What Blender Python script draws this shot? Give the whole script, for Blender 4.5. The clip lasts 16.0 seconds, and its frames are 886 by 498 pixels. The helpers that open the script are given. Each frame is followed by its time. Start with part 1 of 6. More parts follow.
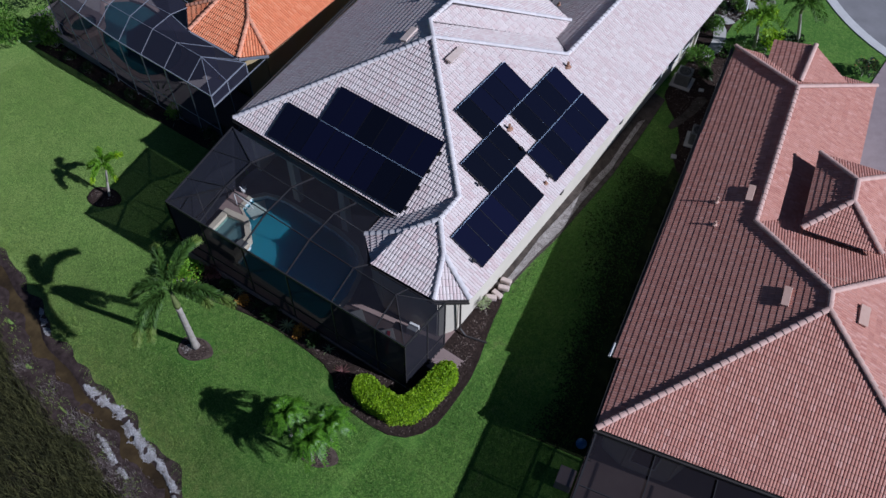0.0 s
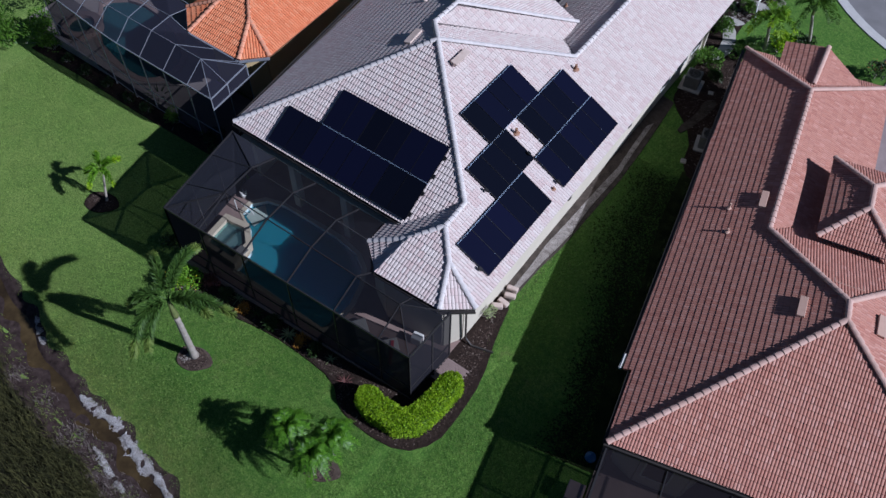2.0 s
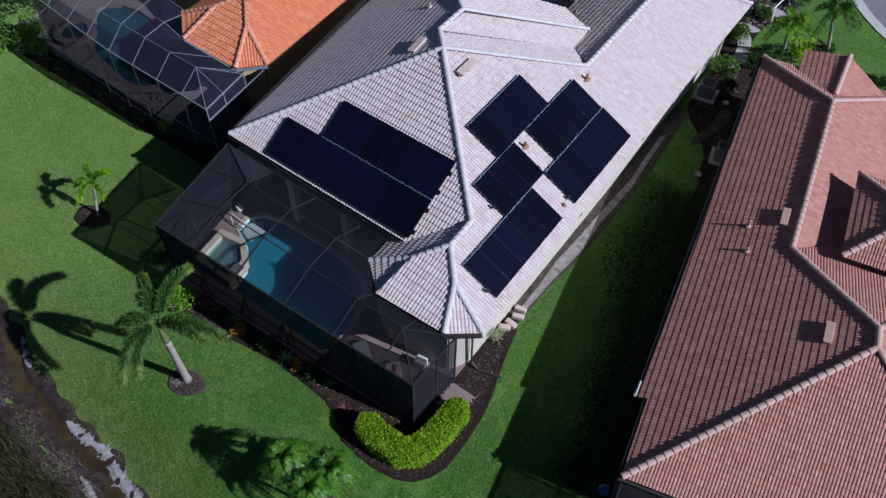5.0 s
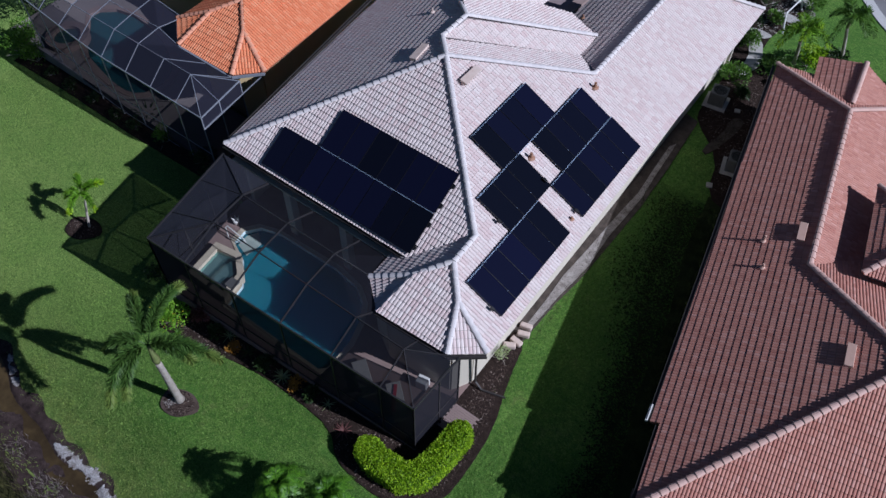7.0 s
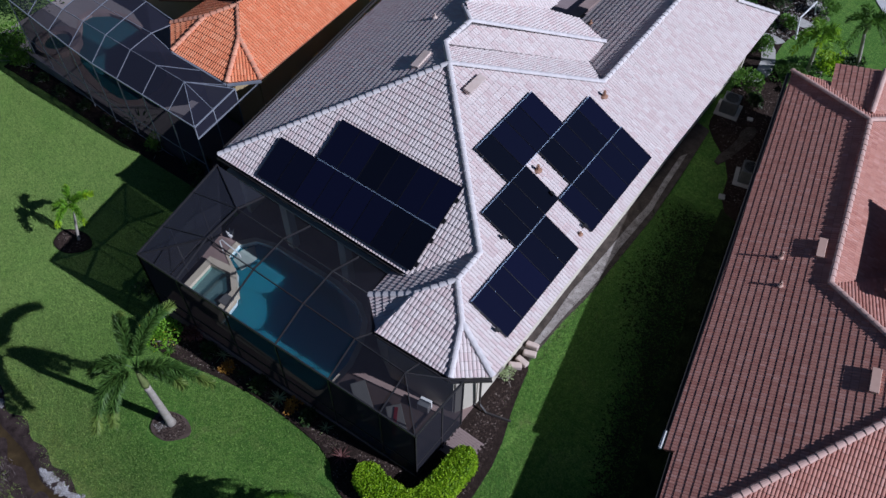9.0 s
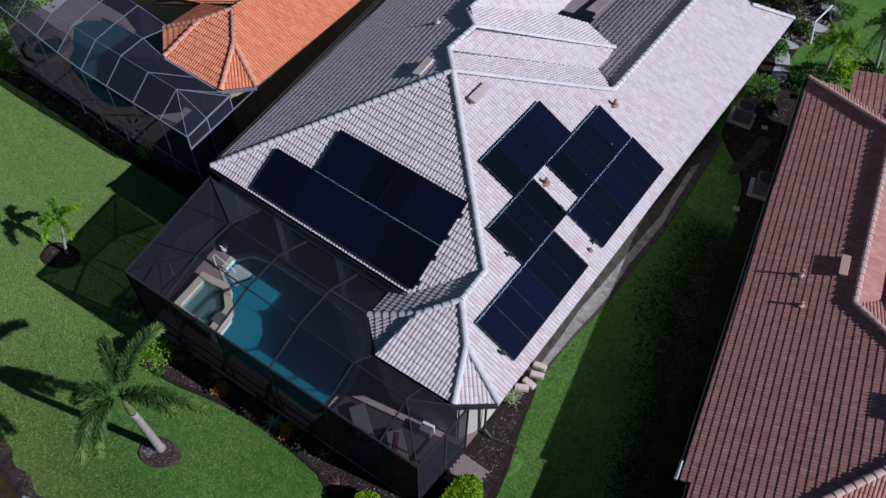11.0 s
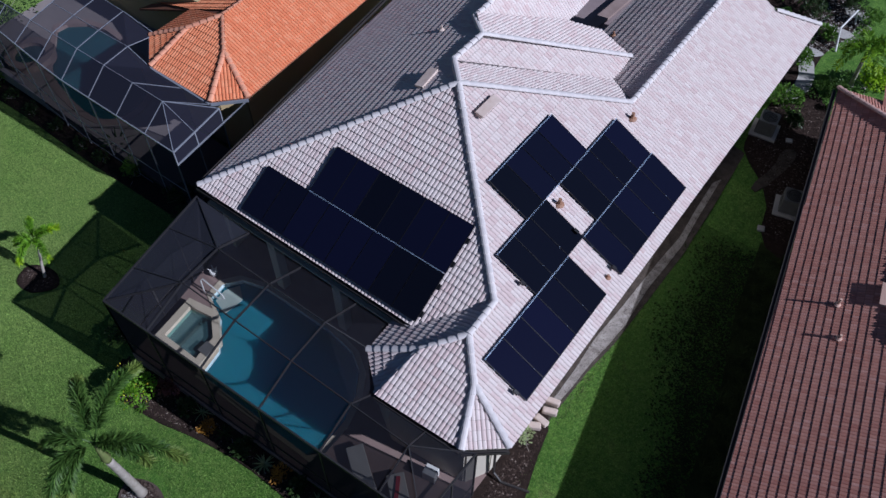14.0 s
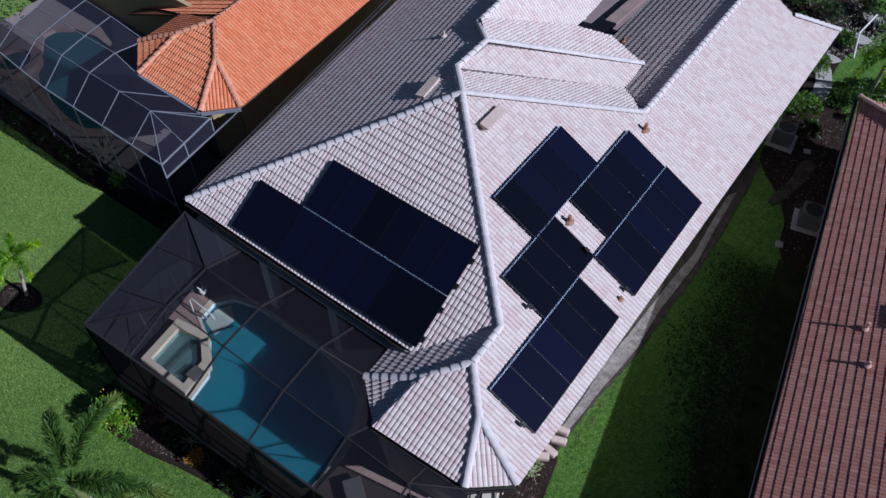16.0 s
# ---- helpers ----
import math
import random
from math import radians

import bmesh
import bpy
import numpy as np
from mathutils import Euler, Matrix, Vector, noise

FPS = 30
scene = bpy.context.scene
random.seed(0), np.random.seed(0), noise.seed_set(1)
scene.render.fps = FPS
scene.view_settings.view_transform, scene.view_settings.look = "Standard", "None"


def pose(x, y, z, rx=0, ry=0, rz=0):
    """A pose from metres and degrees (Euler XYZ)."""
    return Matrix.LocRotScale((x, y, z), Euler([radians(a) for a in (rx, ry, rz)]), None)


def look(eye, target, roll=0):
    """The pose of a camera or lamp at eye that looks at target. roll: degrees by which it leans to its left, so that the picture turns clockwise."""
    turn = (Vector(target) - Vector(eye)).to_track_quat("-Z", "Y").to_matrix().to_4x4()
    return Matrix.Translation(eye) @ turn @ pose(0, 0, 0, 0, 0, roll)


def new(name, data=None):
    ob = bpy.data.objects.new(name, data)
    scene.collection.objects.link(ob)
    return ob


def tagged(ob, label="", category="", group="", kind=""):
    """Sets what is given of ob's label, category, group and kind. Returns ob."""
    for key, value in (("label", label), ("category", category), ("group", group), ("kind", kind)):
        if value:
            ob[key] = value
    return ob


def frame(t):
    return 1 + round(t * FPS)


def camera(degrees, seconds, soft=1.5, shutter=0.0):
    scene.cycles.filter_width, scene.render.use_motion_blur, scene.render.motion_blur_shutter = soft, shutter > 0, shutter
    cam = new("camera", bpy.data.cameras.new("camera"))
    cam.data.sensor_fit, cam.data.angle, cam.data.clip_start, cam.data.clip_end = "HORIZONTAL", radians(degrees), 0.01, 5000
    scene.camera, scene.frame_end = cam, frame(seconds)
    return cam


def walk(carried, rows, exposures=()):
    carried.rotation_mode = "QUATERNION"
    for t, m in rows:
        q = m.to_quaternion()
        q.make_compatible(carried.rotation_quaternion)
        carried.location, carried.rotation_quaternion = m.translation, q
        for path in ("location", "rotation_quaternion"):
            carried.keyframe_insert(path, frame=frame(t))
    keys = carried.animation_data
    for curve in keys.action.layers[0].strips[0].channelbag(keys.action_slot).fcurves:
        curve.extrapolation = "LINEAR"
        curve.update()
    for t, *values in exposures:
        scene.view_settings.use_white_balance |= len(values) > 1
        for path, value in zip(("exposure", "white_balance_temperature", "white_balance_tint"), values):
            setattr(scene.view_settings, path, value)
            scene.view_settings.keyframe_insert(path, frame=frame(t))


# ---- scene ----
cam = camera(57.07, 16.0)
PATH = [
    (0.0, (10.342, -17.471, 33.406), (3.635, -7.824, 17.221), 1.53),
    (0.5, (10.198, -17.359, 33.266), (3.485, -7.717, 17.081), 1.50),
    (1.0, (10.050, -17.227, 33.123), (3.329, -7.589, 16.939), 1.47),
    (1.5, (9.897, -17.078, 32.977), (3.166, -7.442, 16.795), 1.45),
    (2.0, (9.739, -16.912, 32.827), (2.998, -7.278, 16.648), 1.43),
    (2.5, (9.576, -16.732, 32.674), (2.824, -7.099, 16.499), 1.41),
    (3.0, (9.408, -16.538, 32.517), (2.645, -6.906, 16.347), 1.39),
    (3.5, (9.236, -16.332, 32.356), (2.461, -6.701, 16.191), 1.37),
    (4.0, (9.058, -16.116, 32.192), (2.272, -6.485, 16.031), 1.35),
    (6.5, (8.099, -14.916, 31.301), (1.257, -5.282, 15.165), 1.27),
    (7.0, (7.895, -14.659, 31.109), (1.042, -5.025, 14.977), 1.26),
    (7.5, (7.686, -14.398, 30.912), (0.823, -4.763, 14.785), 1.24),
    (8.0, (7.474, -14.134, 30.710), (0.601, -4.499, 14.588), 1.22),
    (8.5, (7.258, -13.867, 30.504), (0.376, -4.232, 14.385), 1.20),
    (9.0, (7.039, -13.598, 30.292), (0.148, -3.963, 14.178), 1.18),
    (11.5, (5.906, -12.231, 29.169), (-1.025, -2.593, 13.073), 1.08),
    (12.0, (5.675, -11.955, 28.931), (-1.264, -2.315, 12.840), 1.05),
    (12.5, (5.443, -11.677, 28.690), (-1.505, -2.035, 12.604), 1.03),
    (13.0, (5.210, -11.398, 28.445), (-1.746, -1.753, 12.365), 1.01),
    (13.5, (4.978, -11.118, 28.197), (-1.988, -1.469, 12.123), 0.98),
    (14.0, (4.747, -10.835, 27.946), (-2.229, -1.181, 11.879), 0.96),
    (14.5, (4.516, -10.551, 27.691), (-2.471, -0.890, 11.634), 0.94),
    (15.0, (4.288, -10.263, 27.435), (-2.712, -0.595, 11.387), 0.92),
    (15.5, (4.061, -9.973, 27.176), (-2.953, -0.295, 11.140), 0.90),
    (16.0, (3.838, -9.678, 26.915), (-3.192, 0.011, 10.893), 0.88),
]
walk(cam, [(t, look(e, g, r)) for t, e, g, r in PATH], exposures=[(0.0, 0.05, 5380.0, 14.0), (16.0, -0.03, 5370.0, 15.5)])

# ---- light ----
SUN = Vector((0.808, 0.153, 0.569)).normalized()
world = bpy.data.worlds.new("sky")
scene.world = world
world.use_nodes = True
wn = world.node_tree.nodes
sky = wn.new("ShaderNodeTexSky")
sky.sky_type = 'NISHITA'
sky.sun_disc = False
sky.sun_elevation = math.asin(SUN.z)
sky.ozone_density = 5.0
sky.dust_density = 0.5
sky.sun_rotation = math.atan2(SUN.x, SUN.y)
wn["Background"].inputs["Strength"].default_value = 0.026
world.node_tree.links.new(sky.outputs[0], wn["Background"].inputs["Color"])
sun = new("sun", bpy.data.lights.new("sun", "SUN"))
sun.data.energy, sun.data.angle, sun.data.color = 4.45, radians(0.53), (1.0, 0.96, 0.92)
sun.matrix_world = look(SUN * 80, (0, 0, 0))


# ---- materials ----
class Mat:
    """A node material: principled base with helpers for noise colour and bump."""

    def __init__(self, name, rough=0.8, metal=0.0, spec=0.4):
        self.m = bpy.data.materials.new(name)
        self.m.use_nodes = True
        self.t = self.m.node_tree
        self.b = self.t.nodes["Principled BSDF"]
        self.b.inputs["Roughness"].default_value = rough
        self.b.inputs["Metallic"].default_value = metal
        self.b.inputs["Specular IOR Level"].default_value = spec
        self.co = self.node("ShaderNodeTexCoord").outputs["Object"]

    def node(self, kind, **k):
        n = self.t.nodes.new(kind)
        for a, v in k.items():
            if a == "data_type":
                n.data_type = v
            elif a == "blend_type":
                n.blend_type = v
            elif a == "operation":
                n.operation = v
            elif a == "feature":
                n.feature = v
        return n

    def link(self, a, b):
        self.t.links.new(a, b)

    def noise(self, scale, detail=4.0, rough=0.6, stretch=None):
        n = self.node("ShaderNodeTexNoise")
        n.inputs["Scale"].default_value = scale
        n.inputs["Detail"].default_value = detail
        n.inputs["Roughness"].default_value = rough
        co = self.co
        if stretch:
            mp = self.node("ShaderNodeMapping")
            mp.inputs["Scale"].default_value = stretch
            self.link(co, mp.inputs[0])
            co = mp.outputs[0]
        self.link(co, n.inputs["Vector"])
        return n.outputs["Fac"]

    def ramp(self, fac, stops):
        n = self.node("ShaderNodeValToRGB")
        r = n.color_ramp
        while len(r.elements) < len(stops):
            r.elements.new(0.5)
        for e, (p, c) in zip(r.elements, stops):
            e.position, e.color = p, (*c, 1)
        self.link(fac, n.inputs[0])
        return n.outputs[0]

    def mix(self, fac, a, b, blend="MIX"):
        n = self.node("ShaderNodeMix", data_type="RGBA", blend_type=blend)
        for sock, v in ((n.inputs[0], fac), (n.inputs[6], a), (n.inputs[7], b)):
            if isinstance(v, (int, float)):
                sock.default_value = v
            elif isinstance(v, tuple):
                sock.default_value = (*v, 1)
            else:
                self.link(v, sock)
        return n.outputs[2]

    def colour(self, c):
        if isinstance(c, tuple):
            self.b.inputs["Base Color"].default_value = (*c, 1)
        else:
            self.link(c, self.b.inputs["Base Color"])
        return self

    def bump(self, fac, strength=0.3, dist=0.02):
        n = self.node("ShaderNodeBump")
        n.inputs["Strength"].default_value = strength
        n.inputs["Distance"].default_value = dist
        self.link(fac, n.inputs["Height"])
        self.link(n.outputs[0], self.b.inputs["Normal"])
        return self


def speckled(name, a, b, scale=3.0, fine=40.0, rough=0.85, bump=0.2, metal=0.0, spec=0.4, dist=0.01):
    m = Mat(name, rough, metal, spec)
    c = m.ramp(m.noise(scale), [(0.3, a), (0.7, b)])
    c2 = m.mix(m.noise(fine, 3), c, tuple(0.6 * (x + y) / 2 for x, y in zip(a, b)))
    mm = m.mix(0.45, c, c2)
    m.colour(mm).bump(m.noise(fine, 4), bump, dist)
    return m.m


def tile_material(name, stops, stain, patch, rough=0.75):
    """Roof tile: each piece its own shade out of stops, with soot streaks and a large-scale fading."""
    m = Mat(name, rough, 0, 0.3)
    g = m.node("ShaderNodeNewGeometry").outputs["Random Per Island"]
    o = m.node("ShaderNodeObjectInfo").outputs["Random"]
    add = m.node("ShaderNodeMath", operation="ADD")
    m.link(g, add.inputs[0])
    m.link(o, add.inputs[1])
    fr = m.node("ShaderNodeMath", operation="FRACT")
    m.link(add.outputs[0], fr.inputs[0])
    c = m.ramp(fr.outputs[0], stops)
    c = m.mix(m.ramp(m.noise(0.5, 3), [(0.42, (0, 0, 0)), (0.75, (0.55, 0.55, 0.55))]), c, patch)
    c = m.mix(m.ramp(m.noise(9, 6, 0.7), [(0.55, (0, 0, 0)), (0.8, (0.7, 0.7, 0.7))]), c, stain)
    m.colour(c).bump(m.noise(60, 4), 0.25, 0.006)
    return m.m


TILE_PALE = tile_material("pale_tile", [(0.0, (0.64, 0.550, 0.525)), (0.35, (0.69, 0.610, 0.585)), (0.6, (0.60, 0.470, 0.455)),
                                        (0.8, (0.64, 0.525, 0.505)), (1.0, (0.71, 0.635, 0.610))], (0.38, 0.33, 0.325), (0.635, 0.56, 0.54))
TILE_RED = tile_material("brown_tile", [(0.0, (0.50, 0.224, 0.170)), (0.4, (0.55, 0.277, 0.217)), (0.7, (0.43, 0.183, 0.141)),
                                        (1.0, (0.61, 0.335, 0.275))], (0.33, 0.155, 0.13), (0.54, 0.28, 0.22))
TILE_ORANGE = tile_material("orange_tile", [(0.0, (0.66, 0.205, 0.092)), (0.5, (0.74, 0.25, 0.115)), (1.0, (0.77, 0.31, 0.16))],
                            (0.42, 0.16, 0.09), (0.68, 0.26, 0.13))
CAP_PALE = tile_material("pale_cap", [(0.0, (0.58, 0.545, 0.545)), (1.0, (0.67, 0.625, 0.615))], (0.48, 0.44, 0.43), (0.7, 0.66, 0.65))
CAP_RED = tile_material("brown_cap", [(0.0, (0.55, 0.36, 0.30)), (1.0, (0.62, 0.42, 0.36))], (0.36, 0.25, 0.22), (0.58, 0.39, 0.33))
CAP_ORANGE = tile_material("orange_cap", [(0.0, (0.66, 0.29, 0.18)), (1.0, (0.72, 0.35, 0.22))], (0.48, 0.22, 0.14), (0.7, 0.33, 0.2))
MORTAR_PALE = speckled("pale_mortar", (0.20, 0.18, 0.18), (0.28, 0.25, 0.25))
MORTAR_RED = speckled("brown_mortar", (0.12, 0.06, 0.05), (0.18, 0.09, 0.07))
MORTAR_ORANGE = speckled("orange_mortar", (0.20, 0.08, 0.05), (0.28, 0.11, 0.06))
STUCCO = speckled("cream_stucco", (0.58, 0.53, 0.44), (0.64, 0.59, 0.50), 0.7, 90, 0.9, 0.3)
STUCCO_TAN = speckled("tan_stucco", (0.55, 0.42, 0.22), (0.62, 0.48, 0.27), 0.7, 90, 0.9, 0.3)
FASCIA = speckled("dark_fascia", (0.035, 0.03, 0.03), (0.05, 0.045, 0.042), 2, 30, 0.5)
BRONZE = speckled("bronze_aluminium", (0.034, 0.032, 0.034), (0.05, 0.048, 0.052), 2, 50, 0.45, 0.05, 0.3)
SILVER = speckled("white_aluminium", (0.25, 0.27, 0.32), (0.32, 0.34, 0.39), 2, 50, 0.4, 0.05, 0.2)
CONCRETE = speckled("concrete", (0.42, 0.40, 0.38), (0.52, 0.50, 0.47), 1.5, 60, 0.9, 0.3)
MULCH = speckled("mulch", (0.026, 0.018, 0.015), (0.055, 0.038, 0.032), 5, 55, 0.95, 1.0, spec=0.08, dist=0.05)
MULCH_PALE = speckled("greyish_mulch", (0.075, 0.052, 0.042), (0.17, 0.13, 0.11), 4, 45, 0.95, 1.0, spec=0.08, dist=0.05)
SOIL = speckled("grey_soil", (0.035, 0.028, 0.022), (0.12, 0.095, 0.080), 2.2, 25, 0.95, 0.6, dist=0.04)
GRAVEL = speckled("pale_gravel", (0.16, 0.135, 0.12), (0.52, 0.48, 0.45), 2.2, 45, 0.95, 0.8, dist=0.04)
PAVER = speckled("brick_paver", (0.26, 0.19, 0.175), (0.36, 0.27, 0.25), 1.3, 40, 0.85, 0.3)
KERB = speckled("pale_kerb", (0.55, 0.54, 0.53), (0.64, 0.63, 0.62), 1.5, 60, 0.9, 0.3)
PATIO = speckled("patio_concrete", (0.25, 0.215, 0.21), (0.33, 0.285, 0.275), 1.0, 40, 0.85, 0.3)
STEP = speckled("pale_step", (0.36, 0.44, 0.40), (0.46, 0.53, 0.48), 2.0, 40, 0.5, 0.2)
POOL_DARK = speckled("dark_spa_water", (0.03, 0.07, 0.075), (0.05, 0.10, 0.10), 2.0, 20, 0.1, 0.1)
DECK = speckled("pool_deck", (0.24, 0.165, 0.15), (0.33, 0.24, 0.215), 1.0, 40, 0.8, 0.3)
COPING = speckled("travertine", (0.55, 0.48, 0.36), (0.64, 0.56, 0.44), 2, 50, 0.7, 0.2)
PLASTER = speckled("pool_plaster", (0.70, 0.88, 0.90), (0.76, 0.92, 0.94), 1, 60, 0.6, 0.1)
ASPHALT = speckled("asphalt", (0.20, 0.195, 0.20), (0.26, 0.25, 0.26), 0.8, 80, 0.9, 0.4)
DRIVE = speckled("driveway_paver", (0.27, 0.21, 0.215), (0.34, 0.27, 0.275), 1.5, 30, 0.85, 0.4)
BARK = speckled("palm_trunk", (0.30, 0.26, 0.22), (0.46, 0.42, 0.38), 6, 40, 0.85, 0.5)
CROWNSHAFT = speckled("crownshaft", (0.12, 0.16, 0.05), (0.20, 0.22, 0.08), 6, 40, 0.6, 0.2)
METAL_GREY = speckled("grey_metal", (0.15, 0.15, 0.145), (0.21, 0.21, 0.205), 4, 60, 0.5, 0.1, 0.4)
DARK_METAL = speckled("dark_grille", (0.02, 0.02, 0.02), (0.04, 0.04, 0.04), 4, 60, 0.6, 0.1, 0.3)
VENT_PALE = speckled("faded_vent", (0.52, 0.40, 0.34), (0.66, 0.55, 0.50), 3, 40, 0.7, 0.2)
VENT_RED = speckled("brown_vent", (0.56, 0.36, 0.28), (0.64, 0.43, 0.35), 3, 40, 0.7, 0.2)
COPPER = speckled("rust_pipe", (0.30, 0.15, 0.09), (0.42, 0.24, 0.16), 6, 40, 0.7, 0.2)
WHITE = speckled("white_paint", (0.72, 0.72, 0.70), (0.8, 0.8, 0.78), 2, 50, 0.5, 0.1)
CUSHION = speckled("beige_fabric", (0.50, 0.47, 0.42), (0.58, 0.55, 0.5), 4, 80, 0.95, 0.3)
RED_FABRIC = speckled("red_fabric", (0.42, 0.03, 0.05), (0.5, 0.05, 0.08), 4, 80, 0.9, 0.3)
BLUE = speckled("blue_plastic", (0.02, 0.10, 0.26), (0.03, 0.14, 0.34), 4, 60, 0.5, 0.1)


def leaf_material(name, a, b, rough=0.55):
    m = Mat(name, rough, 0, 0.35)
    g = m.node("ShaderNodeNewGeometry").outputs["Random Per Island"]
    c = m.ramp(g, [(0.0, a), (0.7, b), (1.0, tuple(min(1, x * 1.3) for x in b))])
    m.colour(m.mix(m.noise(1.5, 3), c, a))
    tr = m.node("ShaderNodeBsdfTranslucent")
    m.link(c, tr.inputs[0])
    mx = m.node("ShaderNodeMixShader")
    mx.inputs[0].default_value = 0.25
    m.link(m.b.outputs[0], mx.inputs[1])
    m.link(tr.outputs[0], mx.inputs[2])
    m.link(mx.outputs[0], m.t.nodes["Material Output"].inputs[0])
    return m.m


LEAF_LIME = leaf_material("lime_leaf", (0.17, 0.32, 0.004), (0.44, 0.62, 0.010))
LEAF_GREEN = leaf_material("green_leaf", (0.06, 0.145, 0.014), (0.14, 0.26, 0.03))
LEAF_DARK = leaf_material("dark_leaf", (0.02, 0.045, 0.012), (0.05, 0.085, 0.02))
LEAF_MID = leaf_material("hedge_leaf", (0.04, 0.095, 0.012), (0.09, 0.17, 0.025))
LEAF_PYGMY = leaf_material("pygmy_leaf", (0.022, 0.085, 0.006), (0.19, 0.40, 0.024), 0.45)
LEAF_YOUNG = leaf_material("young_leaf", (0.10, 0.24, 0.012), (0.24, 0.44, 0.025))
LEAF_STREET = leaf_material("street_palm_leaf", (0.12, 0.27, 0.012), (0.26, 0.42, 0.02))
LEAF_PALM = leaf_material("palm_leaf", (0.035, 0.090, 0.016), (0.13, 0.225, 0.042))
LEAF_PALM_TIP = leaf_material("palm_tip", (0.12, 0.19, 0.035), (0.22, 0.28, 0.06))
LEAF_RED = leaf_material("red_leaf", (0.14, 0.06, 0.055), (0.26, 0.11, 0.10))
LEAF_GOLD = leaf_material("orange_leaf", (0.30, 0.14, 0.02), (0.5, 0.26, 0.04))
FLOWER = leaf_material("yellow_flower", (0.6, 0.5, 0.03), (0.8, 0.7, 0.06))
BLOSSOM = leaf_material("red_blossom", (0.5, 0.03, 0.06), (0.65, 0.06, 0.1))
LEAF_PALE = leaf_material("pale_leaf", (0.25, 0.32, 0.14), (0.42, 0.48, 0.24))
DEAD = leaf_material("dead_grass_blade", (0.10, 0.075, 0.068), (0.36, 0.31, 0.30), 0.9)
SEDGE = leaf_material("sedge", (0.008, 0.012, 0.004), (0.16, 0.155, 0.052), 0.9)

LEAF_TURF = leaf_material("pale_turf_blade", (0.20, 0.29, 0.05), (0.30, 0.40, 0.08))

# lawn: mown grass with faint stripes, bare and yellowed spots
def lawn_colour(m):
    c = m.ramp(m.noise(0.35, 5, 0.65), [(0.30, (0.105, 0.235, 0.034)), (0.5, (0.160, 0.315, 0.048)), (0.70, (0.240, 0.390, 0.076))])
    c = m.mix(m.ramp(m.noise(0.9, 5, 0.7, (1, 2.2, 1)), [(0.55, (0, 0, 0)), (0.74, (0.7, 0.7, 0.7))]), c, (0.250, 0.310, 0.085))
    c = m.mix(m.ramp(m.noise(3.2, 5, 0.75), [(0.40, (0.7, 0.7, 0.7)), (0.56, (0, 0, 0))]), c, (0.070, 0.180, 0.026))
    c = m.mix(m.ramp(m.noise(0.62, 7, 0.72, (1.3, 0.9, 1)), [(0.60, (0, 0, 0)), (0.70, (0.5, 0.5, 0.5)), (0.78, (0.8, 0.8, 0.8))]), c, (0.300, 0.270, 0.125))
    # drier, yellower turf towards the ditch
    sep = m.node("ShaderNodeSeparateXYZ")
    m.link(m.co, sep.inputs[0])
    line = m.node("ShaderNodeMath", operation="MULTIPLY_ADD")
    line.inputs[1].default_value = 0.18
    m.link(sep.outputs[0], line.inputs[0])
    m.link(sep.outputs[1], line.inputs[2])
    dry = m.node("ShaderNodeMapRange")
    dry.inputs[1].default_value, dry.inputs[2].default_value = -11.6, -14.6
    m.link(line.outputs[0], dry.inputs[0])
    part_ = m.node("ShaderNodeMath", operation="MULTIPLY")
    m.link(dry.outputs[0], part_.inputs[0])
    m.link(m.ramp(m.noise(1.6, 5, 0.7), [(0.35, (0.2, 0.2, 0.2)), (0.62, (1, 1, 1))]), part_.inputs[1])
    c = m.mix(part_.outputs[0], c, (0.270, 0.290, 0.090))
    # lighter, yellower colour towards the far side of the lawn
    west = m.node("ShaderNodeMapRange")
    west.inputs[1].default_value, west.inputs[2].default_value, west.inputs[4].default_value = -11.0, -21.0, 0.72
    m.link(sep.outputs[0], west.inputs[0])
    c = m.mix(west.outputs[0], c, m.ramp(m.noise(0.5, 4), [(0.3, (0.340, 0.520, 0.120)), (0.7, (0.470, 0.590, 0.170))]))
    c = m.mix(m.ramp(m.noise(7.5, 5, 0.8), [(0.52, (0, 0, 0)), (0.68, (0.75, 0.75, 0.75))]), c, (0.330, 0.480, 0.120))
    c = m.mix(m.ramp(m.noise(13, 6, 0.85), [(0.38, (0.9, 0.9, 0.9)), (0.54, (0, 0, 0))]), c, (0.038, 0.100, 0.015))
    c = m.mix(m.ramp(m.noise(48, 3, 0.7), [(0.42, (0.85, 0.85, 0.85)), (0.55, (0, 0, 0))]), c, (0.030, 0.074, 0.011))
    return c


m = Mat("lawn", 0.9, 0, 0.2)
c = lawn_colour(m)
LAWN = m.colour(c).bump(m.noise(34, 5, 0.8), 0.6, 0.035).m
m = Mat("grass_blade", 0.7, 0, 0.25)
c = lawn_colour(m)
c = m.mix(0.25, c, (0.36, 0.54, 0.14))
LEAF_GRASS = m.colour(m.mix(1.0, c, m.ramp(m.node("ShaderNodeNewGeometry").outputs["Random Per Island"], [(0.0, (0.35, 0.36, 0.35)), (0.5, (0.85, 0.85, 0.85)), (0.85, (1.25, 1.25, 1.2)), (1.0, (1.7, 1.65, 1.5))]), "MULTIPLY")).m

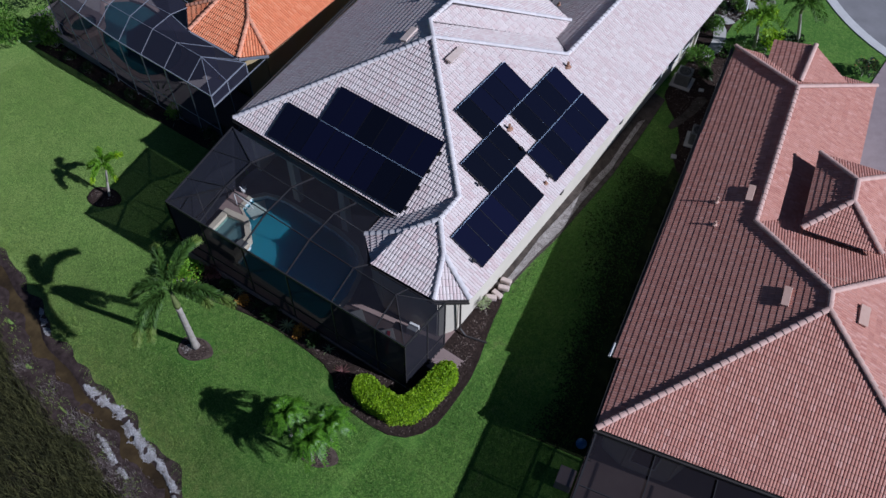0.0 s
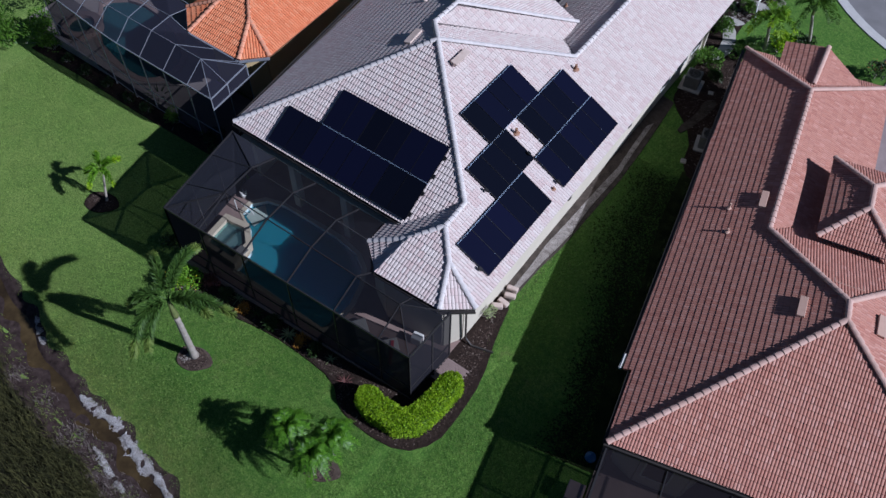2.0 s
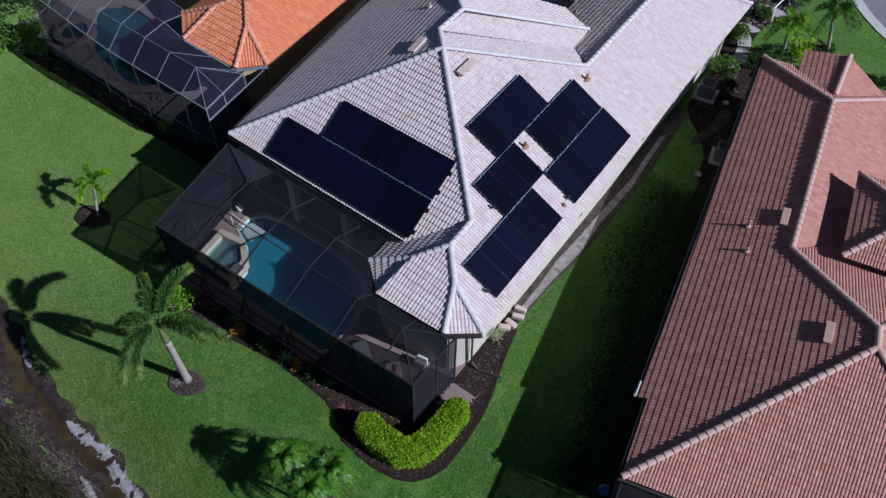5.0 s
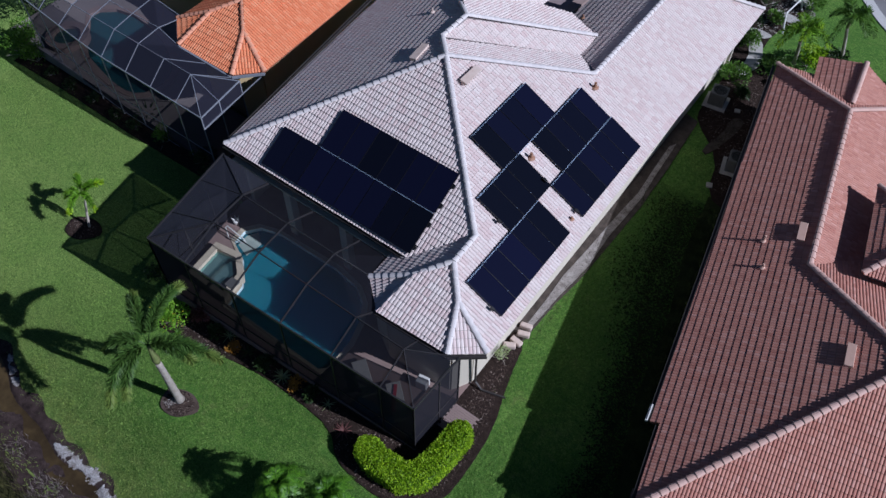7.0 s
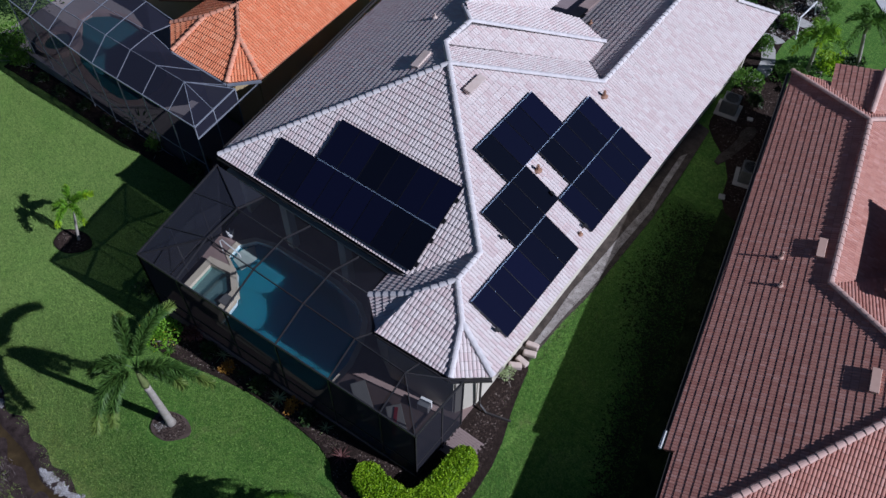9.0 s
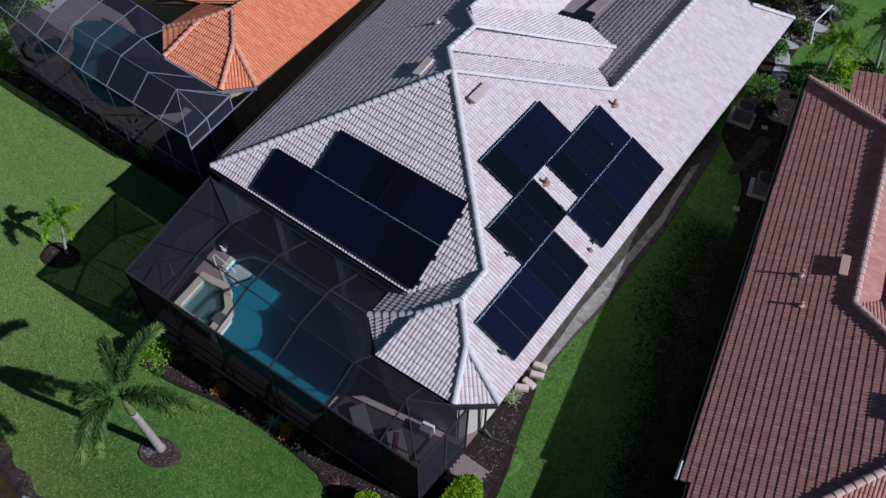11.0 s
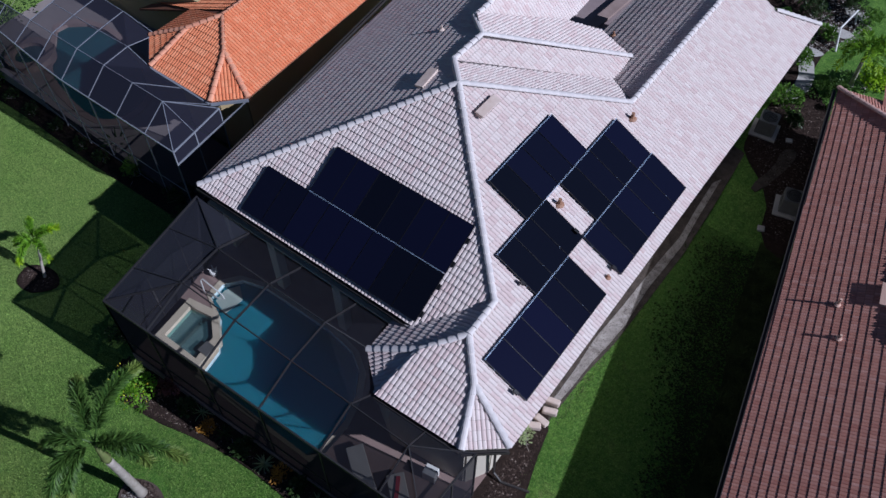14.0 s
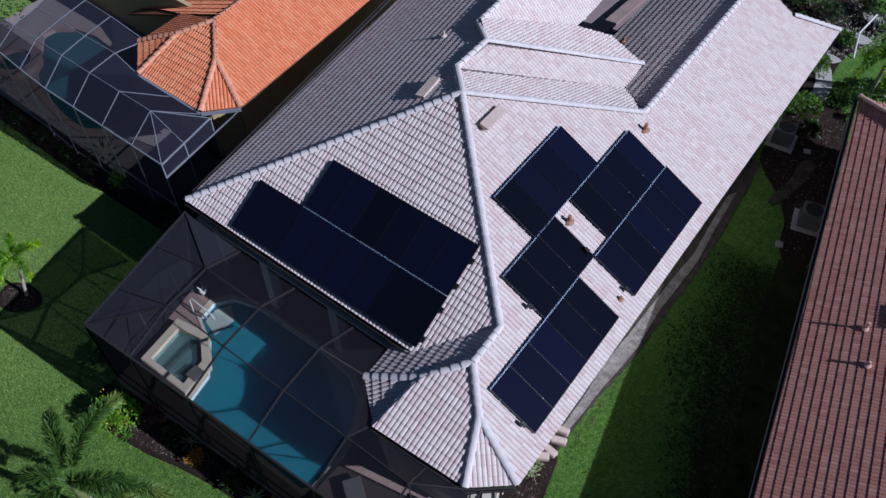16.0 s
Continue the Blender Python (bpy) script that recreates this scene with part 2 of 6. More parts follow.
# marsh: wet dark ground
MARSH = speckled("marsh_ground", (0.014, 0.012, 0.009), (0.04, 0.032, 0.022), 0.9, 14, 0.9, 0.8, spec=0.1, dist=0.06)
BANK = speckled("muddy_bank", (0.020, 0.013, 0.012), (0.088, 0.062, 0.058), 3.0, 22, 0.9, 0.8, spec=0.12, dist=0.06)
m = Mat("white_crust", 0.9, 0, 0.3)
c = m.ramp(m.node("ShaderNodeNewGeometry").outputs["Random Per Island"], [(0.0, (0.16, 0.14, 0.13)), (0.4, (0.36, 0.35, 0.35)), (1.0, (0.66, 0.66, 0.69))])
SALT = m.colour(m.mix(m.ramp(m.noise(2.5, 5, 0.7), [(0.40, (0.6, 0.6, 0.6)), (0.60, (0, 0, 0))]), c, (0.16, 0.13, 0.11))).m

m = Mat("ditch_water", 0.08, 0, 0.5)
WATER = m.colour(m.ramp(m.noise(0.7, 4), [(0.3, (0.022, 0.015, 0.009)), (0.5, (0.050, 0.034, 0.016)), (0.75, (0.105, 0.073, 0.032))])).bump(m.noise(6, 3), 0.05, 0.01).m


def clear(name, tint, opacity, body, gloss=0.0, ripple=0.0, murk=0.0):
    """See-through sheet: light passes tinted, a share of it is caught by the threads or the body; gloss by Fresnel."""
    m = Mat(name)
    tr = m.node("ShaderNodeBsdfTransparent")
    tr.inputs[0].default_value = (*tint, 1)
    if murk:  # light scatters on inside the body
        di = m.node("ShaderNodeSubsurfaceScattering")
        di.inputs["Scale"].default_value = murk
        di.inputs["Radius"].default_value = (0.3, 1.0, 1.3)
    else:
        di = m.node("ShaderNodeBsdfDiffuse")
    di.inputs[0].default_value = (*body, 1)
    if murk:
        df = m.node("ShaderNodeBsdfDiffuse")
        df.inputs[0].default_value = (*body, 1)
        both = m.node("ShaderNodeMixShader")
        m.link(di.outputs[0], both.inputs[1])
        m.link(df.outputs[0], both.inputs[2])
        di = both
    mx = m.node("ShaderNodeMixShader")
    mx.inputs[0].default_value = opacity
    m.link(tr.outputs[0], mx.inputs[1])
    m.link(di.outputs[0], mx.inputs[2])
    out = mx.outputs[0]
    if gloss:
        gl = m.node("ShaderNodeBsdfGlossy")
        gl.inputs["Roughness"].default_value = 0.04
        fr = m.node("ShaderNodeFresnel")
        fr.inputs[0].default_value = gloss
        if ripple:
            bp = m.node("ShaderNodeBump")
            bp.inputs["Strength"].default_value = ripple
            bp.inputs["Distance"].default_value = 0.03
            m.link(m.noise(5, 3), bp.inputs["Height"])
            m.link(bp.outputs[0], gl.inputs["Normal"])
            m.link(bp.outputs[0], fr.inputs["Normal"])
        m2 = m.node("ShaderNodeMixShader")
        m.link(fr.outputs[0], m2.inputs[0])
        m.link(out, m2.inputs[1])
        m.link(gl.outputs[0], m2.inputs[2])
        out = m2.outputs[0]
    m.link(out, m.t.nodes["Material Output"].inputs[0])
    return m.m


SCREEN = clear("insect_screen", (1, 1, 1), 0.22, (0.040, 0.040, 0.052))
SCREEN_ORANGE = clear("orange_cage_screen", (1, 1, 1), 0.62, (0.030, 0.030, 0.046))
SCREEN_PALE = clear("upright_screen", (1, 1, 1), 0.70, (0.028, 0.028, 0.044))
SCREEN_DIM = clear("brown_screen", (1, 1, 1), 0.70, (0.018, 0.016, 0.020))
# next three: opacity set to fit the camera's oblique view of each sheet
SCREEN_SIDE = clear("oblique_side_screen", (1, 1, 1), 0.86, (0.020, 0.020, 0.026))
SCREEN_GRAZING = clear("grazing_view_screen", (1, 1, 1), 0.66, (0.042, 0.044, 0.058))
SCREEN_DENSE = clear("oblique_view_screen", (1, 1, 1), 0.965, (0.027, 0.027, 0.036))
POOL_WATER = clear("pool_water", (0.78, 0.94, 0.97), 0.38, (0.07, 0.50, 0.72), 1.33, 0.3, 2.6)
POOL_GREEN = clear("deep_pool_water", (0.35, 0.62, 0.62), 0.86, (0.024, 0.10, 0.12), 1.33, 0.3, 2.0)
SPA_WATER = clear("spa_water", (0.62, 0.90, 0.92), 0.14, (0.20, 0.46, 0.50), 1.33, 0.25)

# photovoltaic glass: near-black blue cells under glass
m = Mat("solar_glass", 0.16, 0, 0.16)
o = m.node("ShaderNodeObjectInfo").outputs["Random"]
CELL = m.colour(m.ramp(o, [(0.0, (0.004, 0.005, 0.010)), (0.5, (0.005, 0.006, 0.016)), (1.0, (0.006, 0.007, 0.023))])).m
FRAME = speckled("black_anodised", (0.012, 0.012, 0.014), (0.02, 0.02, 0.024), 3, 60, 0.4, 0.05, 0.4)
RAIL = speckled("bright_rail", (0.40, 0.55, 0.78), (0.55, 0.68, 0.88), 3, 9, 0.35, 0.05, 0.3)
m = Mat("window_glass", 0.05, 0, 0.5)
GLASS = m.colour((0.015, 0.018, 0.022)).m


# ---- building helpers ----
def mesh_object(name, bm, mat, parent=None, label="", smooth=False):
    me = bpy.data.meshes.new(name)
    bm.to_mesh(me)
    bm.free()
    for x in (mat if isinstance(mat, (list, tuple)) else [mat]):
        me.materials.append(x)
    if smooth:
        me.shade_smooth()
    ob = new(name, me)
    if parent:
        ob.parent = parent
    if label:
        tagged(ob, label)
    return ob


def part(name, bm, mat, parent, label="", smooth=False):
    return mesh_object(name, bm, mat, parent, label, smooth)


def thing(name, label, category, group="", kind="", at=(0, 0, 0), turn=0.0):
    ob = new(name)
    ob.matrix_world = pose(*at, 0, 0, turn)
    ob.empty_display_size = 0.2
    return tagged(ob, label, category, group, kind)


def box(bm, x0, x1, y0, y1, z0, z1, bevel=0.0):
    m = Matrix.LocRotScale(((x0 + x1) / 2, (y0 + y1) / 2, (z0 + z1) / 2), None, (abs(x1 - x0), abs(y1 - y0), abs(z1 - z0)))
    vs = bmesh.ops.create_cube(bm, size=1.0, matrix=m)["verts"]
    if bevel:
        es = list({e for v in vs for e in v.link_edges})
        bmesh.ops.bevel(bm, geom=es, offset=bevel, segments=2, affect='EDGES', profile=0.5)
    return bm


def bar(bm, p, q, w, h, up=(0, 0, 1)):
    """A straight bar of section w x h from p to q."""
    p, q = Vector(p), Vector(q)
    d = q - p
    f = d.normalized()
    s = f.cross(Vector(up))
    if s.length < 1e-4:
        s = Vector((1, 0, 0))
    s.normalize()
    u = s.cross(f)
    m = Matrix((s * w, f * d.length, u * h)).transposed().to_4x4()
    m.translation = (p + q) / 2
    bmesh.ops.create_cube(bm, size=1.0, matrix=m)
    return bm


def tube(bm, pts, radii, seg=8, cap=True):
    """A tapered tube through pts."""
    rings = []
    prev = None
    for i, p in enumerate(pts):
        p = Vector(p)
        f = (Vector(pts[min(i + 1, len(pts) - 1)]) - Vector(pts[max(i - 1, 0)])).normalized()
        s = f.cross(prev if prev else (Vector((0, 0, 1)) if abs(f.z) < 0.9 else Vector((1, 0, 0))))
        s.normalize()
        u = s.cross(f)
        prev = u
        r = radii[i] if isinstance(radii, (list, tuple)) else radii
        rings.append([bm.verts.new(p + r * (math.cos(a) * s + math.sin(a) * u)) for a in [2 * math.pi * j / seg for j in range(seg)]])
    for a, b in zip(rings, rings[1:]):
        for j in range(seg):
            bm.faces.new((a[j], a[(j + 1) % seg], b[(j + 1) % seg], b[j]))
    if cap:
        bm.faces.new(rings[0][::-1])
        bm.faces.new(rings[-1])
    return bm


def slab(bm, poly, z0, z1):
    """A flat plate over a plan polygon; z0, z1 numbers or functions of x, y."""
    f0 = z0 if callable(z0) else (lambda x, y: z0)
    f1 = z1 if callable(z1) else (lambda x, y: z1)
    lo = [bm.verts.new((x, y, f0(x, y))) for x, y in poly]
    hi = [bm.verts.new((x, y, f1(x, y))) for x, y in poly]
    bm.faces.new(hi)
    bm.faces.new(lo[::-1])
    n = len(poly)
    for i in range(n):
        bm.faces.new((lo[i], lo[(i + 1) % n], hi[(i + 1) % n], hi[i]))
    bmesh.ops.recalc_face_normals(bm, faces=bm.faces[:])
    return bm


def ditch_edge(x):
    """The lawn-side edge of the ditch, as y over x."""
    return -15.17 - 0.18 * x + 0.25 * math.sin(x * 0.55) + 0.12 * math.sin(x * 1.7)


def ease(a, b, v):
    t = min(1.0, max(0.0, (v - a) / (b - a)))
    return t * t * (3 - 2 * t)


def gz(x, y):
    """Height of the ground: level round the houses, falling to the ditch and the marsh."""
    h = -0.048 * max(0.0, -x - 2.0)
    q = y - ditch_edge(x)
    bankside = h + (-0.93 - h) * ease(4.2, 0.0, q)
    bed = -0.34 * ease(0.0, -0.7, q) * ease(-1.35, -0.8, q)
    return bankside + bed


# ---- roofs ----


def barrel_mesh(name, mat, lift_low, pu, pv, rise, lap):
    """One barrel of a roof tile: arched across, its lower end open and proud of the course beneath."""
    w, l = pu * 0.49, pv * lap
    prof = [(-1, 0.0), (-0.86, 0.50), (-0.5, 0.87), (0, 1.0), (0.5, 0.87), (0.86, 0.50), (1, 0.0)]
    k = len(prof)
    vs, fs = [], []
    # upper skin, then a short inner skin behind the open lower end
    for y, lift in ((0.0, lift_low), (l, 0.004), (0.0, lift_low - 0.010), (0.05, lift_low - 0.014)):
        for a, h in prof:
            vs.append((a * w, y, lift + h * rise))
    for r0, r1 in ((0, 1), (2, 0), (3, 2)):
        for i in range(k - 1):
            fs.append((r0 * k + i, r0 * k + i + 1, r1 * k + i + 1, r1 * k + i))
    me = bpy.data.meshes.new(name)
    me.from_pydata(vs, [], fs)
    me.materials.append(mat)
    return me, np.array(vs), fs


def inside(pts, poly, margin):
    """Signed test of plan points against a convex polygon (anticlockwise)."""
    ok = np.ones(len(pts), bool)
    n = len(poly)
    for i in range(n):
        a, b = np.array(poly[i]), np.array(poly[(i + 1) % n])
        e = (b - a) / np.linalg.norm(b - a)
        ok &= (pts[:, 1] - a[1]) * e[0] - (pts[:, 0] - a[0]) * e[1] >= margin
    return ok


class Roof:
    """A tiled roof: a deck under it, tile fields on each slope, caps on hips and ridges."""

    def __init__(self, house, tile, cap, mortar, lift=0.036, pu=0.15, pv=0.335, rise=0.056, lap=1.08):
        self.house, self.tile, self.cap_mat = house, tile, cap
        self.pu, self.pv = pu, pv
        self.decks = []
        self.verts, self.faces, self.count = [], [], 0
        self.cut = bmesh.new()
        self.single, self.caps = [], []
        self.mortar = mortar
        self.me, self.tv, self.tf = barrel_mesh("roof_tile", tile, lift, pu, pv, rise, lap)

    def slope(self, polys, down, singles=False):
        """polys: convex polygons of one plane, as 3D points; down: plan direction in which it falls."""
        pts = [[Vector(p) for p in poly] for poly in polys]
        a, b, c = pts[0][0], pts[0][1], pts[0][2]
        n = (b - a).cross(c - a).normalized()
        if n.z < 0:
            n = -n
        dn = Vector((down[0], down[1], 0)).normalized()
        v = -(dn - n * dn.dot(n)).normalized()
        u = v.cross(n).normalized()
        lo = min((p.dot(v) for poly in pts for p in poly))
        o = a - u * a.dot(u) * 0 + v * (lo - a.dot(v))
        M = Matrix((u, v, n)).transposed().to_4x4()
        M.translation = o
        inv = M.inverted()
        for poly in pts:
            q = [inv @ p for p in poly]
            area = sum(q[i].x * q[(i + 1) % len(q)].y - q[(i + 1) % len(q)].x * q[i].y for i in range(len(q)))
            if area < 0:
                q = q[::-1]
            pl = [(p.x, p.y) for p in q]
            self.deck = bmesh.new()
            self.decks.append(self.deck)
            top = [self.deck.verts.new(M @ Vector((x, y, 0.0))) for x, y in pl]
            bot = [self.deck.verts.new(M @ Vector((x, y, -0.10))) for x, y in pl]
            self.deck.faces.new(top)
            self.deck.faces.new(bot[::-1])
            for i in range(len(pl)):
                j = (i + 1) % len(pl)
                self.deck.faces.new((bot[i], bot[j], top[j], top[i]))
            us = [p[0] for p in pl]
            vs = [p[1] for p in pl]
            i0, i1 = math.floor(min(us) / self.pu) - 1, math.ceil(max(us) / self.pu) + 1
            j0, j1 = math.floor(min(vs) / self.pv) - 1, math.ceil(max(vs) / self.pv) + 1
            gi, gj = np.meshgrid(np.arange(i0, i1 + 1), np.arange(j0, j1 + 1))
            base = np.stack([gi.ravel() * self.pu, gj.ravel() * self.pv - 0.03], 1)
            w, l = self.pu * 0.49, self.pv * 1.08
            full = np.ones(len(base), bool)
            for du, dv in ((-w, 0.03), (w, 0.03), (-w, l), (w, l)):
                full &= inside(base + (du, dv), pl, -0.004)
            near = inside(base + (0, l / 2), pl, -0.30) & ~full
            R = np.array(M.to_3x3())
            T = np.array(M.translation)
            for k, idx in ((0, np.where(full)[0]), (1, np.where(near)[0])):
                if k == 0 and singles:
                    for t in idx:
                        mm = M @ Matrix.Translation((base[t][0], base[t][1], 0.012))
                        self.single.append(mm)
                    continue
                for t in idx:
                    local = self.tv + (base[t][0], base[t][1], 0.012)
                    if k == 0:
                        self.verts.append(local @ R.T + T)
                        self.faces += [tuple(i + self.count for i in f) for f in self.tf]
                        self.count += len(local)
            # pieces cut along the edges of the slope
            bm = bmesh.new()
            for t in np.where(near)[0]:
                vs_ = [bm.verts.new((x + base[t][0], y + base[t][1], z + 0.012)) for x, y, z in self.tv]
                for f in self.tf:
                    bm.faces.new([vs_[i] for i in f])
            for i in range(len(pl)):
                ax, ay = pl[i]
                bx, by = pl[(i + 1) % len(pl)]
                flat = abs(by - ay) < 0.02 and ay < min(vs) + 0.05
                nrm = Vector((by - ay, -(bx - ax), 0)).normalized()
                off = nrm * (0.03 if flat else 0.0)
                bmesh.ops.bisect_plane(bm, geom=bm.verts[:] + bm.edges[:] + bm.faces[:], plane_co=Vector((ax, ay, 0)) + off, plane_no=nrm, clear_outer=True)
            bm.verts.index_update()
            if len(bm.verts):
                co = np.array([v_.co for v_ in bm.verts])
                self.verts.append(co @ R.T + T)
                self.faces += [tuple(v_.index + self.count for v_ in f.verts) for f in bm.faces]
                self.count += len(co)
            bm.free()

    def ridge(self, p, q, r=0.115, step=0.34, lift=0.055):
        """A run of half-round caps from p (low end) to q."""
        p, q = Vector(p), Vector(q)
        d = q - p
        n = max(1, round(d.length / step))
        f = d.normalized()
        s = f.cross(Vector((0, 0, 1))).normalized()
        u = s.cross(f)
        for i in range(n):
            M = Matrix((s * (r / 0.115), f * (d.length / n / 0.34), u * (r / 0.115))).transposed().to_4x4()
            M.translation = p + d * (i / n) + Vector((0, 0, lift))
            self.caps.append(M)

    def finish(self, label, cap_label, tile_label):
        for d in self.decks:
            bmesh.ops.recalc_face_normals(d, faces=d.faces[:])
        roof = [part("roof", d, self.mortar, self.house, label) for d in self.decks][0]
        me = bpy.data.meshes.new("tile_field")
        if self.verts:
            me.from_pydata(np.concatenate(self.verts), [], self.faces)
            me.materials.append(self.tile)
            ob = new("tile_field", me)
            ob.parent = roof
            tagged(ob, tile_label, kind="stuff")
        # one cap: a tapered half tube, the lower end wider and thicker
        vs, fs = [], []
        seg = 7
        for y, rr, z in ((-0.03, 0.132, 0.021), (0.0, 0.132, 0.021), (0.34, 0.106, 0.0), (0.37, 0.104, 0.0)):
            for k in range(seg):
                a = math.pi * k / (seg - 1)
                vs.append((rr * math.cos(a), y, rr * 0.72 * math.sin(a) + z - 0.02))
        for r_ in range(3):
            for k in range(seg - 1):
                fs.append((r_ * seg + k, r_ * seg + k + 1, (r_ + 1) * seg + k + 1, (r_ + 1) * seg + k))
        fs.append(tuple(range(seg))[::-1])
        cm = bpy.data.meshes.new("ridge_cap")
        cm.from_pydata(vs, [], fs)
        cm.materials.append(self.cap_mat)
        for i, M in enumerate(self.caps):
            c = new("ridge_cap", cm)
            c.parent = roof
            c.matrix_local = M
            if i == 0:
                tagged(c, cap_label)
        for M in self.single[:300]:
            c = new("roof_tile", self.me)
            c.parent = roof
            c.matrix_local = M
        if len(self.single) > 300:
            vs2, fs2, n = [], [], 0
            for M in self.single[300:]:
                vs2.append(self.tv @ np.array(M.to_3x3()).T + np.array(M.translation))
                fs2 += [tuple(i + n for i in f) for f in self.tf]
                n += len(self.tv)
            me2 = bpy.data.meshes.new("tile_field")
            me2.from_pydata(np.concatenate(vs2), [], fs2)
            me2.materials.append(self.tile)
            ob = new("tile_field", me2)
            ob.parent = roof
            tagged(ob, tile_label, kind="stuff")
        return roof


def gutter(house, p, q, label="dark metal gutter"):
    bm = bmesh.new()
    bar(bm, p, q, 0.13, 0.02)
    d = (Vector(q) - Vector(p)).normalized().cross(Vector((0, 0, 1)))
    for s, h in ((1, 0.13), (-1, 0.13)):
        o = d * 0.065 * s + Vector((0, 0, 0.055))
        bar(bm, Vector(p) + o, Vector(q) + o, 0.02, h)
    return part("gutter", bm, FASCIA, house, label)


# ================= the house with the solar panels =================
KA, KB = 0.5325, 0.518
EAVE_L, EAVE_A = -14.95, 0.30


def zA(y): return 3.95 + KA * (y - 0.12)
def zB(x): return 3.8275 - KB * x
def zC(x, y): return 3.91 + 0.495 * ((x + 15.0) * 0.9932 + (y - 0.05) * 0.1165)


XE = 0.5                               # street-side eave of the sunny slope
AP = Vector((-7.92, 7.5, 7.88))        # top of the rear hip
JT = Vector((-2.48, 2.15, 5.08))
J1 = Vector((-2.44, 0.62, 5.08))       # end of the short ridge
J2 = Vector((-1.42, -0.49, 4.56))
E1, E2 = Vector((-0.64, -2.25, 3.78)), Vector((XE, -1.20, 3.58))
DJ, D1, D2 = Vector((-3.55, -0.51, 4.48)), Vector((-5.30, -1.19, 3.62)), Vector((-3.97, -2.35, 3.70))
R4, R3 = Vector((-9.24, 9.02, 7.26)), Vector((-9.14, 10.75, 7.40))
R5, R6 = Vector((-10.35, 11.97, 6.88)), Vector((-10.32, 19.5, 7.30))
V1 = Vector((-4.85, 14.6, 4.68))
MV1, MV2 = Vector((-5.0, 16.2, 4.76)), Vector((-3.33, 12.9, 5.50))
V2, MV3 = Vector((-8.37, 15.7, 5.0)), Vector((-8.3, 17.0, 4.97))
XR = -3.33
Y_END = 25.0

house = thing("solar_house", "single-storey house with cream walls and a pale pinkish tile roof", "house")
roof = Roof(house, TILE_PALE, CAP_PALE, MORTAR_PALE, 0.038, 0.152, 0.320, 0.038, 0.980)
# rear bay first: its pieces are the nearest ones
roof.slope([[E1, J2, J1, DJ], [E1, DJ, D2]], (0, -1), singles=True)
CLp = Vector((EAVE_L, EAVE_A, zA(EAVE_A)))
AE = Vector((-4.3, EAVE_A, zA(EAVE_A)))
JTa = Vector((JT.x, JT.y, zA(JT.y)))
roof.slope([[CLp, AE, JTa, AP]], (0, -1), singles=True)
VB = Vector((-4.55, 0.30, 4.00))
roof.slope([[J1, JT, VB, D1, DJ], [VB, Vector((-5.35, 0.95, 3.62)), D1]], (-1, 0))
roof.slope([[D1, D2, DJ]], (-0.75, -0.66))
roof.slope([[E1, E2, J2]], (0.7, -0.72))
roof.slope([[Vector((XE, E2.y, zB(XE))), Vector((XE, 2.15, zB(XE))), JT, J1, J2]], (1, 0))
roof.slope([[Vector((XE, 2.15, zB(XE))), Vector((XE, 12.9, zB(XE))), MV2, AP, JT],
            [Vector((XE, 12.9, zB(XE))), Vector((XE, Y_END, zB(XE))), Vector((-1.3, Y_END - 1.6, zB(-1.3))), MV2],
            [Vector((-1.3, Y_END - 1.6, zB(-1.3))), Vector((XR, Y_END - 1.6, zB(XR))), MV2]], (1, 0))
def left_eave(y): return Vector((-14.95 - (y - 0.30) * 0.1173, y, 4.03))


roof.slope([[CLp, AP, R4, left_eave(9.0)], [left_eave(9.0), R4, R3, left_eave(10.75)],
            [left_eave(10.75), R3, R5, left_eave(12.0)], [left_eave(12.0), R5, R6, left_eave(19.5)]], (-0.9932, -0.1165))
roof.slope([[AP, MV2, V1, R4]], (0, 1))
roof.slope([[R4, V1, MV1, R3]], (1, 0))
roof.slope([[R3, MV1, Vector((-6.9, 17.0, 4.75)), V2, R5]], (0, 1))
roof.slope([[R5, V2, MV3, Vector((-8.3, 19.5, 5.1)), R6]], (1, 0))
roof.slope([[MV2, Vector((XR, Y_END - 1.6, 5.5)), Vector((-7.4, Y_END - 1.6, 3.42)), Vector((-7.4, 17.2, 3.42)), V1]], (-1, 0))
up = Vector((0, 0, 0.05))
for p, q in ((CLp, AP), (JTa, AP), (J1, JT), (J2, J1), (E1, J2), (E2, J2), (D1, DJ), (D2, DJ), (DJ, J1), (MV2, AP), (R4, AP),
             (R4, R3), (MV1, R3), (R5, R3), (R5, R6), (MV2, Vector((XR, Y_END - 1.6, 5.5)))):
    roof.ridge(p + up, q + up)
roof.ridge(Vector((XE, Y_END, zB(XE))) + up, Vector((-1.3, Y_END - 1.6, zB(-1.3))) + up)
roof.finish("timber and felt roof deck under pale tiles", "pale grey half-round ridge cap", "pale grey and pink barrel roof tiles")
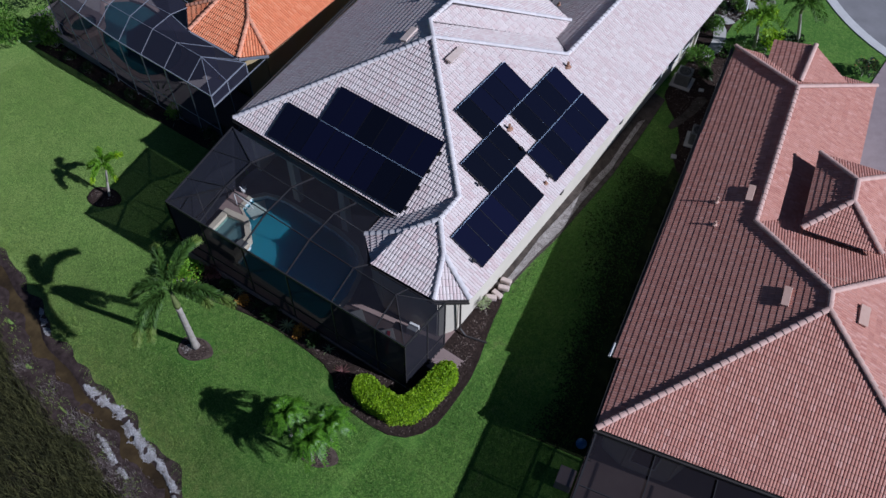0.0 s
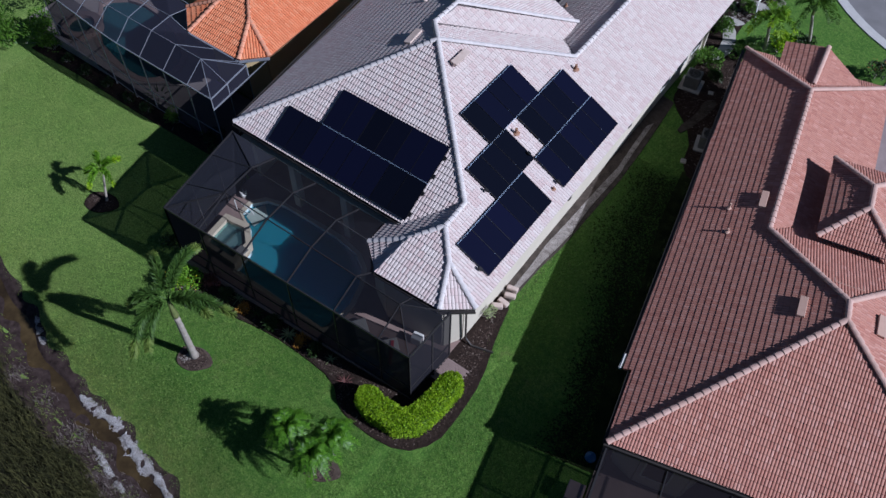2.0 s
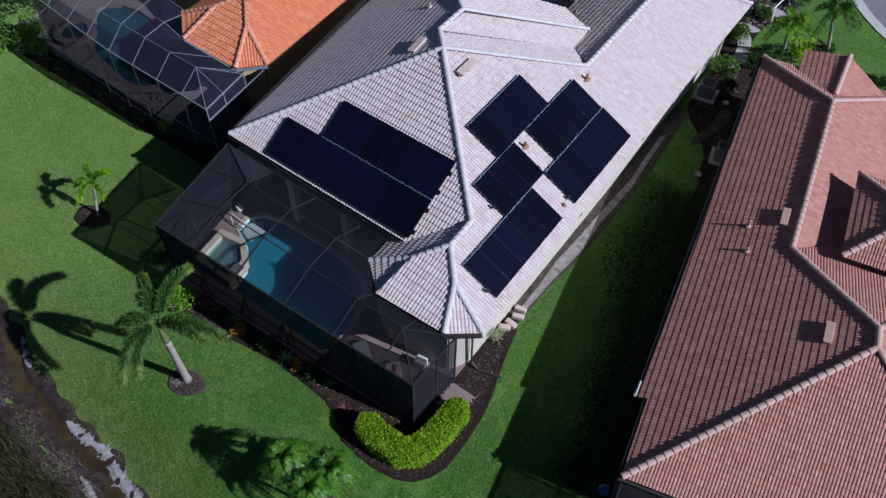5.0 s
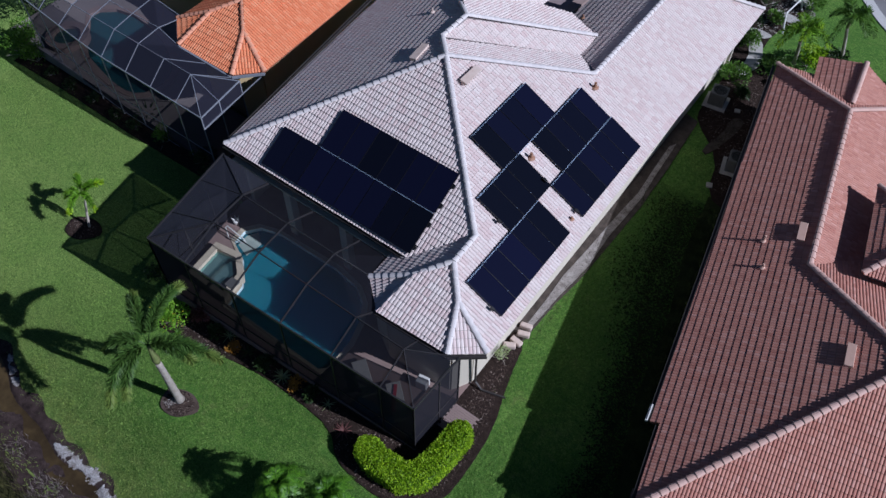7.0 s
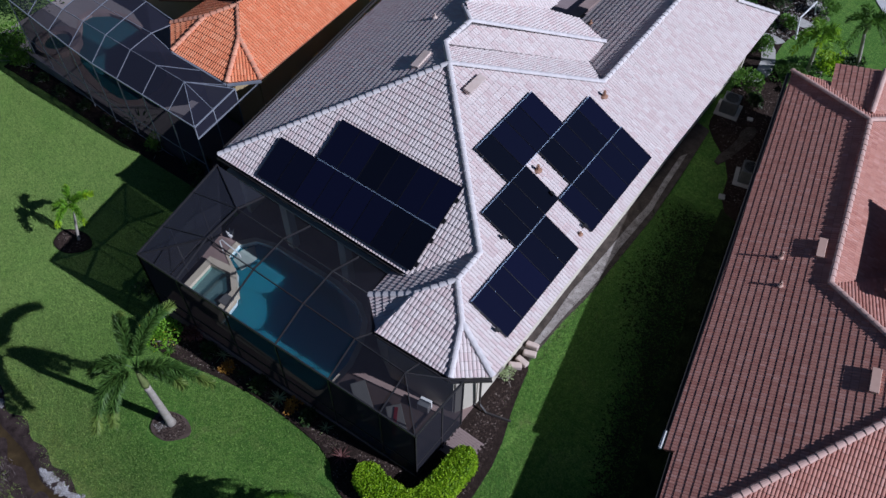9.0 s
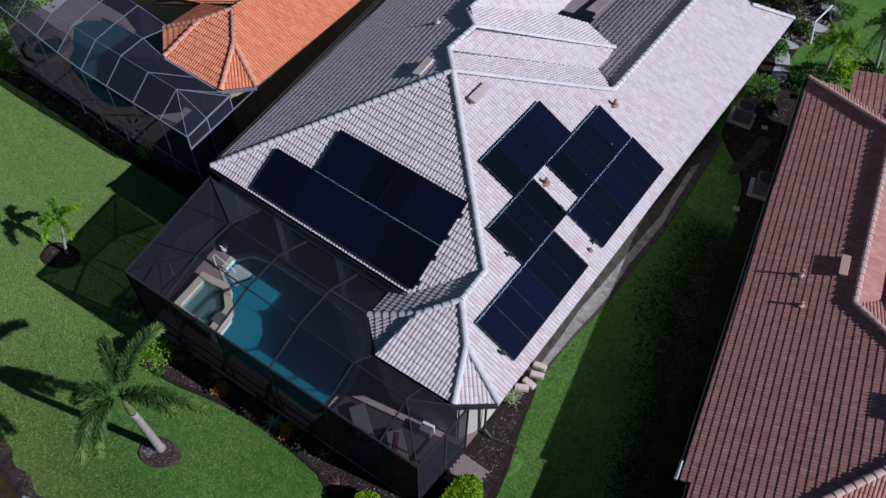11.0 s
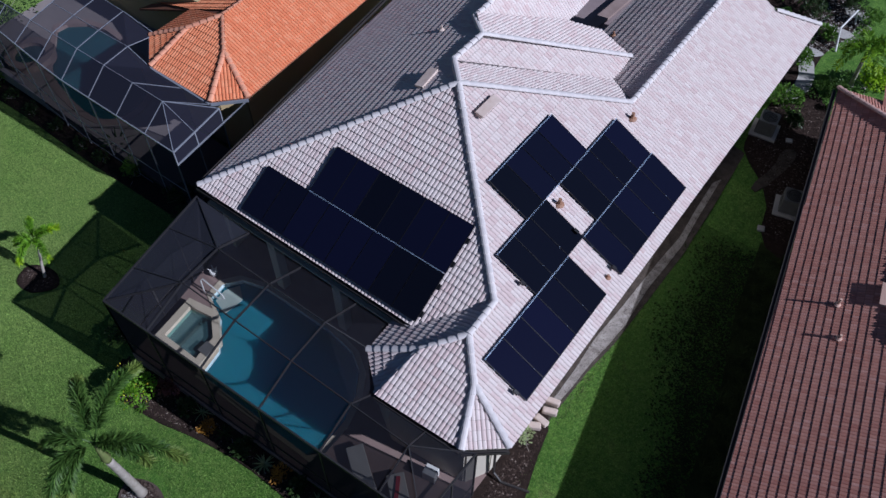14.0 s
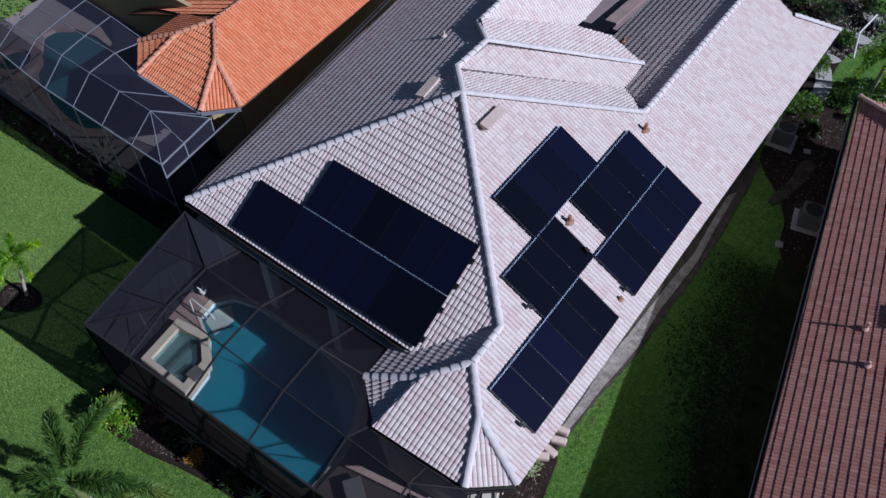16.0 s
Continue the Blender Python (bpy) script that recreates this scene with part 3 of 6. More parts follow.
for p, q, t, h in (((-0.30, -0.95, 1.7), (-0.30, 24.2, 1.7), 0.2, 3.4),
                   ((-14.5, 0.7, 1.4), (-16.3, 19.1, 1.4), 0.2, 4.4),
                   ((-14.3, 3.2, 1.7), (-5.0, 3.2, 1.7), 0.2, 3.4),
                   ((-5.0, 3.2, 1.7), (-5.0, -1.1, 1.7), 0.2, 3.4),
                   ((-5.0, -1.2, 1.7), (-3.7, -2.0, 1.7), 0.2, 3.4),
                   ((-3.7, -2.0, 1.7), (-0.75, -1.75, 1.7), 0.2, 3.4),
                   ((-0.75, -1.75, 1.7), (-0.30, -0.95, 1.7), 0.2, 3.4),
                   ((-16.3, 19.1, 1.4), (-10.2, 19.1, 1.4), 0.2, 4.4),
                   ((-7.2, 24.1, 1.5), (-0.06, 24.1, 1.5), 0.2, 3.0),
                   ((-7.2, 17.3, 1.5), (-7.2, 24.1, 1.5), 0.2, 3.0)):
    bm = bmesh.new()
    bar(bm, p, q, t, h)
    part("wall", bm, STUCCO, house, "cream stucco outer wall")
bm = bmesh.new()
slab(bm, [(-14.6, 0.2), (-4.4, 0.2), (-4.4, 3.2), (-14.6, 3.2)], 3.3, 3.4)
part("lanai_ceiling", bm, STUCCO, house)
for x in (-11.5, -8.2):
    bm = bmesh.new()
    box(bm, x - 0.2, x + 0.2, 0.35, 0.75, 0.0, 3.35, 0.02)
    part("column", bm, STUCCO, house, "cream stucco lanai column")
gutter(house, (EAVE_L, EAVE_A - 0.10, 3.93), (-4.6, EAVE_A - 0.10, 3.93))
gutter(house, (D2.x, D2.y - 0.08, 3.68), (E1.x, E1.y - 0.08, 3.68))
gutter(house, tuple(E1 + Vector((0.05, -0.08, -0.12))), tuple(E2 + Vector((0.05, -0.08, -0.12))))
gutter(house, (-15.05, 0.25, 3.92), (-17.30, 19.5, 3.92))

# ================= solar panels =================
PW, PH, PT = 1.024, 1.895, 0.04
PW_STEP, PH_STEP = 1.030, 1.935


def panel_meshes():
    bm = bmesh.new()
    for a in (-1, 1):
        box(bm, a * PW / 2 - 0.012, a * PW / 2 + 0.012, -PH / 2, PH / 2, 0, PT)
        box(bm, -PW / 2, PW / 2, a * PH / 2 - 0.012, a * PH / 2 + 0.012, 0.001, PT - 0.001)
    f = bpy.data.meshes.new("solar_panel")
    bm.to_mesh(f)
    bm.free()
    f.materials.append(FRAME)
    bm = bmesh.new()
    box(bm, -PW / 2 + 0.01, PW / 2 - 0.01, -PH / 2 + 0.01, PH / 2 - 0.01, 0.012, PT - 0.004)
    g = bpy.data.meshes.new("glass")
    bm.to_mesh(g)
    bm.free()
    g.materials.append(CELL)
    bm = bmesh.new()
    box(bm, PW / 2 - 0.008, PW / 2 + 0.014, -0.012, 0.012, 0.0, PT + 0.006)
    c = bpy.data.meshes.new("clamp")
    bm.to_mesh(c)
    bm.free()
    c.materials.append(RAIL)
    return f, g, c


PANEL_FRAME, PANEL_GLASS, PANEL_CLAMP = panel_meshes()


def put_panel(array, m, clamps=True):
    p = new("solar_panel", PANEL_FRAME)
    p.parent = array
    p.matrix_local = m
    g = new("glass", PANEL_GLASS)
    g.parent = p
    for y in (-PH * 0.27, PH * 0.27) if clamps else ():
        k = new("clamp", PANEL_CLAMP)
        k.parent = p
        k.matrix_local = Matrix.Translation((0, y, 0))
    return p


def slope_frame(o, u, v):
    u, v = Vector(u).normalized(), Vector(v).normalized()
    m = Matrix((u, v, u.cross(v))).transposed().to_4x4()
    m.translation = o
    return m


def rail(array, x0, x1, y):
    bm = bmesh.new()
    box(bm, x0, x1, y - 0.022, y - 0.014, -0.01, 0.046)
    box(bm, x0, x1, y + 0.002, y + 0.010, -0.01, 0.046)
    return part("mounting_rail", bm, RAIL, array, "thin bright aluminium mounting rail")


def junction(array, x, y):
    bm = bmesh.new()
    box(bm, x - 0.06, x + 0.06, y - 0.10, y + 0.10, -0.12, -0.01, 0.01)
    return part("junction_box", bm, FRAME, array)


# rear slope: u along +x from the left end, v up the slope
thA = math.atan(KA)
HP = 0.15
mA = slope_frame((-12.70, 0.42 - HP * math.sin(thA) + 0.0, zA(0.42) + HP * math.cos(thA)), (1, 0, 0), (0, math.cos(thA), math.sin(thA)))
array_a = thing('solar_array', 'fourteen black solar panels in two rows on pale rear tiles', 'solar array', 'rooftop solar arrays')
array_a.matrix_world = mA
for r, c0, n in ((0, 0, 8), (1, 2, 6)):
    for c in range(n):
        put_panel(array_a, Matrix.Translation(((c0 + c + 0.5) * PW_STEP, (r + 0.5) * PH_STEP, 0)), False)
rail(array_a, 2 * PW_STEP, 8 * PW_STEP, PH_STEP)
for y in (0.35, 1.45, 2.35, 3.3):
    junction(array_a, 8 * PW_STEP + 0.03, y)
# sunny slope: u along -y (to the left when looking up the slope), v up the slope
thB = math.atan(KB)
mB = slope_frame((0.13, 0.32, zB(0.13) + HP / math.cos(thB)), (0, -1, 0), (-math.cos(thB), 0, math.sin(thB)))
array_b = thing('solar_array', 'twenty-one black solar panels in a staggered block on sunny tiles', 'solar array', 'rooftop solar arrays')
array_b.matrix_world = mB
BROWS = ((0, 0.0, 5), (0, 6.22, 5), (1, 3.1, 3), (1, 7.17, 4), (2, 5.02, 4))
for r, y0, n in BROWS:
    for c in range(n):
        put_panel(array_b, Matrix.Translation((-(y0 + (c + 0.5) * PW_STEP), (r + 0.5) * PH_STEP, 0)))
for r, a, b in ((3, 5.02, 9.14), (2, 3.1, 6.2), (2, 5.02, 11.3), (1, 0.0, 5.15), (1, 6.22, 11.37)):
    rail(array_b, -b, -a, r * PH_STEP)

for x, y in ((0.08, 0.5), (-6.1, 2.3), (-3.0, 2.6), (-6.15, 0.4)):
    junction(array_b, x, y)

# ================= ground =================
def ground_sheet():
    xs = sorted(set([-400, -200, -100, -60] + list(np.arange(-45, 20.1, 0.5)) + list(np.arange(21, 45.1, 1.0)) + [60, 100, 200, 400]))
    ys = sorted(set([-400, -200, -100, -60] + list(np.arange(-40, -20.1, 1.0)) + list(np.arange(-20, -6.1, 0.25)) + list(np.arange(-6, 60.1, 1.0)) + [80, 120, 200, 400]))
    bm = bmesh.new()
    grid = []
    for y in ys:
        row = []
        for x in xs:
            h = gz(max(x, -45), max(y, -60)) + 0.03 * noise.noise((x * 0.15, y * 0.15, 0))
            if (-13.4 < x < -0.9 and -4.6 < y < -0.4) or (-34.5 < x < -19.4 and 2.2 < y < 8.0):
                h = -2.8  # excavated under the pool decks
            row.append(bm.verts.new((x, y, h - 0.03)))
        grid.append(row)
    for a, b in zip(grid, grid[1:]):
        for i in range(len(xs) - 1):
            bm.faces.new((a[i], a[i + 1], b[i + 1], b[i]))
    return tagged(mesh_object("ground", bm, LAWN, smooth=True), "mown green lawn sloping to a ditch", "lawn", kind="structure")


ground_sheet()


def patch(name, poly, mat, label, category, lift=0.02, step=0.5, depth=0.06, kind="structure"):
    """A bed or paved area that follows the ground: an outline laid as a thin sheet with a rim."""
    bm = bmesh.new()
    ring = []
    n = len(poly)
    for i in range(n):
        a, b = Vector(poly[i]), Vector(poly[(i + 1) % n])
        k = max(1, int((b - a).length / step))
        ring += [a + (b - a) * (t / k) for t in range(k)]
    vs = [bm.verts.new((p.x, p.y, gz(p.x, p.y) + lift)) for p in ring]
    f = bm.faces.new(vs)
    f.normal_update()
    if f.normal.z < 0:
        f.normal_flip()
    r = bmesh.ops.extrude_face_region(bm, geom=[f])
    low = [v for v in r["geom"] if isinstance(v, bmesh.types.BMVert)]
    for v in vs:
        v.co.z -= depth
    bmesh.ops.triangulate(bm, faces=[g for g in bm.faces if len(g.verts) > 4])
    bmesh.ops.recalc_face_normals(bm, faces=bm.faces[:])
    return tagged(mesh_object(name, bm, mat), label, category, kind=kind)


def smooth_ring(pts, it=2):
    """Corner-cut outline."""
    for _ in range(it):
        out = []
        for i in range(len(pts)):
            a, b = pts[i], pts[(i + 1) % len(pts)]
            out += [(a[0] * 0.75 + b[0] * 0.25, a[1] * 0.75 + b[1] * 0.25), (a[0] * 0.25 + b[0] * 0.75, a[1] * 0.25 + b[1] * 0.75)]
        pts = out
    return pts


# ================= ditch and marsh =================
def strip(name, mat, q0, q1, z_of, label, category, x0=-45.0, x1=40.0, rag=0.0, step=0.4, kind="structure"):
    """A band along the ditch between two distances from its lawn-side edge."""
    bm = bmesh.new()
    prev = None
    x = x0
    while x < x1:
        e = ditch_edge(x)
        a = e + q0 + rag * noise.noise((x * 0.9, 3.1, 0))
        b = e + q1 + rag * noise.noise((x * 0.9, 9.7, 0))
        row = [bm.verts.new((x, a + (b - a) * k / 4, z_of(x, a + (b - a) * k / 4))) for k in range(5)]
        if prev:
            for k in range(4):
                bm.faces.new((prev[k], row[k], row[k + 1], prev[k + 1]))
        prev = row
        x += step
    bmesh.ops.recalc_face_normals(bm, faces=bm.faces[:])
    for f in bm.faces:
        if f.normal.z < 0:
            f.normal_flip()
    return tagged(mesh_object(name, bm, mat, smooth=True), label, category, kind=kind)


strip("water", WATER, -1.0, 0.12, lambda x, y: -1.02, "shallow brown ditch water beside the lawn", "water")
strip("bank", BANK, -0.4, 0.38, lambda x, y: gz(x, y) + 0.004 + 0.035 * noise.noise((x * 1.3, y * 1.3, 2)), "bare muddy bank between lawn and ditch", "bank", rag=0.45, step=0.25)
strip("far_bank", BANK, -2.4, -0.72, lambda x, y: max(gz(x, y), -1.01) + 0.0 + 0.05 * noise.noise((x * 1.3, y * 1.3, 5)), "muddy bank between ditch and marsh", "bank", rag=0.6, step=0.25)
strip("marsh", MARSH, -44, -2.1, lambda x, y: gz(x, y) + 0.0 + 0.05 * noise.noise((x * 0.8, y * 0.8, 8)), "dark wet marsh ground", "marsh", rag=0.5)


def crust(x0, x1, qc, w, n, seed):
    """Dried flakes crowded along the water's edge, thinning out to both sides."""
    rs = np.random.RandomState(seed)
    vs, fs = [], []
    for _ in range(n):
        x = rs.uniform(x0, x1)
        t = (x - x0) / (x1 - x0)
        ww = w * math.sin(math.pi * min(0.98, max(0.02, t))) ** 0.5 * (0.45 + 0.9 * abs(noise.noise((x * 1.1, seed, 0))) + 0.7 * abs(noise.noise((x * 4.0, seed, 3))))
        y = ditch_edge(x) + qc + 0.15 * noise.noise((x * 0.8, seed + 5, 0)) + ww * rs.uniform(-1, 1) * rs.uniform(0.3, 1.15)
        if noise.noise((x * 2.2, y * 2.2, seed)) < -0.22:
            continue
        z = max(gz(x, y), -1.03) + 0.012 + 0.02 * rs.uniform(0, 1)
        a, l, q = rs.uniform(0, 6.28), rs.uniform(0.015, 0.05), rs.uniform(0.01, 0.03)
        c, d = math.cos(a), math.sin(a)
        k = len(vs)
        vs += [(x + c * l, y + d * l, z - 0.02), (x - d * q, y + c * q, z - 0.01), (x - c * l * 0.8, y - d * l * 0.8, z - 0.02), (x + d * q, y - c * q, z - 0.02), (x, y, z + 0.012)]
        fs += [(k, k + 1, k + 4), (k + 1, k + 2, k + 4), (k + 2, k + 3, k + 4), (k + 3, k, k + 4)]
    me = bpy.data.meshes.new("mineral_crust")
    me.from_pydata(vs, [], fs)
    me.materials.append(SALT)
    return tagged(new("mineral_crust", me), "whitish dried crust along the ditch edge", "crust", "crusts along the ditch", kind="stuff")


crust(-12.6, -10.9, -0.02, 0.34, 3600, 1)
crust(-11.2, -6.0, -0.08, 0.40, 13000, 2)
crust(-6.4, -3.4, -0.05, 0.36, 6000, 3)
crust(-17.6, -16.0, 0.1, 0.28, 1800, 4)
crust(-10.2, -7.6, -1.35, 0.26, 1200, 6)


def blades(name, mat, where, n, h0, h1, w, lean, label, category, seed, spread=0.22, per=9):
    """Tufts of narrow blades over an area; where(rng) gives x, y or None."""
    rng = random.Random(seed)
    vs, fs = [], []
    for _ in range(n):
        p = where(rng)
        if p is None:
            continue
        x, y = p
        z = max(gz(x, y), -1.05)
        for _ in range(per):
            a = rng.uniform(0, 2 * math.pi)
            h = rng.uniform(h0, h1)
            bx, by = x + rng.gauss(0, spread), y + rng.gauss(0, spread)
            lx, ly = math.cos(a) * lean * h, math.sin(a) * lean * h
            px, py = -math.sin(a) * w, math.cos(a) * w
            k = len(vs)
            vs += [(bx - px, by - py, z - 0.03), (bx + px, by + py, z - 0.03), (bx + lx * 0.4 + px * 0.8, by + ly * 0.4 + py * 0.8, z + h * 0.65),
                   (bx + lx * 0.4 - px * 0.8, by + ly * 0.4 - py * 0.8, z + h * 0.65), (bx + lx, by + ly, z + h)]
            fs += [(k, k + 1, k + 2, k + 3), (k + 3, k + 2, k + 4)]
    me = bpy.data.meshes.new(name)
    me.from_pydata(vs, [], fs)
    me.materials.append(mat)
    return tagged(new(name, me), label, category, kind="stuff")


def marsh_spot(rng):
    x = rng.uniform(-30, 2)
    q = -2.2 - 12.0 * rng.random() ** 1.3
    return x, ditch_edge(x) + q


def bank_spot(rng):
    x = rng.uniform(-30, 2)
    return x, ditch_edge(x) + rng.choice((rng.uniform(0.2, 1.4), rng.uniform(-1.8, -1.1)))


blades("marsh_grass", SEDGE, marsh_spot, 7000, 0.30, 0.8, 0.011, 0.50, "dark olive sedge on the wet marsh", "sedge", 3, 0.2, 12)
blades("bank_weeds", LEAF_TURF, bank_spot, 520, 0.03, 0.11, 0.008, 0.9, "low green weeds on the muddy bank", "weeds", 4, 0.12, 9)


def dead_spot(rng):
    x = rng.uniform(-30, 2)
    return (x, ditch_edge(x) - rng.uniform(1.0, 2.1)) if noise.noise((x * 0.5, 4.4, 0)) > -0.15 else None


blades("dead_grass", DEAD, dead_spot, 800, 0.06, 0.22, 0.008, 1.1, "pale pinkish dead grass along the ditch", "dead grass", 6, 0.16, 10)


def rough_lawn(rng):
    x = rng.uniform(-30, 4)
    return x, ditch_edge(x) + 0.5 + 2.4 * rng.random() ** 1.6


blades("rough_grass", LEAF_GRASS, rough_lawn, 4200, 0.02, 0.06, 0.005, 0.9, "longer yellowish grass at the lawn's edge", "grass", 5, 0.14, 9)


def lawn_blades(n, seed):
    """Short grass blades over the open lawn, leaning each its own way."""
    rs = np.random.RandomState(seed)
    x = rs.uniform(-34, 8, n)
    y = rs.uniform(-15, 14, n)
    keep = ((y < -5.6) | (x < -15.4) | ((x > 0.7) & (y > -8))) & ~((x > 6.8) & (y > -7)) & ((y < 1.2) | (x > 0.7))
    keep &= ((x + 9.55) ** 2 + (y + 8.95) ** 2 > 0.8) & ((x + 20.6) ** 2 + (y + 5.2) ** 2 > 0.8)
    keep &= ~((x > -3.4) & (x < 1.9) & (y > -7.1) & (y < -1)) & ~((x > 0) & (x < 0.55 + 0.045 * np.clip(y - 3, 0, 8)))
    # blades thin out where the side yard ground is darkened in place of shade
    keep &= ~((x > 4.3 - 0.13 * np.clip(y, 0, 12) + 1.6 * rs.uniform(-1, 1, n)) & (y > -1.2))
    x, y = x[keep], y[keep]
    e = np.array([ditch_edge(v) for v in x])
    ok = y > e + 0.6
    x, y = x[ok], y[ok]
    z = np.array([gz(a, b) for a, b in zip(x, y)]) - 0.035
    a = rs.uniform(0, 2 * np.pi, len(x))
    h = rs.uniform(0.020, 0.056, len(x))
    w = rs.uniform(0.005, 0.012, len(x))
    lean = rs.uniform(0.3, 1.3, len(x)) * h
    ca, sa = np.cos(a), np.sin(a)
    v = np.empty((len(x) * 3, 3))
    v[0::3] = np.stack([x - sa * w, y + ca * w, z], 1)
    v[1::3] = np.stack([x + sa * w, y - ca * w, z], 1)
    v[2::3] = np.stack([x + ca * lean, y + sa * lean, z + h + 0.03], 1)
    me = bpy.data.meshes.new("lawn_grass")
    me.from_pydata(v, [], np.arange(len(v)).reshape(-1, 3))
    me.materials.append(LEAF_GRASS)
    return tagged(new("lawn_grass", me), "short green grass blades of the lawn", "grass", kind="stuff")


lawn_blades(1000000, 17)

# ================= brown-roofed house =================
NROT = radians(11.7)


def nP(u, v, z):
    """Plan of the brown house: u along its rear eave, v along its side eave, from the rear corner."""
    c, s = math.cos(NROT), math.sin(NROT)
    return Vector((7.88 + u * c - v * s, -2.92 + u * s + v * c, z))


def ndir(u, v):
    return (nP(u, v, 0) - nP(0, 0, 0))[:2]


nhouse = thing("brown_roof_house", "neighbouring house with a reddish brown barrel tile roof", "house")
nroof = Roof(nhouse, TILE_RED, CAP_RED, MORTAR_RED, 0.022, 0.124, 0.272, 0.042, 0.958)
NC, NBR = nP(0, 0, 3.2), nP(14.2, 0.6, 3.2)
NA2, NA1 = nP(6.76, 7.20, 6.17), nP(6.72, 8.08, 6.15)
NV, NR, NF = nP(3.40, 11.71, 4.70), nP(3.56, 21.36, 4.77), nP(0.0, 25.2, 3.2)
NHR = nP(7.65, 25.25, 3.2)
nroof.slope([[NC, NBR, NA2]], ndir(0, -1), singles=True)
nroof.slope([[NC, NA2, NA1, NV, nP(0, 3.4, 3.2)], [nP(-0.36, 3.4, 3.042), nP(0, 3.4, 3.2), NV, NR, NF]], ndir(-1, 0))
nroof.slope([[NV, nP(7.55, 15.4, 3.2), NHR, NR]], ndir(1, 0))
nroof.slope([[NA1, NV, nP(7.4, 15.4, 3.22), nP(13.6, 15.4, 3.22)]], ndir(0, 1))
nroof.slope([[NA2, NA1, nP(13.6, 15.4, 3.2), NBR]], ndir(1, 0))
nroof.slope([[NR, NF, NHR]], ndir(0, 1))
GS, GG = nP(3.65, 22.3, 4.42), nP(3.95, 25.9, 4.15)
nroof.slope([[GS, GG, nP(1.9, 26.6, 3.3), nP(1.9, 24.4, 3.5)]], ndir(-1, 0))
nroof.slope([[GG, GS, nP(6.55, 24.05, 3.42)]], ndir(1, 0))
TZ, TU0, TU1, TV0, TV1 = 5.0, 5.30, 8.70, 11.95, 16.9
T1, T2 = nP(6.95, 14.95, 5.85), nP(6.95, 13.65, 5.85)
tc = [nP(TU0, TV0, TZ), nP(TU1, TV0, TZ), nP(TU1, TV1, TZ), nP(TU0, TV1, TZ)]
nroof.slope([[tc[0], tc[1], T2]], ndir(0, -1))
nroof.slope([[tc[1], tc[2], T1, T2]], ndir(1, 0))
nroof.slope([[tc[2], tc[3], T1]], ndir(0, 1))
nroof.slope([[tc[3], tc[0], T2, T1]], ndir(-1, 0))
for p, q in ((NC, NA2), (NBR, NA2), (NA1, NA2), (NV, NA1), (nP(13.6, 15.4, 3.2), NA1), (NV, NR), (NF, NR), (NHR, NR), (GG, GS),
             (tc[0], T2), (tc[1], T2), (tc[2], T1), (tc[3], T1), (T1, T2)):
    nroof.ridge(p + up, q + up, 0.118, 0.34, 0.05)
nroof.finish("roof deck under reddish brown tiles", "light terracotta half-round ridge cap", "reddish brown barrel roof tiles")


def nbar(bm, a, b, z0, z1, t=0.2):
    bar(bm, nP(*a, (z0 + z1) / 2), nP(*b, (z0 + z1) / 2), t, z1 - z0)


for a, b, z0, z1 in (((0.55, 0.9), (0.55, 24.8), -0.1, 3.15), ((0.55, 0.9), (1.5, 0.45), -0.1, 3.1), ((1.5, 0.45), (3.4, 0.5), -0.1, 3.1),
                     ((3.4, 0.5), (4.0, 1.6), -0.1, 3.1), ((4.0, 3.0), (13.2, 3.0), -0.1, 3.1), ((4.0, 1.6), (4.0, 3.0), -0.1, 3.1), ((13.4, 3.0), (13.2, 15), -0.1, 3.1), ((7.2, 15.0), (7.2, 24.8), -0.1, 3.1),
                     ((0.55, 24.8), (7.2, 24.8), -0.1, 3.1)):
    bm = bmesh.new()
    nbar(bm, a, b, z0, z1)
    part("wall", bm, STUCCO, nhouse, "cream stucco wall")
for a, b in (((5.7, 12.4), (8.3, 12.4)), ((8.3, 12.4), (8.3, 16.5)), ((8.3, 16.5), (5.7, 16.5)), ((5.7, 16.5), (5.7, 12.4))):
    bm = bmesh.new()
    nbar(bm, a, b, 3.4, 4.88)
    part("tower_wall", bm, WHITE, nhouse, "white raised roof lantern wall")
bm = bmesh.new()
nbar(bm, (1.75, 0.42), (2.75, 0.44), 1.0, 2.5, 0.25)
w = part("window", bm, GLASS, nhouse, "dark window in a white wall")
for a, b, z0, z1 in (((1.68, 0.34), (2.82, 0.36), 2.5, 2.58), ((1.68, 0.34), (2.82, 0.36), 0.92, 1.0), ((1.68, 0.34), (1.75, 0.34), 0.92, 2.58), ((2.75, 0.36), (2.82, 0.36), 0.92, 2.58)):
    bm = bmesh.new()
    nbar(bm, a, b, z0, z1, 0.12)
    part("window_frame", bm, WHITE, w)
gutter(nhouse, nP(-0.1, -0.09, 3.10), nP(14.2, 0.5, 3.10))
gutter(nhouse, nP(-0.09, 0, 3.08), nP(-0.09, 3.3, 3.08))
gutter(nhouse, nP(-0.46, 3.4, 3.0), nP(-0.12, 25.2, 3.08))
bm = bmesh.new()
nbar(bm, (-0.52, 3.38), (-0.50, 4.1), 2.98, 3.10, 0.1)
part("gutter_end", bm, WHITE, nhouse, "white gutter end piece")


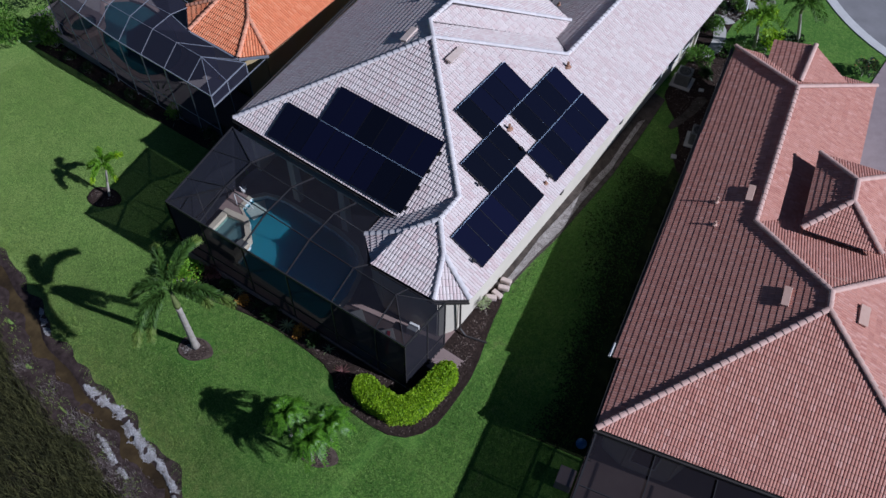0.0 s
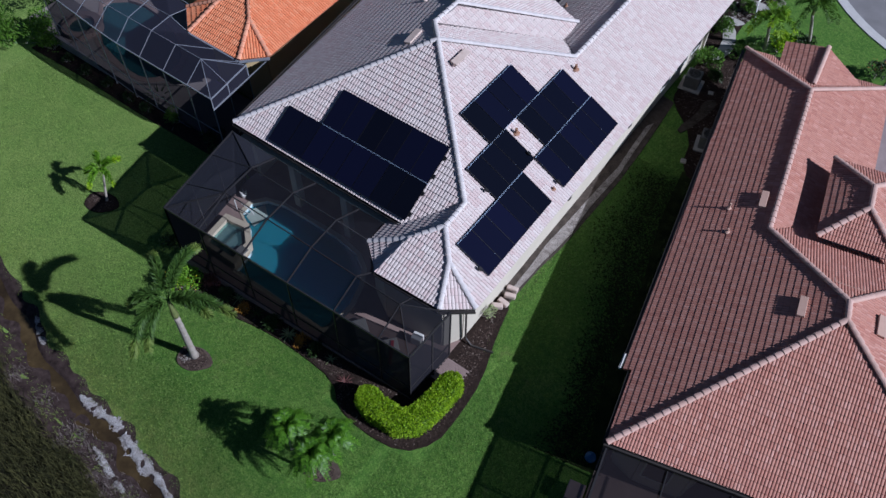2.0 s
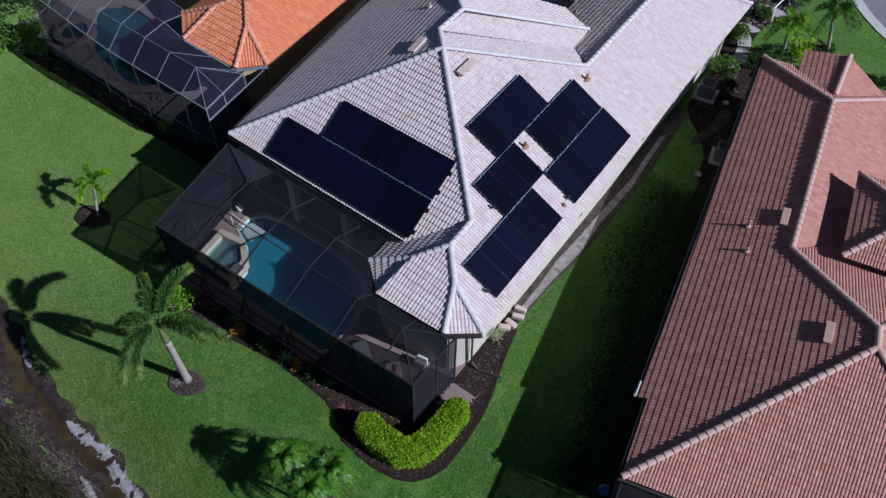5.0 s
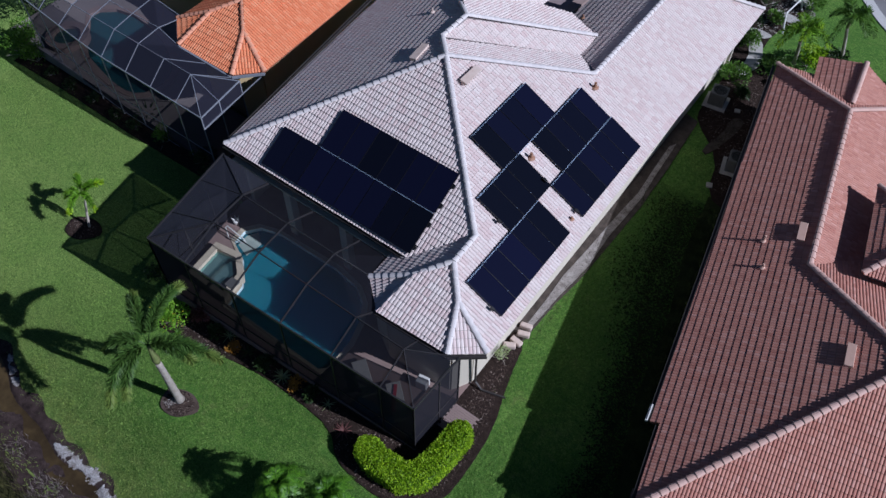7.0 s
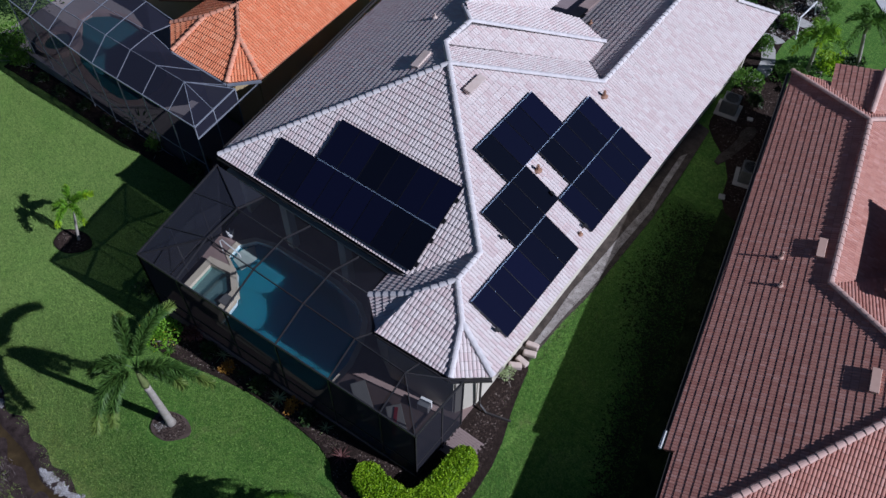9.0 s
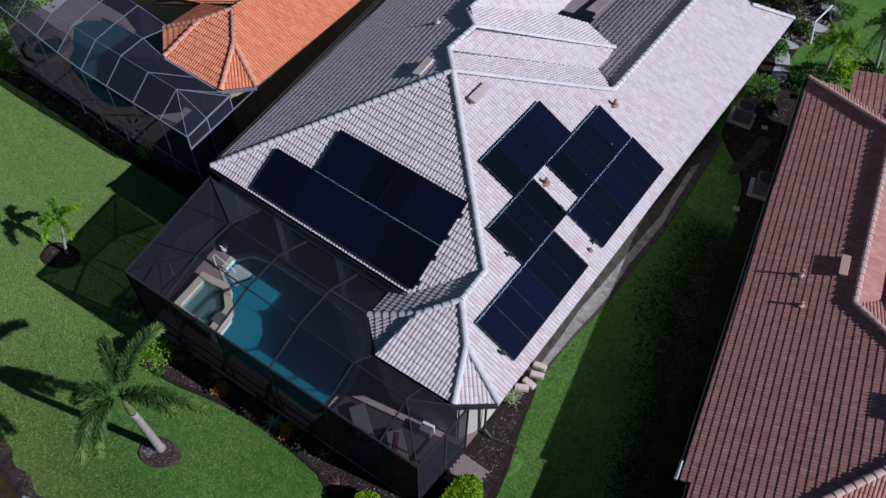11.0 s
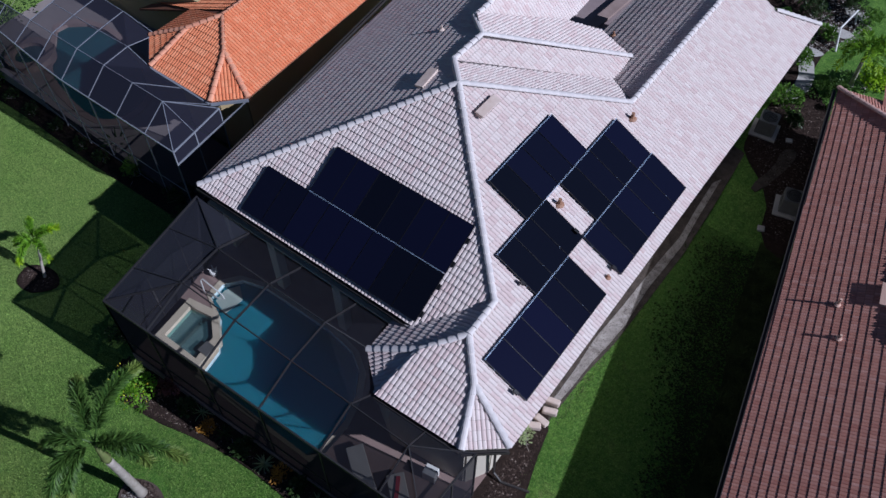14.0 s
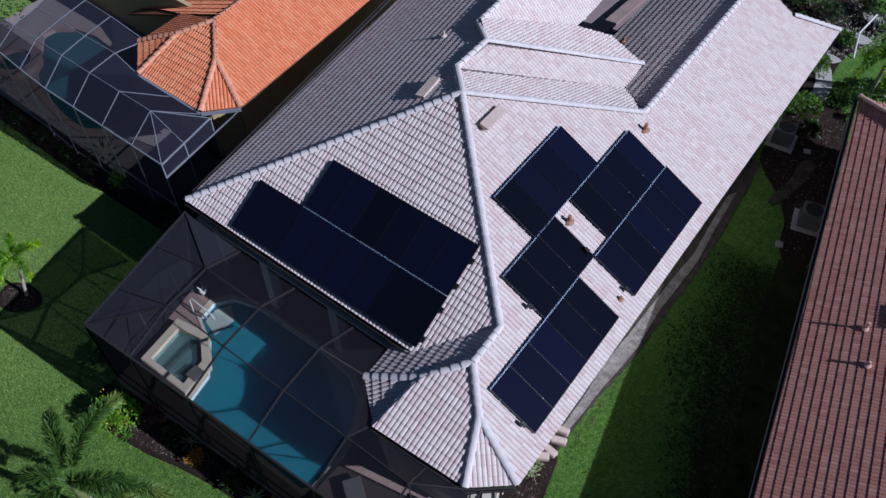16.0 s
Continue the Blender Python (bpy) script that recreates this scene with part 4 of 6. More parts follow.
def roof_vent(name, m, length, width, h, mat, label, group):
    """A hooded off-ridge vent: a sloped lid over two low cheeks, notched along its open edge."""
    v = thing(name, label, "roof vent", group)
    bm = bmesh.new()
    lo = [(-length / 2, -width / 2, h), (length / 2, -width / 2, h), (length / 2, width / 2, h * 0.55), (-length / 2, width / 2, h * 0.55)]
    a = [bm.verts.new(p) for p in lo]
    b = [bm.verts.new((x, y, z - 0.03)) for x, y, z in lo]
    bm.faces.new(a)
    bm.faces.new(b[::-1])
    for i in range(4):
        bm.faces.new((b[i], b[(i + 1) % 4], a[(i + 1) % 4], a[i]))
    bmesh.ops.bevel(bm, geom=bm.edges[:], offset=0.012, segments=1, affect='EDGES')
    part("lid", bm, mat, v)
    for s in (-1, 1):
        bm = bmesh.new()
        box(bm, s * (length / 2 - 0.03) - 0.015, s * (length / 2 - 0.03) + 0.015, -width / 2 + 0.03, width / 2 - 0.02, 0, h * 0.62)
        part("cheek", bm, mat, v)
    bm = bmesh.new()
    box(bm, -length / 2 + 0.05, length / 2 - 0.05, width / 2 - 0.05, width / 2 - 0.02, 0, h * 0.5)
    part("back", bm, mat, v)
    for k in range(6):
        bm = bmesh.new()
        x = -length / 2 + 0.1 + k * (length - 0.2) / 5
        box(bm, x - 0.02, x + 0.02, -width / 2 + 0.005, -width / 2 + 0.03, 0, h - 0.03)
        part("tooth", bm, mat, v)
    v.matrix_world = m
    return v


def on_slope(p, along, fall):
    """Pose on a roof slope: x along the eave, -y down the fall."""
    a, f = Vector(along).normalized(), Vector(fall).normalized()
    n = a.cross(-f)
    m = Matrix((a, -f, n)).transposed().to_4x4()
    m.translation = p
    return m


def nslope(u, v, lift=0.06):
    return nP(u, v, 3.2 + 0.44 * u + lift)


nal, nfall = nP(0, -1, 0) - nP(0, 0, 0), nP(-1, 0, -0.44) - nP(0, 0, 0)
for u, v in ((2.90, 13.42), (5.26, 7.53)):
    roof_vent("roof_vent", on_slope(nslope(u, v), nal, nfall), 1.0, 0.30, 0.18, VENT_RED, "brown metal hooded vent on a brown tile roof", "vents on the brown roof")
nfr = nP(1, 0, -0.44) - nP(0, 0, 0)
roof_vent("roof_vent", on_slope(nP(8.14, 7.82, 5.66), -nal, nfr), 1.0, 0.4, 0.22, VENT_RED, "brown metal hooded vent on a brown tile roof", "vents on the brown roof")
roof_vent("roof_vent", on_slope(nP(6.74, 9.38, 5.70), nP(1, 0, 0) - nP(0, 0, 0), nP(0, 1, -0.44) - nP(0, 0, 0)), 1.2, 0.4, 0.2, VENT_RED, "brown metal hooded vent on a brown tile roof", "vents on the brown roof")


def vent_pipe(p, h, mat, label, group, r=0.05):
    v = thing("vent_pipe", label, "vent pipe", group, at=p)
    bm = bmesh.new()
    tube(bm, [(0, 0, -0.1), (0, 0, h)], [r, r * 0.9], 10)
    part("pipe", bm, mat, v, smooth=False)
    bm = bmesh.new()
    tube(bm, [(0, 0, 0.0), (0, 0, 0.06)], [r * 2.6, r * 1.3], 10)
    part("flashing", bm, mat, v)
    return v


for u, v, h in ((1.59, 12.84, 0.34), (1.82, 11.37, 0.22)):
    vent_pipe(nslope(u, v), h, VENT_RED, "short pipe vent on a brown tile roof", "pipes on the brown roof")

# vents and pipes of the pale roof
cfall = Vector((-0.9932, -0.1165, -0.495))
roof_vent("roof_vent", on_slope((-9.42, 7.62, zC(-9.42, 7.62) + 0.09), (0.1165, -0.9932, 0), cfall), 1.15, 0.36, 0.2, VENT_PALE, "faded pink hooded vent on pale roof tiles", "vents on the pale roof")
roof_vent("roof_vent", on_slope((-6.72, 7.58, zB(-6.72) + 0.07), (0, 1, 0), (1, 0, -KB)), 1.15, 0.36, 0.2, VENT_PALE, "faded pink hooded vent on pale roof tiles", "vents on the pale roof")
for x, y in ((-2.92, 12.3), (-2.9, 6.85)):
    vent_pipe((x, y, zB(x) + 0.05), 0.30, COPPER, "rusty brown pipe vent on pale roof tiles", "pipes on the pale roof", 0.075)
vent_pipe((-0.2, 6.1, zB(-0.2) + 0.05), 0.16, COPPER, "rusty brown pipe vent on pale roof tiles", "pipes on the pale roof")
vent_pipe((-11.37, 11.12, zC(-11.37, 11.12) + 0.05), 0.2, VENT_PALE, "small pale pipe vent on pale roof tiles", "pipes on the pale roof")
vent_pipe((-6.75, 18.15, 3.85), 0.2, COPPER, "rusty brown pipe vent on pale roof tiles", "pipes on the pale roof")

# ================= orange-roofed house =================
ohouse = thing("orange_roof_house", "neighbouring house with a bright orange tile roof", "house")
oroof = Roof(ohouse, TILE_ORANGE, CAP_ORANGE, MORTAR_ORANGE)
OE1, OE2 = Vector((-17.75, 5.55, 3.1)), Vector((-18.87, 4.35, 3.1))
OD2, OD1 = Vector((-22.72, 4.38, 3.1)), Vector((-24.35, 5.82, 3.1))
OH = Vector((-19.93, 6.49, 3.97))
OV = Vector((-21.2, 7.81, 4.48))
ODJ = Vector((-22.38, 6.56, 3.97))
OW = Vector((-24.3, 8.3, 3.1))
OT = Vector((-21.3, 18.0, 4.5))
oroof.slope([[OE2, OH, OV, ODJ, OD2]], (0, -1))
oroof.slope([[OE1, OH, OE2]], (0.72, -0.69))
oroof.slope([[OD1, OD2, ODJ]], (-0.66, -0.75))
oroof.slope([[OD1, ODJ, OV, OW]], (-1, 0.1))
oroof.slope([[OE1, Vector((-18.25, 18.0, 3.1)), OT, OV, OH]], (1, 0))
oroof.slope([[OW, OV, Vector((-21.3, 11.5, 4.5)), Vector((-27.0, 11.5, 4.5)), Vector((-30.0, 8.3, 3.1))]], (0, -1))
for p, q in ((OE1, OH), (OE2, OH), (OH, OV), (OD1, ODJ), (OD2, ODJ), (ODJ, OV), (OV, OT)):
    oroof.ridge(p + up, q + up, 0.12)
oroof.finish("roof deck under orange tiles", "orange half-round ridge cap", "bright orange barrel roof tiles")
for a, b in (((-19.1, 6.4), (-19.5, 18.0)), ((-19.1, 6.4), (-19.9, 5.5)), ((-19.9, 5.5), (-22.4, 5.5)), ((-22.4, 5.5), (-23.8, 6.6)), ((-23.8, 6.6), (-24.0, 9)), ((-24, 9), (-34, 9))):
    bm = bmesh.new()
    bar(bm, (*a, 1.0), (*b, 1.0), 0.2, 4.2)
    part("wall", bm, STUCCO_TAN, ohouse, "tan stucco wall")
for p, q in ((OE2, OD2), (OE1, OE2), (OD2, OD1)):
    bm = bmesh.new()
    d = (q - p).normalized().cross(Vector((0, 0, 1)))
    if d.y > 0:
        d = -d
    bar(bm, p + d * 0.07 + Vector((0, 0, -0.05)), q + d * 0.07 + Vector((0, 0, -0.05)), 0.1, 0.12)
    part("gutter", bm, SILVER, ohouse, "white metal gutter")


# ================= screen enclosures =================
def enclosure(name, label, mat, beams, panels, group="", dense=True, roof_screen=None, grazing_panels=0, side_screen=None):
    """A pool cage: every beam a bar of its own, every screen panel a sheet of its own."""
    c = thing(name, label, "pool enclosure", group)
    for nm, p, q, w, h in beams:
        bm = bmesh.new()
        bar(bm, p, q, w, h)
        part(nm, bm, mat, c)
    for k, poly in enumerate(panels):
        bm = bmesh.new()
        bm.faces.new([bm.verts.new(p) for p in poly])
        upright = max(p[2] for p in poly) - min(p[2] for p in poly) > 1.5
        rear = abs(poly[0][1] - poly[1][1]) < 0.3 * abs(poly[0][0] - poly[1][0])
        part("screen_panel", bm, SCREEN_DENSE if upright and dense and rear else side_screen or SCREEN_PALE if upright else SCREEN_GRAZING if k < grazing_panels else roof_screen or SCREEN, c)
    return c


def lerp(a, b, t):
    return Vector(a) + (Vector(b) - Vector(a)) * t


ZP, ZK = 3.7, 4.42
C_L, C_R = Vector((-13.95, -5.30, ZP)), Vector((-0.30, -4.76, ZP))
C_H, C_RH = Vector((-14.85, 0.0, 3.74)), Vector((-0.20, -2.02, ZP))


def front(x):
    return Vector((x, -5.30 + 0.54 * (x + 13.95) / 13.65, ZP))


ribs = (-11.82, -9.28, -6.70, -4.17, -1.85)
beams, panels = [], []
beams.append(("eave_beam", C_L, C_R, 0.06, 0.12))
beams.append(("eave_beam", C_L, C_H, 0.06, 0.12))
beams.append(("eave_beam", C_R, C_RH, 0.06, 0.12))
K1 = [Vector((x, -3.32, ZK)) for x in ribs]
K2 = [Vector((x - 0.1, -1.55, ZK)) for x in ribs[:3]]
HB = [Vector((-11.95, -0.10, 3.80)), Vector((-9.35, -0.10, 3.80)), Vector((-6.75, -0.10, 3.80))]
for i, x in enumerate(ribs):
    beams.append(("rib", front(x), K1[i], 0.04, 0.10))
for i in range(3):
    beams.append(("rib", K1[i], K2[i], 0.04, 0.10))
    beams.append(("rib", K2[i], HB[i], 0.04, 0.10))
beams += [("hip_beam", C_L, K1[0], 0.035, 0.08), ("hip_beam", C_H, K2[0], 0.035, 0.08), ("rib", K1[0], lerp(C_L, C_H, 0.30), 0.035, 0.06),
          ("rib", K2[0], lerp(C_L, C_H, 0.68), 0.035, 0.06), ("hip_beam", C_R, K1[4], 0.035, 0.08), ("rib", K1[4], C_RH, 0.035, 0.06),
          ("rib", K1[4], (-1.9, -2.4, 3.74), 0.035, 0.06), ("rib", K1[3], (-4.1, -2.45, 3.74), 0.035, 0.08), ("rib", K2[2], (-5.3, -1.2, 3.74), 0.035, 0.06)]
for i in range(4):
    beams.append(("purlin", K1[i], K1[i + 1], 0.035, 0.06))
for i in range(2):
    beams.append(("purlin", K2[i], K2[i + 1], 0.035, 0.06))
panels += [[C_L, K1[0], K2[0], C_H], [C_H, K2[0], HB[0]]]      # the end bay, made more opaque to fit the camera's grazing view
fr = [C_L] + [front(x) for x in ribs] + [C_R]
kk = [K1[0]] + K1 + [K1[4]]
for i in range(6):
    panels.append([fr[i], fr[i + 1], kk[i + 1]] if i in (0, 5) else [fr[i], fr[i + 1], kk[i + 1], kk[i]])
for i in range(2):
    panels.append([K1[i], K1[i + 1], K2[i + 1], K2[i]])
    panels.append([K2[i], K2[i + 1], HB[i + 1], HB[i]])
panels += [[K1[2], K1[3], (-4.1, -2.45, 3.74), (-5.3, -1.2, 3.74), K2[2]],
           [K2[2], (-5.3, -1.2, 3.74), (-5.4, -0.1, 3.8), HB[2]], [K1[3], K1[4], (-1.9, -2.4, 3.74), (-4.1, -2.45, 3.74)],
           [K1[4], C_R, C_RH], [K1[4], C_RH, (-0.7, -2.3, 3.72), (-1.9, -2.4, 3.74)]]


def side(p, q, zb, posts, rails=(1.0,), top=None):
    """A screen wall under the beam p-q."""
    p, q = Vector(p), Vector(q)
    for t in posts:
        a = lerp(p, q, t)
        beams.append(("post", (a.x, a.y, zb), tuple(a), 0.06, 0.06))
    for z in (*rails, zb + 0.04):
        beams.append(("side_rail", (p.x, p.y, z), (q.x, q.y, z), 0.05, 0.07))
    for t0, t1 in zip(posts, posts[1:]):
        a, b = lerp(p, q, t0), lerp(p, q, t1)
        panels.append([(a.x, a.y, zb), (b.x, b.y, zb), tuple(b), tuple(a)])


side(C_L, C_R, 0.02, [0.0] + [(x + 13.95) / 13.65 for x in ribs] + [1.0])
side(C_L, C_H, 0.02, (0.0, 0.35, 0.7, 1.0))
side(C_R, C_RH, 0.02, (0.0, 0.55, 1.0))
enclosure("pool_cage", "dark bronze aluminium screen enclosure over a swimming pool", BRONZE, beams, panels, grazing_panels=2, side_screen=SCREEN_SIDE)

# cage of the orange house, pale aluminium
beams, panels = [], []
PZ, KZ = 2.9, 3.6
op = [Vector((x, 1.45 + max(0, -26 - x) * 0.09, PZ)) for x in (-18.1, -19.89, -21.72, -23.57, -25.42, -27.35, -29.2, -31.1, -33.0)]
ok = [Vector((x, 2.87, KZ)) for x in (-20.09, -20.09, -22.0, -23.9, -25.75, -27.5, -29.1, -31.0, -33.0)]
for i in range(8):
    beams.append(("eave_beam", op[i], op[i + 1], 0.045, 0.07))
    if i:
        beams.append(("purlin", ok[i], ok[i + 1], 0.022, 0.035))
        panels.append([op[i], op[i + 1], ok[i + 1], ok[i]])
    else:
        panels.append([op[0], op[1], ok[1]])
for i in range(9):
    beams.append(("rib", op[i], ok[i], 0.028, 0.045))
ohb = [Vector((-18.5, 4.45, PZ)), Vector((-18.9, 4.25, 3.05)), Vector((-20.6, 4.2, 3.1)), Vector((-22.6, 4.3, 3.1))]
ok2 = [Vector((-24.05, 4.35, KZ)), Vector((-26.0, 4.3, KZ)), Vector((-27.8, 4.3, KZ)), Vector((-29.4, 4.3, KZ))]
ok3 = [Vector((-24.3, 5.9, 3.1)), Vector((-26.2, 5.9, KZ)), Vector((-28.05, 6.0, KZ)), Vector((-30, 6.0, KZ))]
beams += [("eave_beam", op[0], ohb[0], 0.045, 0.07), ("rib", ok[1], ohb[0], 0.028, 0.045), ("rib", ok[1], ohb[1], 0.022, 0.035), ("rib", ok[2], ohb[2], 0.028, 0.045),
          ("rib", ok[3], ok2[0], 0.028, 0.045), ("hip_beam", ok2[0], ohb[3], 0.028, 0.045), ("rib", ok2[0], ok3[0], 0.022, 0.035), ("rib", ok[1], lerp(op[0], ohb[0], 0.45), 0.022, 0.035)]
for i in range(3):
    beams.append(("purlin", ok2[i], ok2[i + 1], 0.022, 0.035))
    beams.append(("rib", ok[4 + i], ok2[1 + i], 0.028, 0.045))
    beams.append(("rib", ok2[1 + i], ok3[1 + i], 0.028, 0.045))
beams.append(("hip_beam", ok3[1], Vector((-24.4, 6.0, 3.15)), 0.028, 0.045))
beams.append(("purlin", ok3[1], ok3[3], 0.022, 0.035))
panels += [[op[0], ok[1], ohb[0]], [ok[1], ok[2], ohb[2], ohb[1], ohb[0]], [ok[2], ok[3], ok2[0], ohb[3], ohb[2]], [ok[3], ok[4], ok2[1], ok2[0]], [ok2[0], ok2[1], ok3[1], ok3[0]],
           [ok[4], ok[5], ok[6], ok2[3], ok2[2], ok2[1]], [ok2[1], ok2[2], ok2[3], ok3[3], ok3[1]]]
zb = -1.2
for i, p in enumerate(op):
    beams.append(("post", (p.x, p.y, zb + 0.25 if i < 4 else -1.35), tuple(p), 0.05, 0.05))
for i in range(8):
    a, b = op[i], op[i + 1]
    panels.append([(a.x, a.y, -1.0), (b.x, b.y, -1.0), tuple(b), tuple(a)])
    beams.append(("side_rail", (a.x, a.y, 0.35), (b.x, b.y, 0.35), 0.03, 0.05))
    beams.append(("side_rail", (a.x, a.y, -0.9), (b.x, b.y, -0.9), 0.03, 0.05))
a, b = op[0], ohb[0]
beams.append(("side_rail", (a.x, a.y, 2.15), (b.x, b.y + 1.4, 2.15), 0.06, 0.08))
for t in (0.45, 1.0):
    p = lerp(a, b, t)
    beams.append(("post", (p.x, p.y, -0.9), tuple(p), 0.05, 0.05))
panels.append([(a.x, a.y, -0.9), (b.x, b.y, -0.9), tuple(b), tuple(a)])
enclosure("pool_cage", "pale aluminium screen enclosure beside an orange-roofed house", SILVER, beams, panels, dense=False, roof_screen=SCREEN_ORANGE)

# cage of the brown house
beams, panels = [], []
ncr = [nP(0.05, -0.05, 3.0), nP(0.05, -7.5, 3.0), nP(14.2, -7.0, 3.0), nP(14.2, 0.4, 3.0)]
beams += [("eave_beam", ncr[0], ncr[1], 0.07, 0.12), ("eave_beam", ncr[1], ncr[2], 0.07, 0.12)]
for u in (2.45, 4.9, 7.3, 9.7, 12.1):
    beams.append(("rib", nP(u, 0, 3.02), nP(u, -7.3, 3.02), 0.04, 0.08))
beams.append(("purlin", nP(0.05, -2.4, 3.02), nP(14, -2.2, 3.02), 0.04, 0.06))
panels.append(ncr)
for v in (-0.2, -2.5, -5, -7.5):
    beams.append(("post", nP(0.05, v, -0.02), nP(0.05, v, 3.0), 0.06, 0.06))
beams.append(("side_rail", nP(0.05, 0, 0.9), nP(0.05, -7.5, 0.9), 0.05, 0.06))
panels.append([nP(0.05, -0.1, 0), nP(0.05, -7.5, 0), nP(0.05, -7.5, 3), nP(0.05, -0.1, 3)])
enclosure("pool_cage", "dark bronze screen enclosure behind a brown-roofed house", BRONZE, beams, panels, roof_screen=SCREEN_DIM)
bm = bmesh.new()
slab(bm, [tuple(nP(0.0, -7.6, 0)[:2]), tuple(nP(14.2, -7.2, 0)[:2]), tuple(nP(14.2, 4.0, 0)[:2]), tuple(nP(0.0, 2.0, 0)[:2])], -0.2, 0.03)
tagged(mesh_object("patio", bm, DECK), "pinkish paved patio under a screen enclosure", "patio", kind="structure")

# ================= pool of the solar house =================
POOL = [(-13.5, -1.0), (-13.0, -0.35), (-12.0, -0.05), (-8.6, 0.0), (-7.2, -0.2), (-6.4, -0.7), (-5.9, -1.5), (-5.55, -2.6), (-5.5, -4.15), (-5.75, -4.4),
        (-11.15, -4.4), (-11.35, -3.3), (-12.4, -2.2), (-13.4, -1.75)]


def pool(name, outline, rim, floor_z, label, water_z=-0.09, top=0.06, tile=PLASTER, coping=COPING, water=POOL_WATER):
    p = thing(name, label, "swimming pool")
    cx = sum(a for a, b in outline) / len(outline)
    cy = sum(b for a, b in outline) / len(outline)
    bm = bmesh.new()
    up_ = [bm.verts.new((x, y, top)) for x, y in outline]
    dn_ = [bm.verts.new((cx + (x - cx) * 0.97, cy + (y - cy) * 0.97, floor_z)) for x, y in outline]
    n = len(outline)
    for i in range(n):
        bm.faces.new((up_[i], dn_[i], dn_[(i + 1) % n], up_[(i + 1) % n]))
    bm.faces.new(dn_)
    bmesh.ops.recalc_face_normals(bm, faces=bm.faces[:])
    part("basin", bm, tile, p, "blue-green plastered pool basin")
    bm = bmesh.new()
    slab(bm, [(cx + (x - cx) * 0.985, cy + (y - cy) * 0.985) for x, y in outline], water_z - 0.8, water_z)
    part("water", bm, water, p, "clear pool water")
    bm = bmesh.new()
    inn, out, inl, outl = [], [], [], []
    for x, y in outline:
        d = Vector((x - cx, y - cy)).normalized() * rim
        inn.append(bm.verts.new((x, y, top + 0.03)))
        out.append(bm.verts.new((x + d.x, y + d.y, top + 0.03)))
        outl.append(bm.verts.new((x + d.x, y + d.y, top - 0.05)))
        inl.append(bm.verts.new((x, y, top - 0.05)))
    for i in range(n):
        j = (i + 1) % n
        bm.faces.new((inn[i], inn[j], out[j], out[i]))
        bm.faces.new((out[i], out[j], outl[j], outl[i]))
        bm.faces.new((inl[i], inl[j], inn[j], inn[i]))
    bmesh.ops.recalc_face_normals(bm, faces=bm.faces[:])
    part("coping", bm, coping, p, "tan stone coping")
    return p


def deck_with_hole(name, outer, hole, z0, z1, mat, label):
    bm = bmesh.new()
    for z in (z1,):
        a = [bm.verts.new((x, y, z)) for x, y in outer]
        b = [bm.verts.new((x, y, z)) for x, y in hole]
        es = [bm.edges.new((r[i], r[(i + 1) % len(r)])) for r in (a, b) for i in range(len(r))]
        bmesh.ops.triangle_fill(bm, use_beauty=True, edges=es)
    for f in bm.faces:
        f.normal_update()
        if f.normal.z < 0:
            f.normal_flip()
    lo = [bm.verts.new((x, y, z0)) for x, y in outer]
    for i in range(len(outer)):
        j = (i + 1) % len(outer)
        bm.faces.new((lo[i], lo[j], a[j], a[i]))
    return tagged(mesh_object(name, bm, mat), label, "pool deck", kind="structure")


deck_with_hole("pool_deck", [(-13.98, -5.36), (-0.27, -4.82), (-0.2, -1.0), (-0.9, -1.2), (-3.8, -1.5), (-4.7, -0.8), (-4.7, 3.1), (-14.7, 3.1), (-14.85, 0.1)], POOL, -0.9, 0.05, DECK, "reddish paver pool deck under a screen")
pool("swimming_pool", POOL, 0.26, -1.35, "blue swimming pool with tan coping in a screened lanai")
SPA = [(-13.65, -4.4), (-13.88, -2.38), (-12.5, -2.15), (-11.5, -3.0), (-11.3, -4.4)]
spa = thing("spa", "raised tan stone spa with blue-green water beside the pool", "spa")
cx, cy = -12.6, -3.4
bm = bmesh.new()
n = len(SPA)
oo = [bm.verts.new((x, y, 0.42)) for x, y in SPA]
ol = [bm.verts.new((x, y, -0.2)) for x, y in SPA]
ii = [bm.verts.new((cx + (x - cx) * 0.74, cy + (y - cy) * 0.74, 0.42)) for x, y in SPA]
il = [bm.verts.new((cx + (x - cx) * 0.70, cy + (y - cy) * 0.70, -0.55)) for x, y in SPA]
for i in range(n):
    j = (i + 1) % n
    bm.faces.new((oo[i], oo[j], ii[j], ii[i]))
    bm.faces.new((ol[i], ol[j], oo[j], oo[i]))
    bm.faces.new((ii[i], ii[j], il[j], il[i]))
bm.faces.new(il)
bmesh.ops.recalc_face_normals(bm, faces=bm.faces[:])
part("rim", bm, COPING, spa, "tan stone rim")
bm = bmesh.new()
bm.faces.new([bm.verts.new((cx + (x - cx) * 0.735, cy + (y - cy) * 0.735, 0.24)) for x, y in SPA])
part("water", bm, SPA_WATER, spa)
bm = bmesh.new()
box(bm, -13.35, -13.0, -4.0, -2.7, -0.5, 0.0, 0.02)
box(bm, -12.95, -12.1, -2.95, -2.68, -0.5, 0.05, 0.02)
part("bench", bm, CONCRETE, spa, "grey underwater bench")
bm = bmesh.new()
box(bm, -11.85, -11.36, -3.85, -3.35, 0.38, 0.46, 0.02)
part("spillway", bm, METAL_GREY, spa, "grey spillway lip")
bm = bmesh.new()
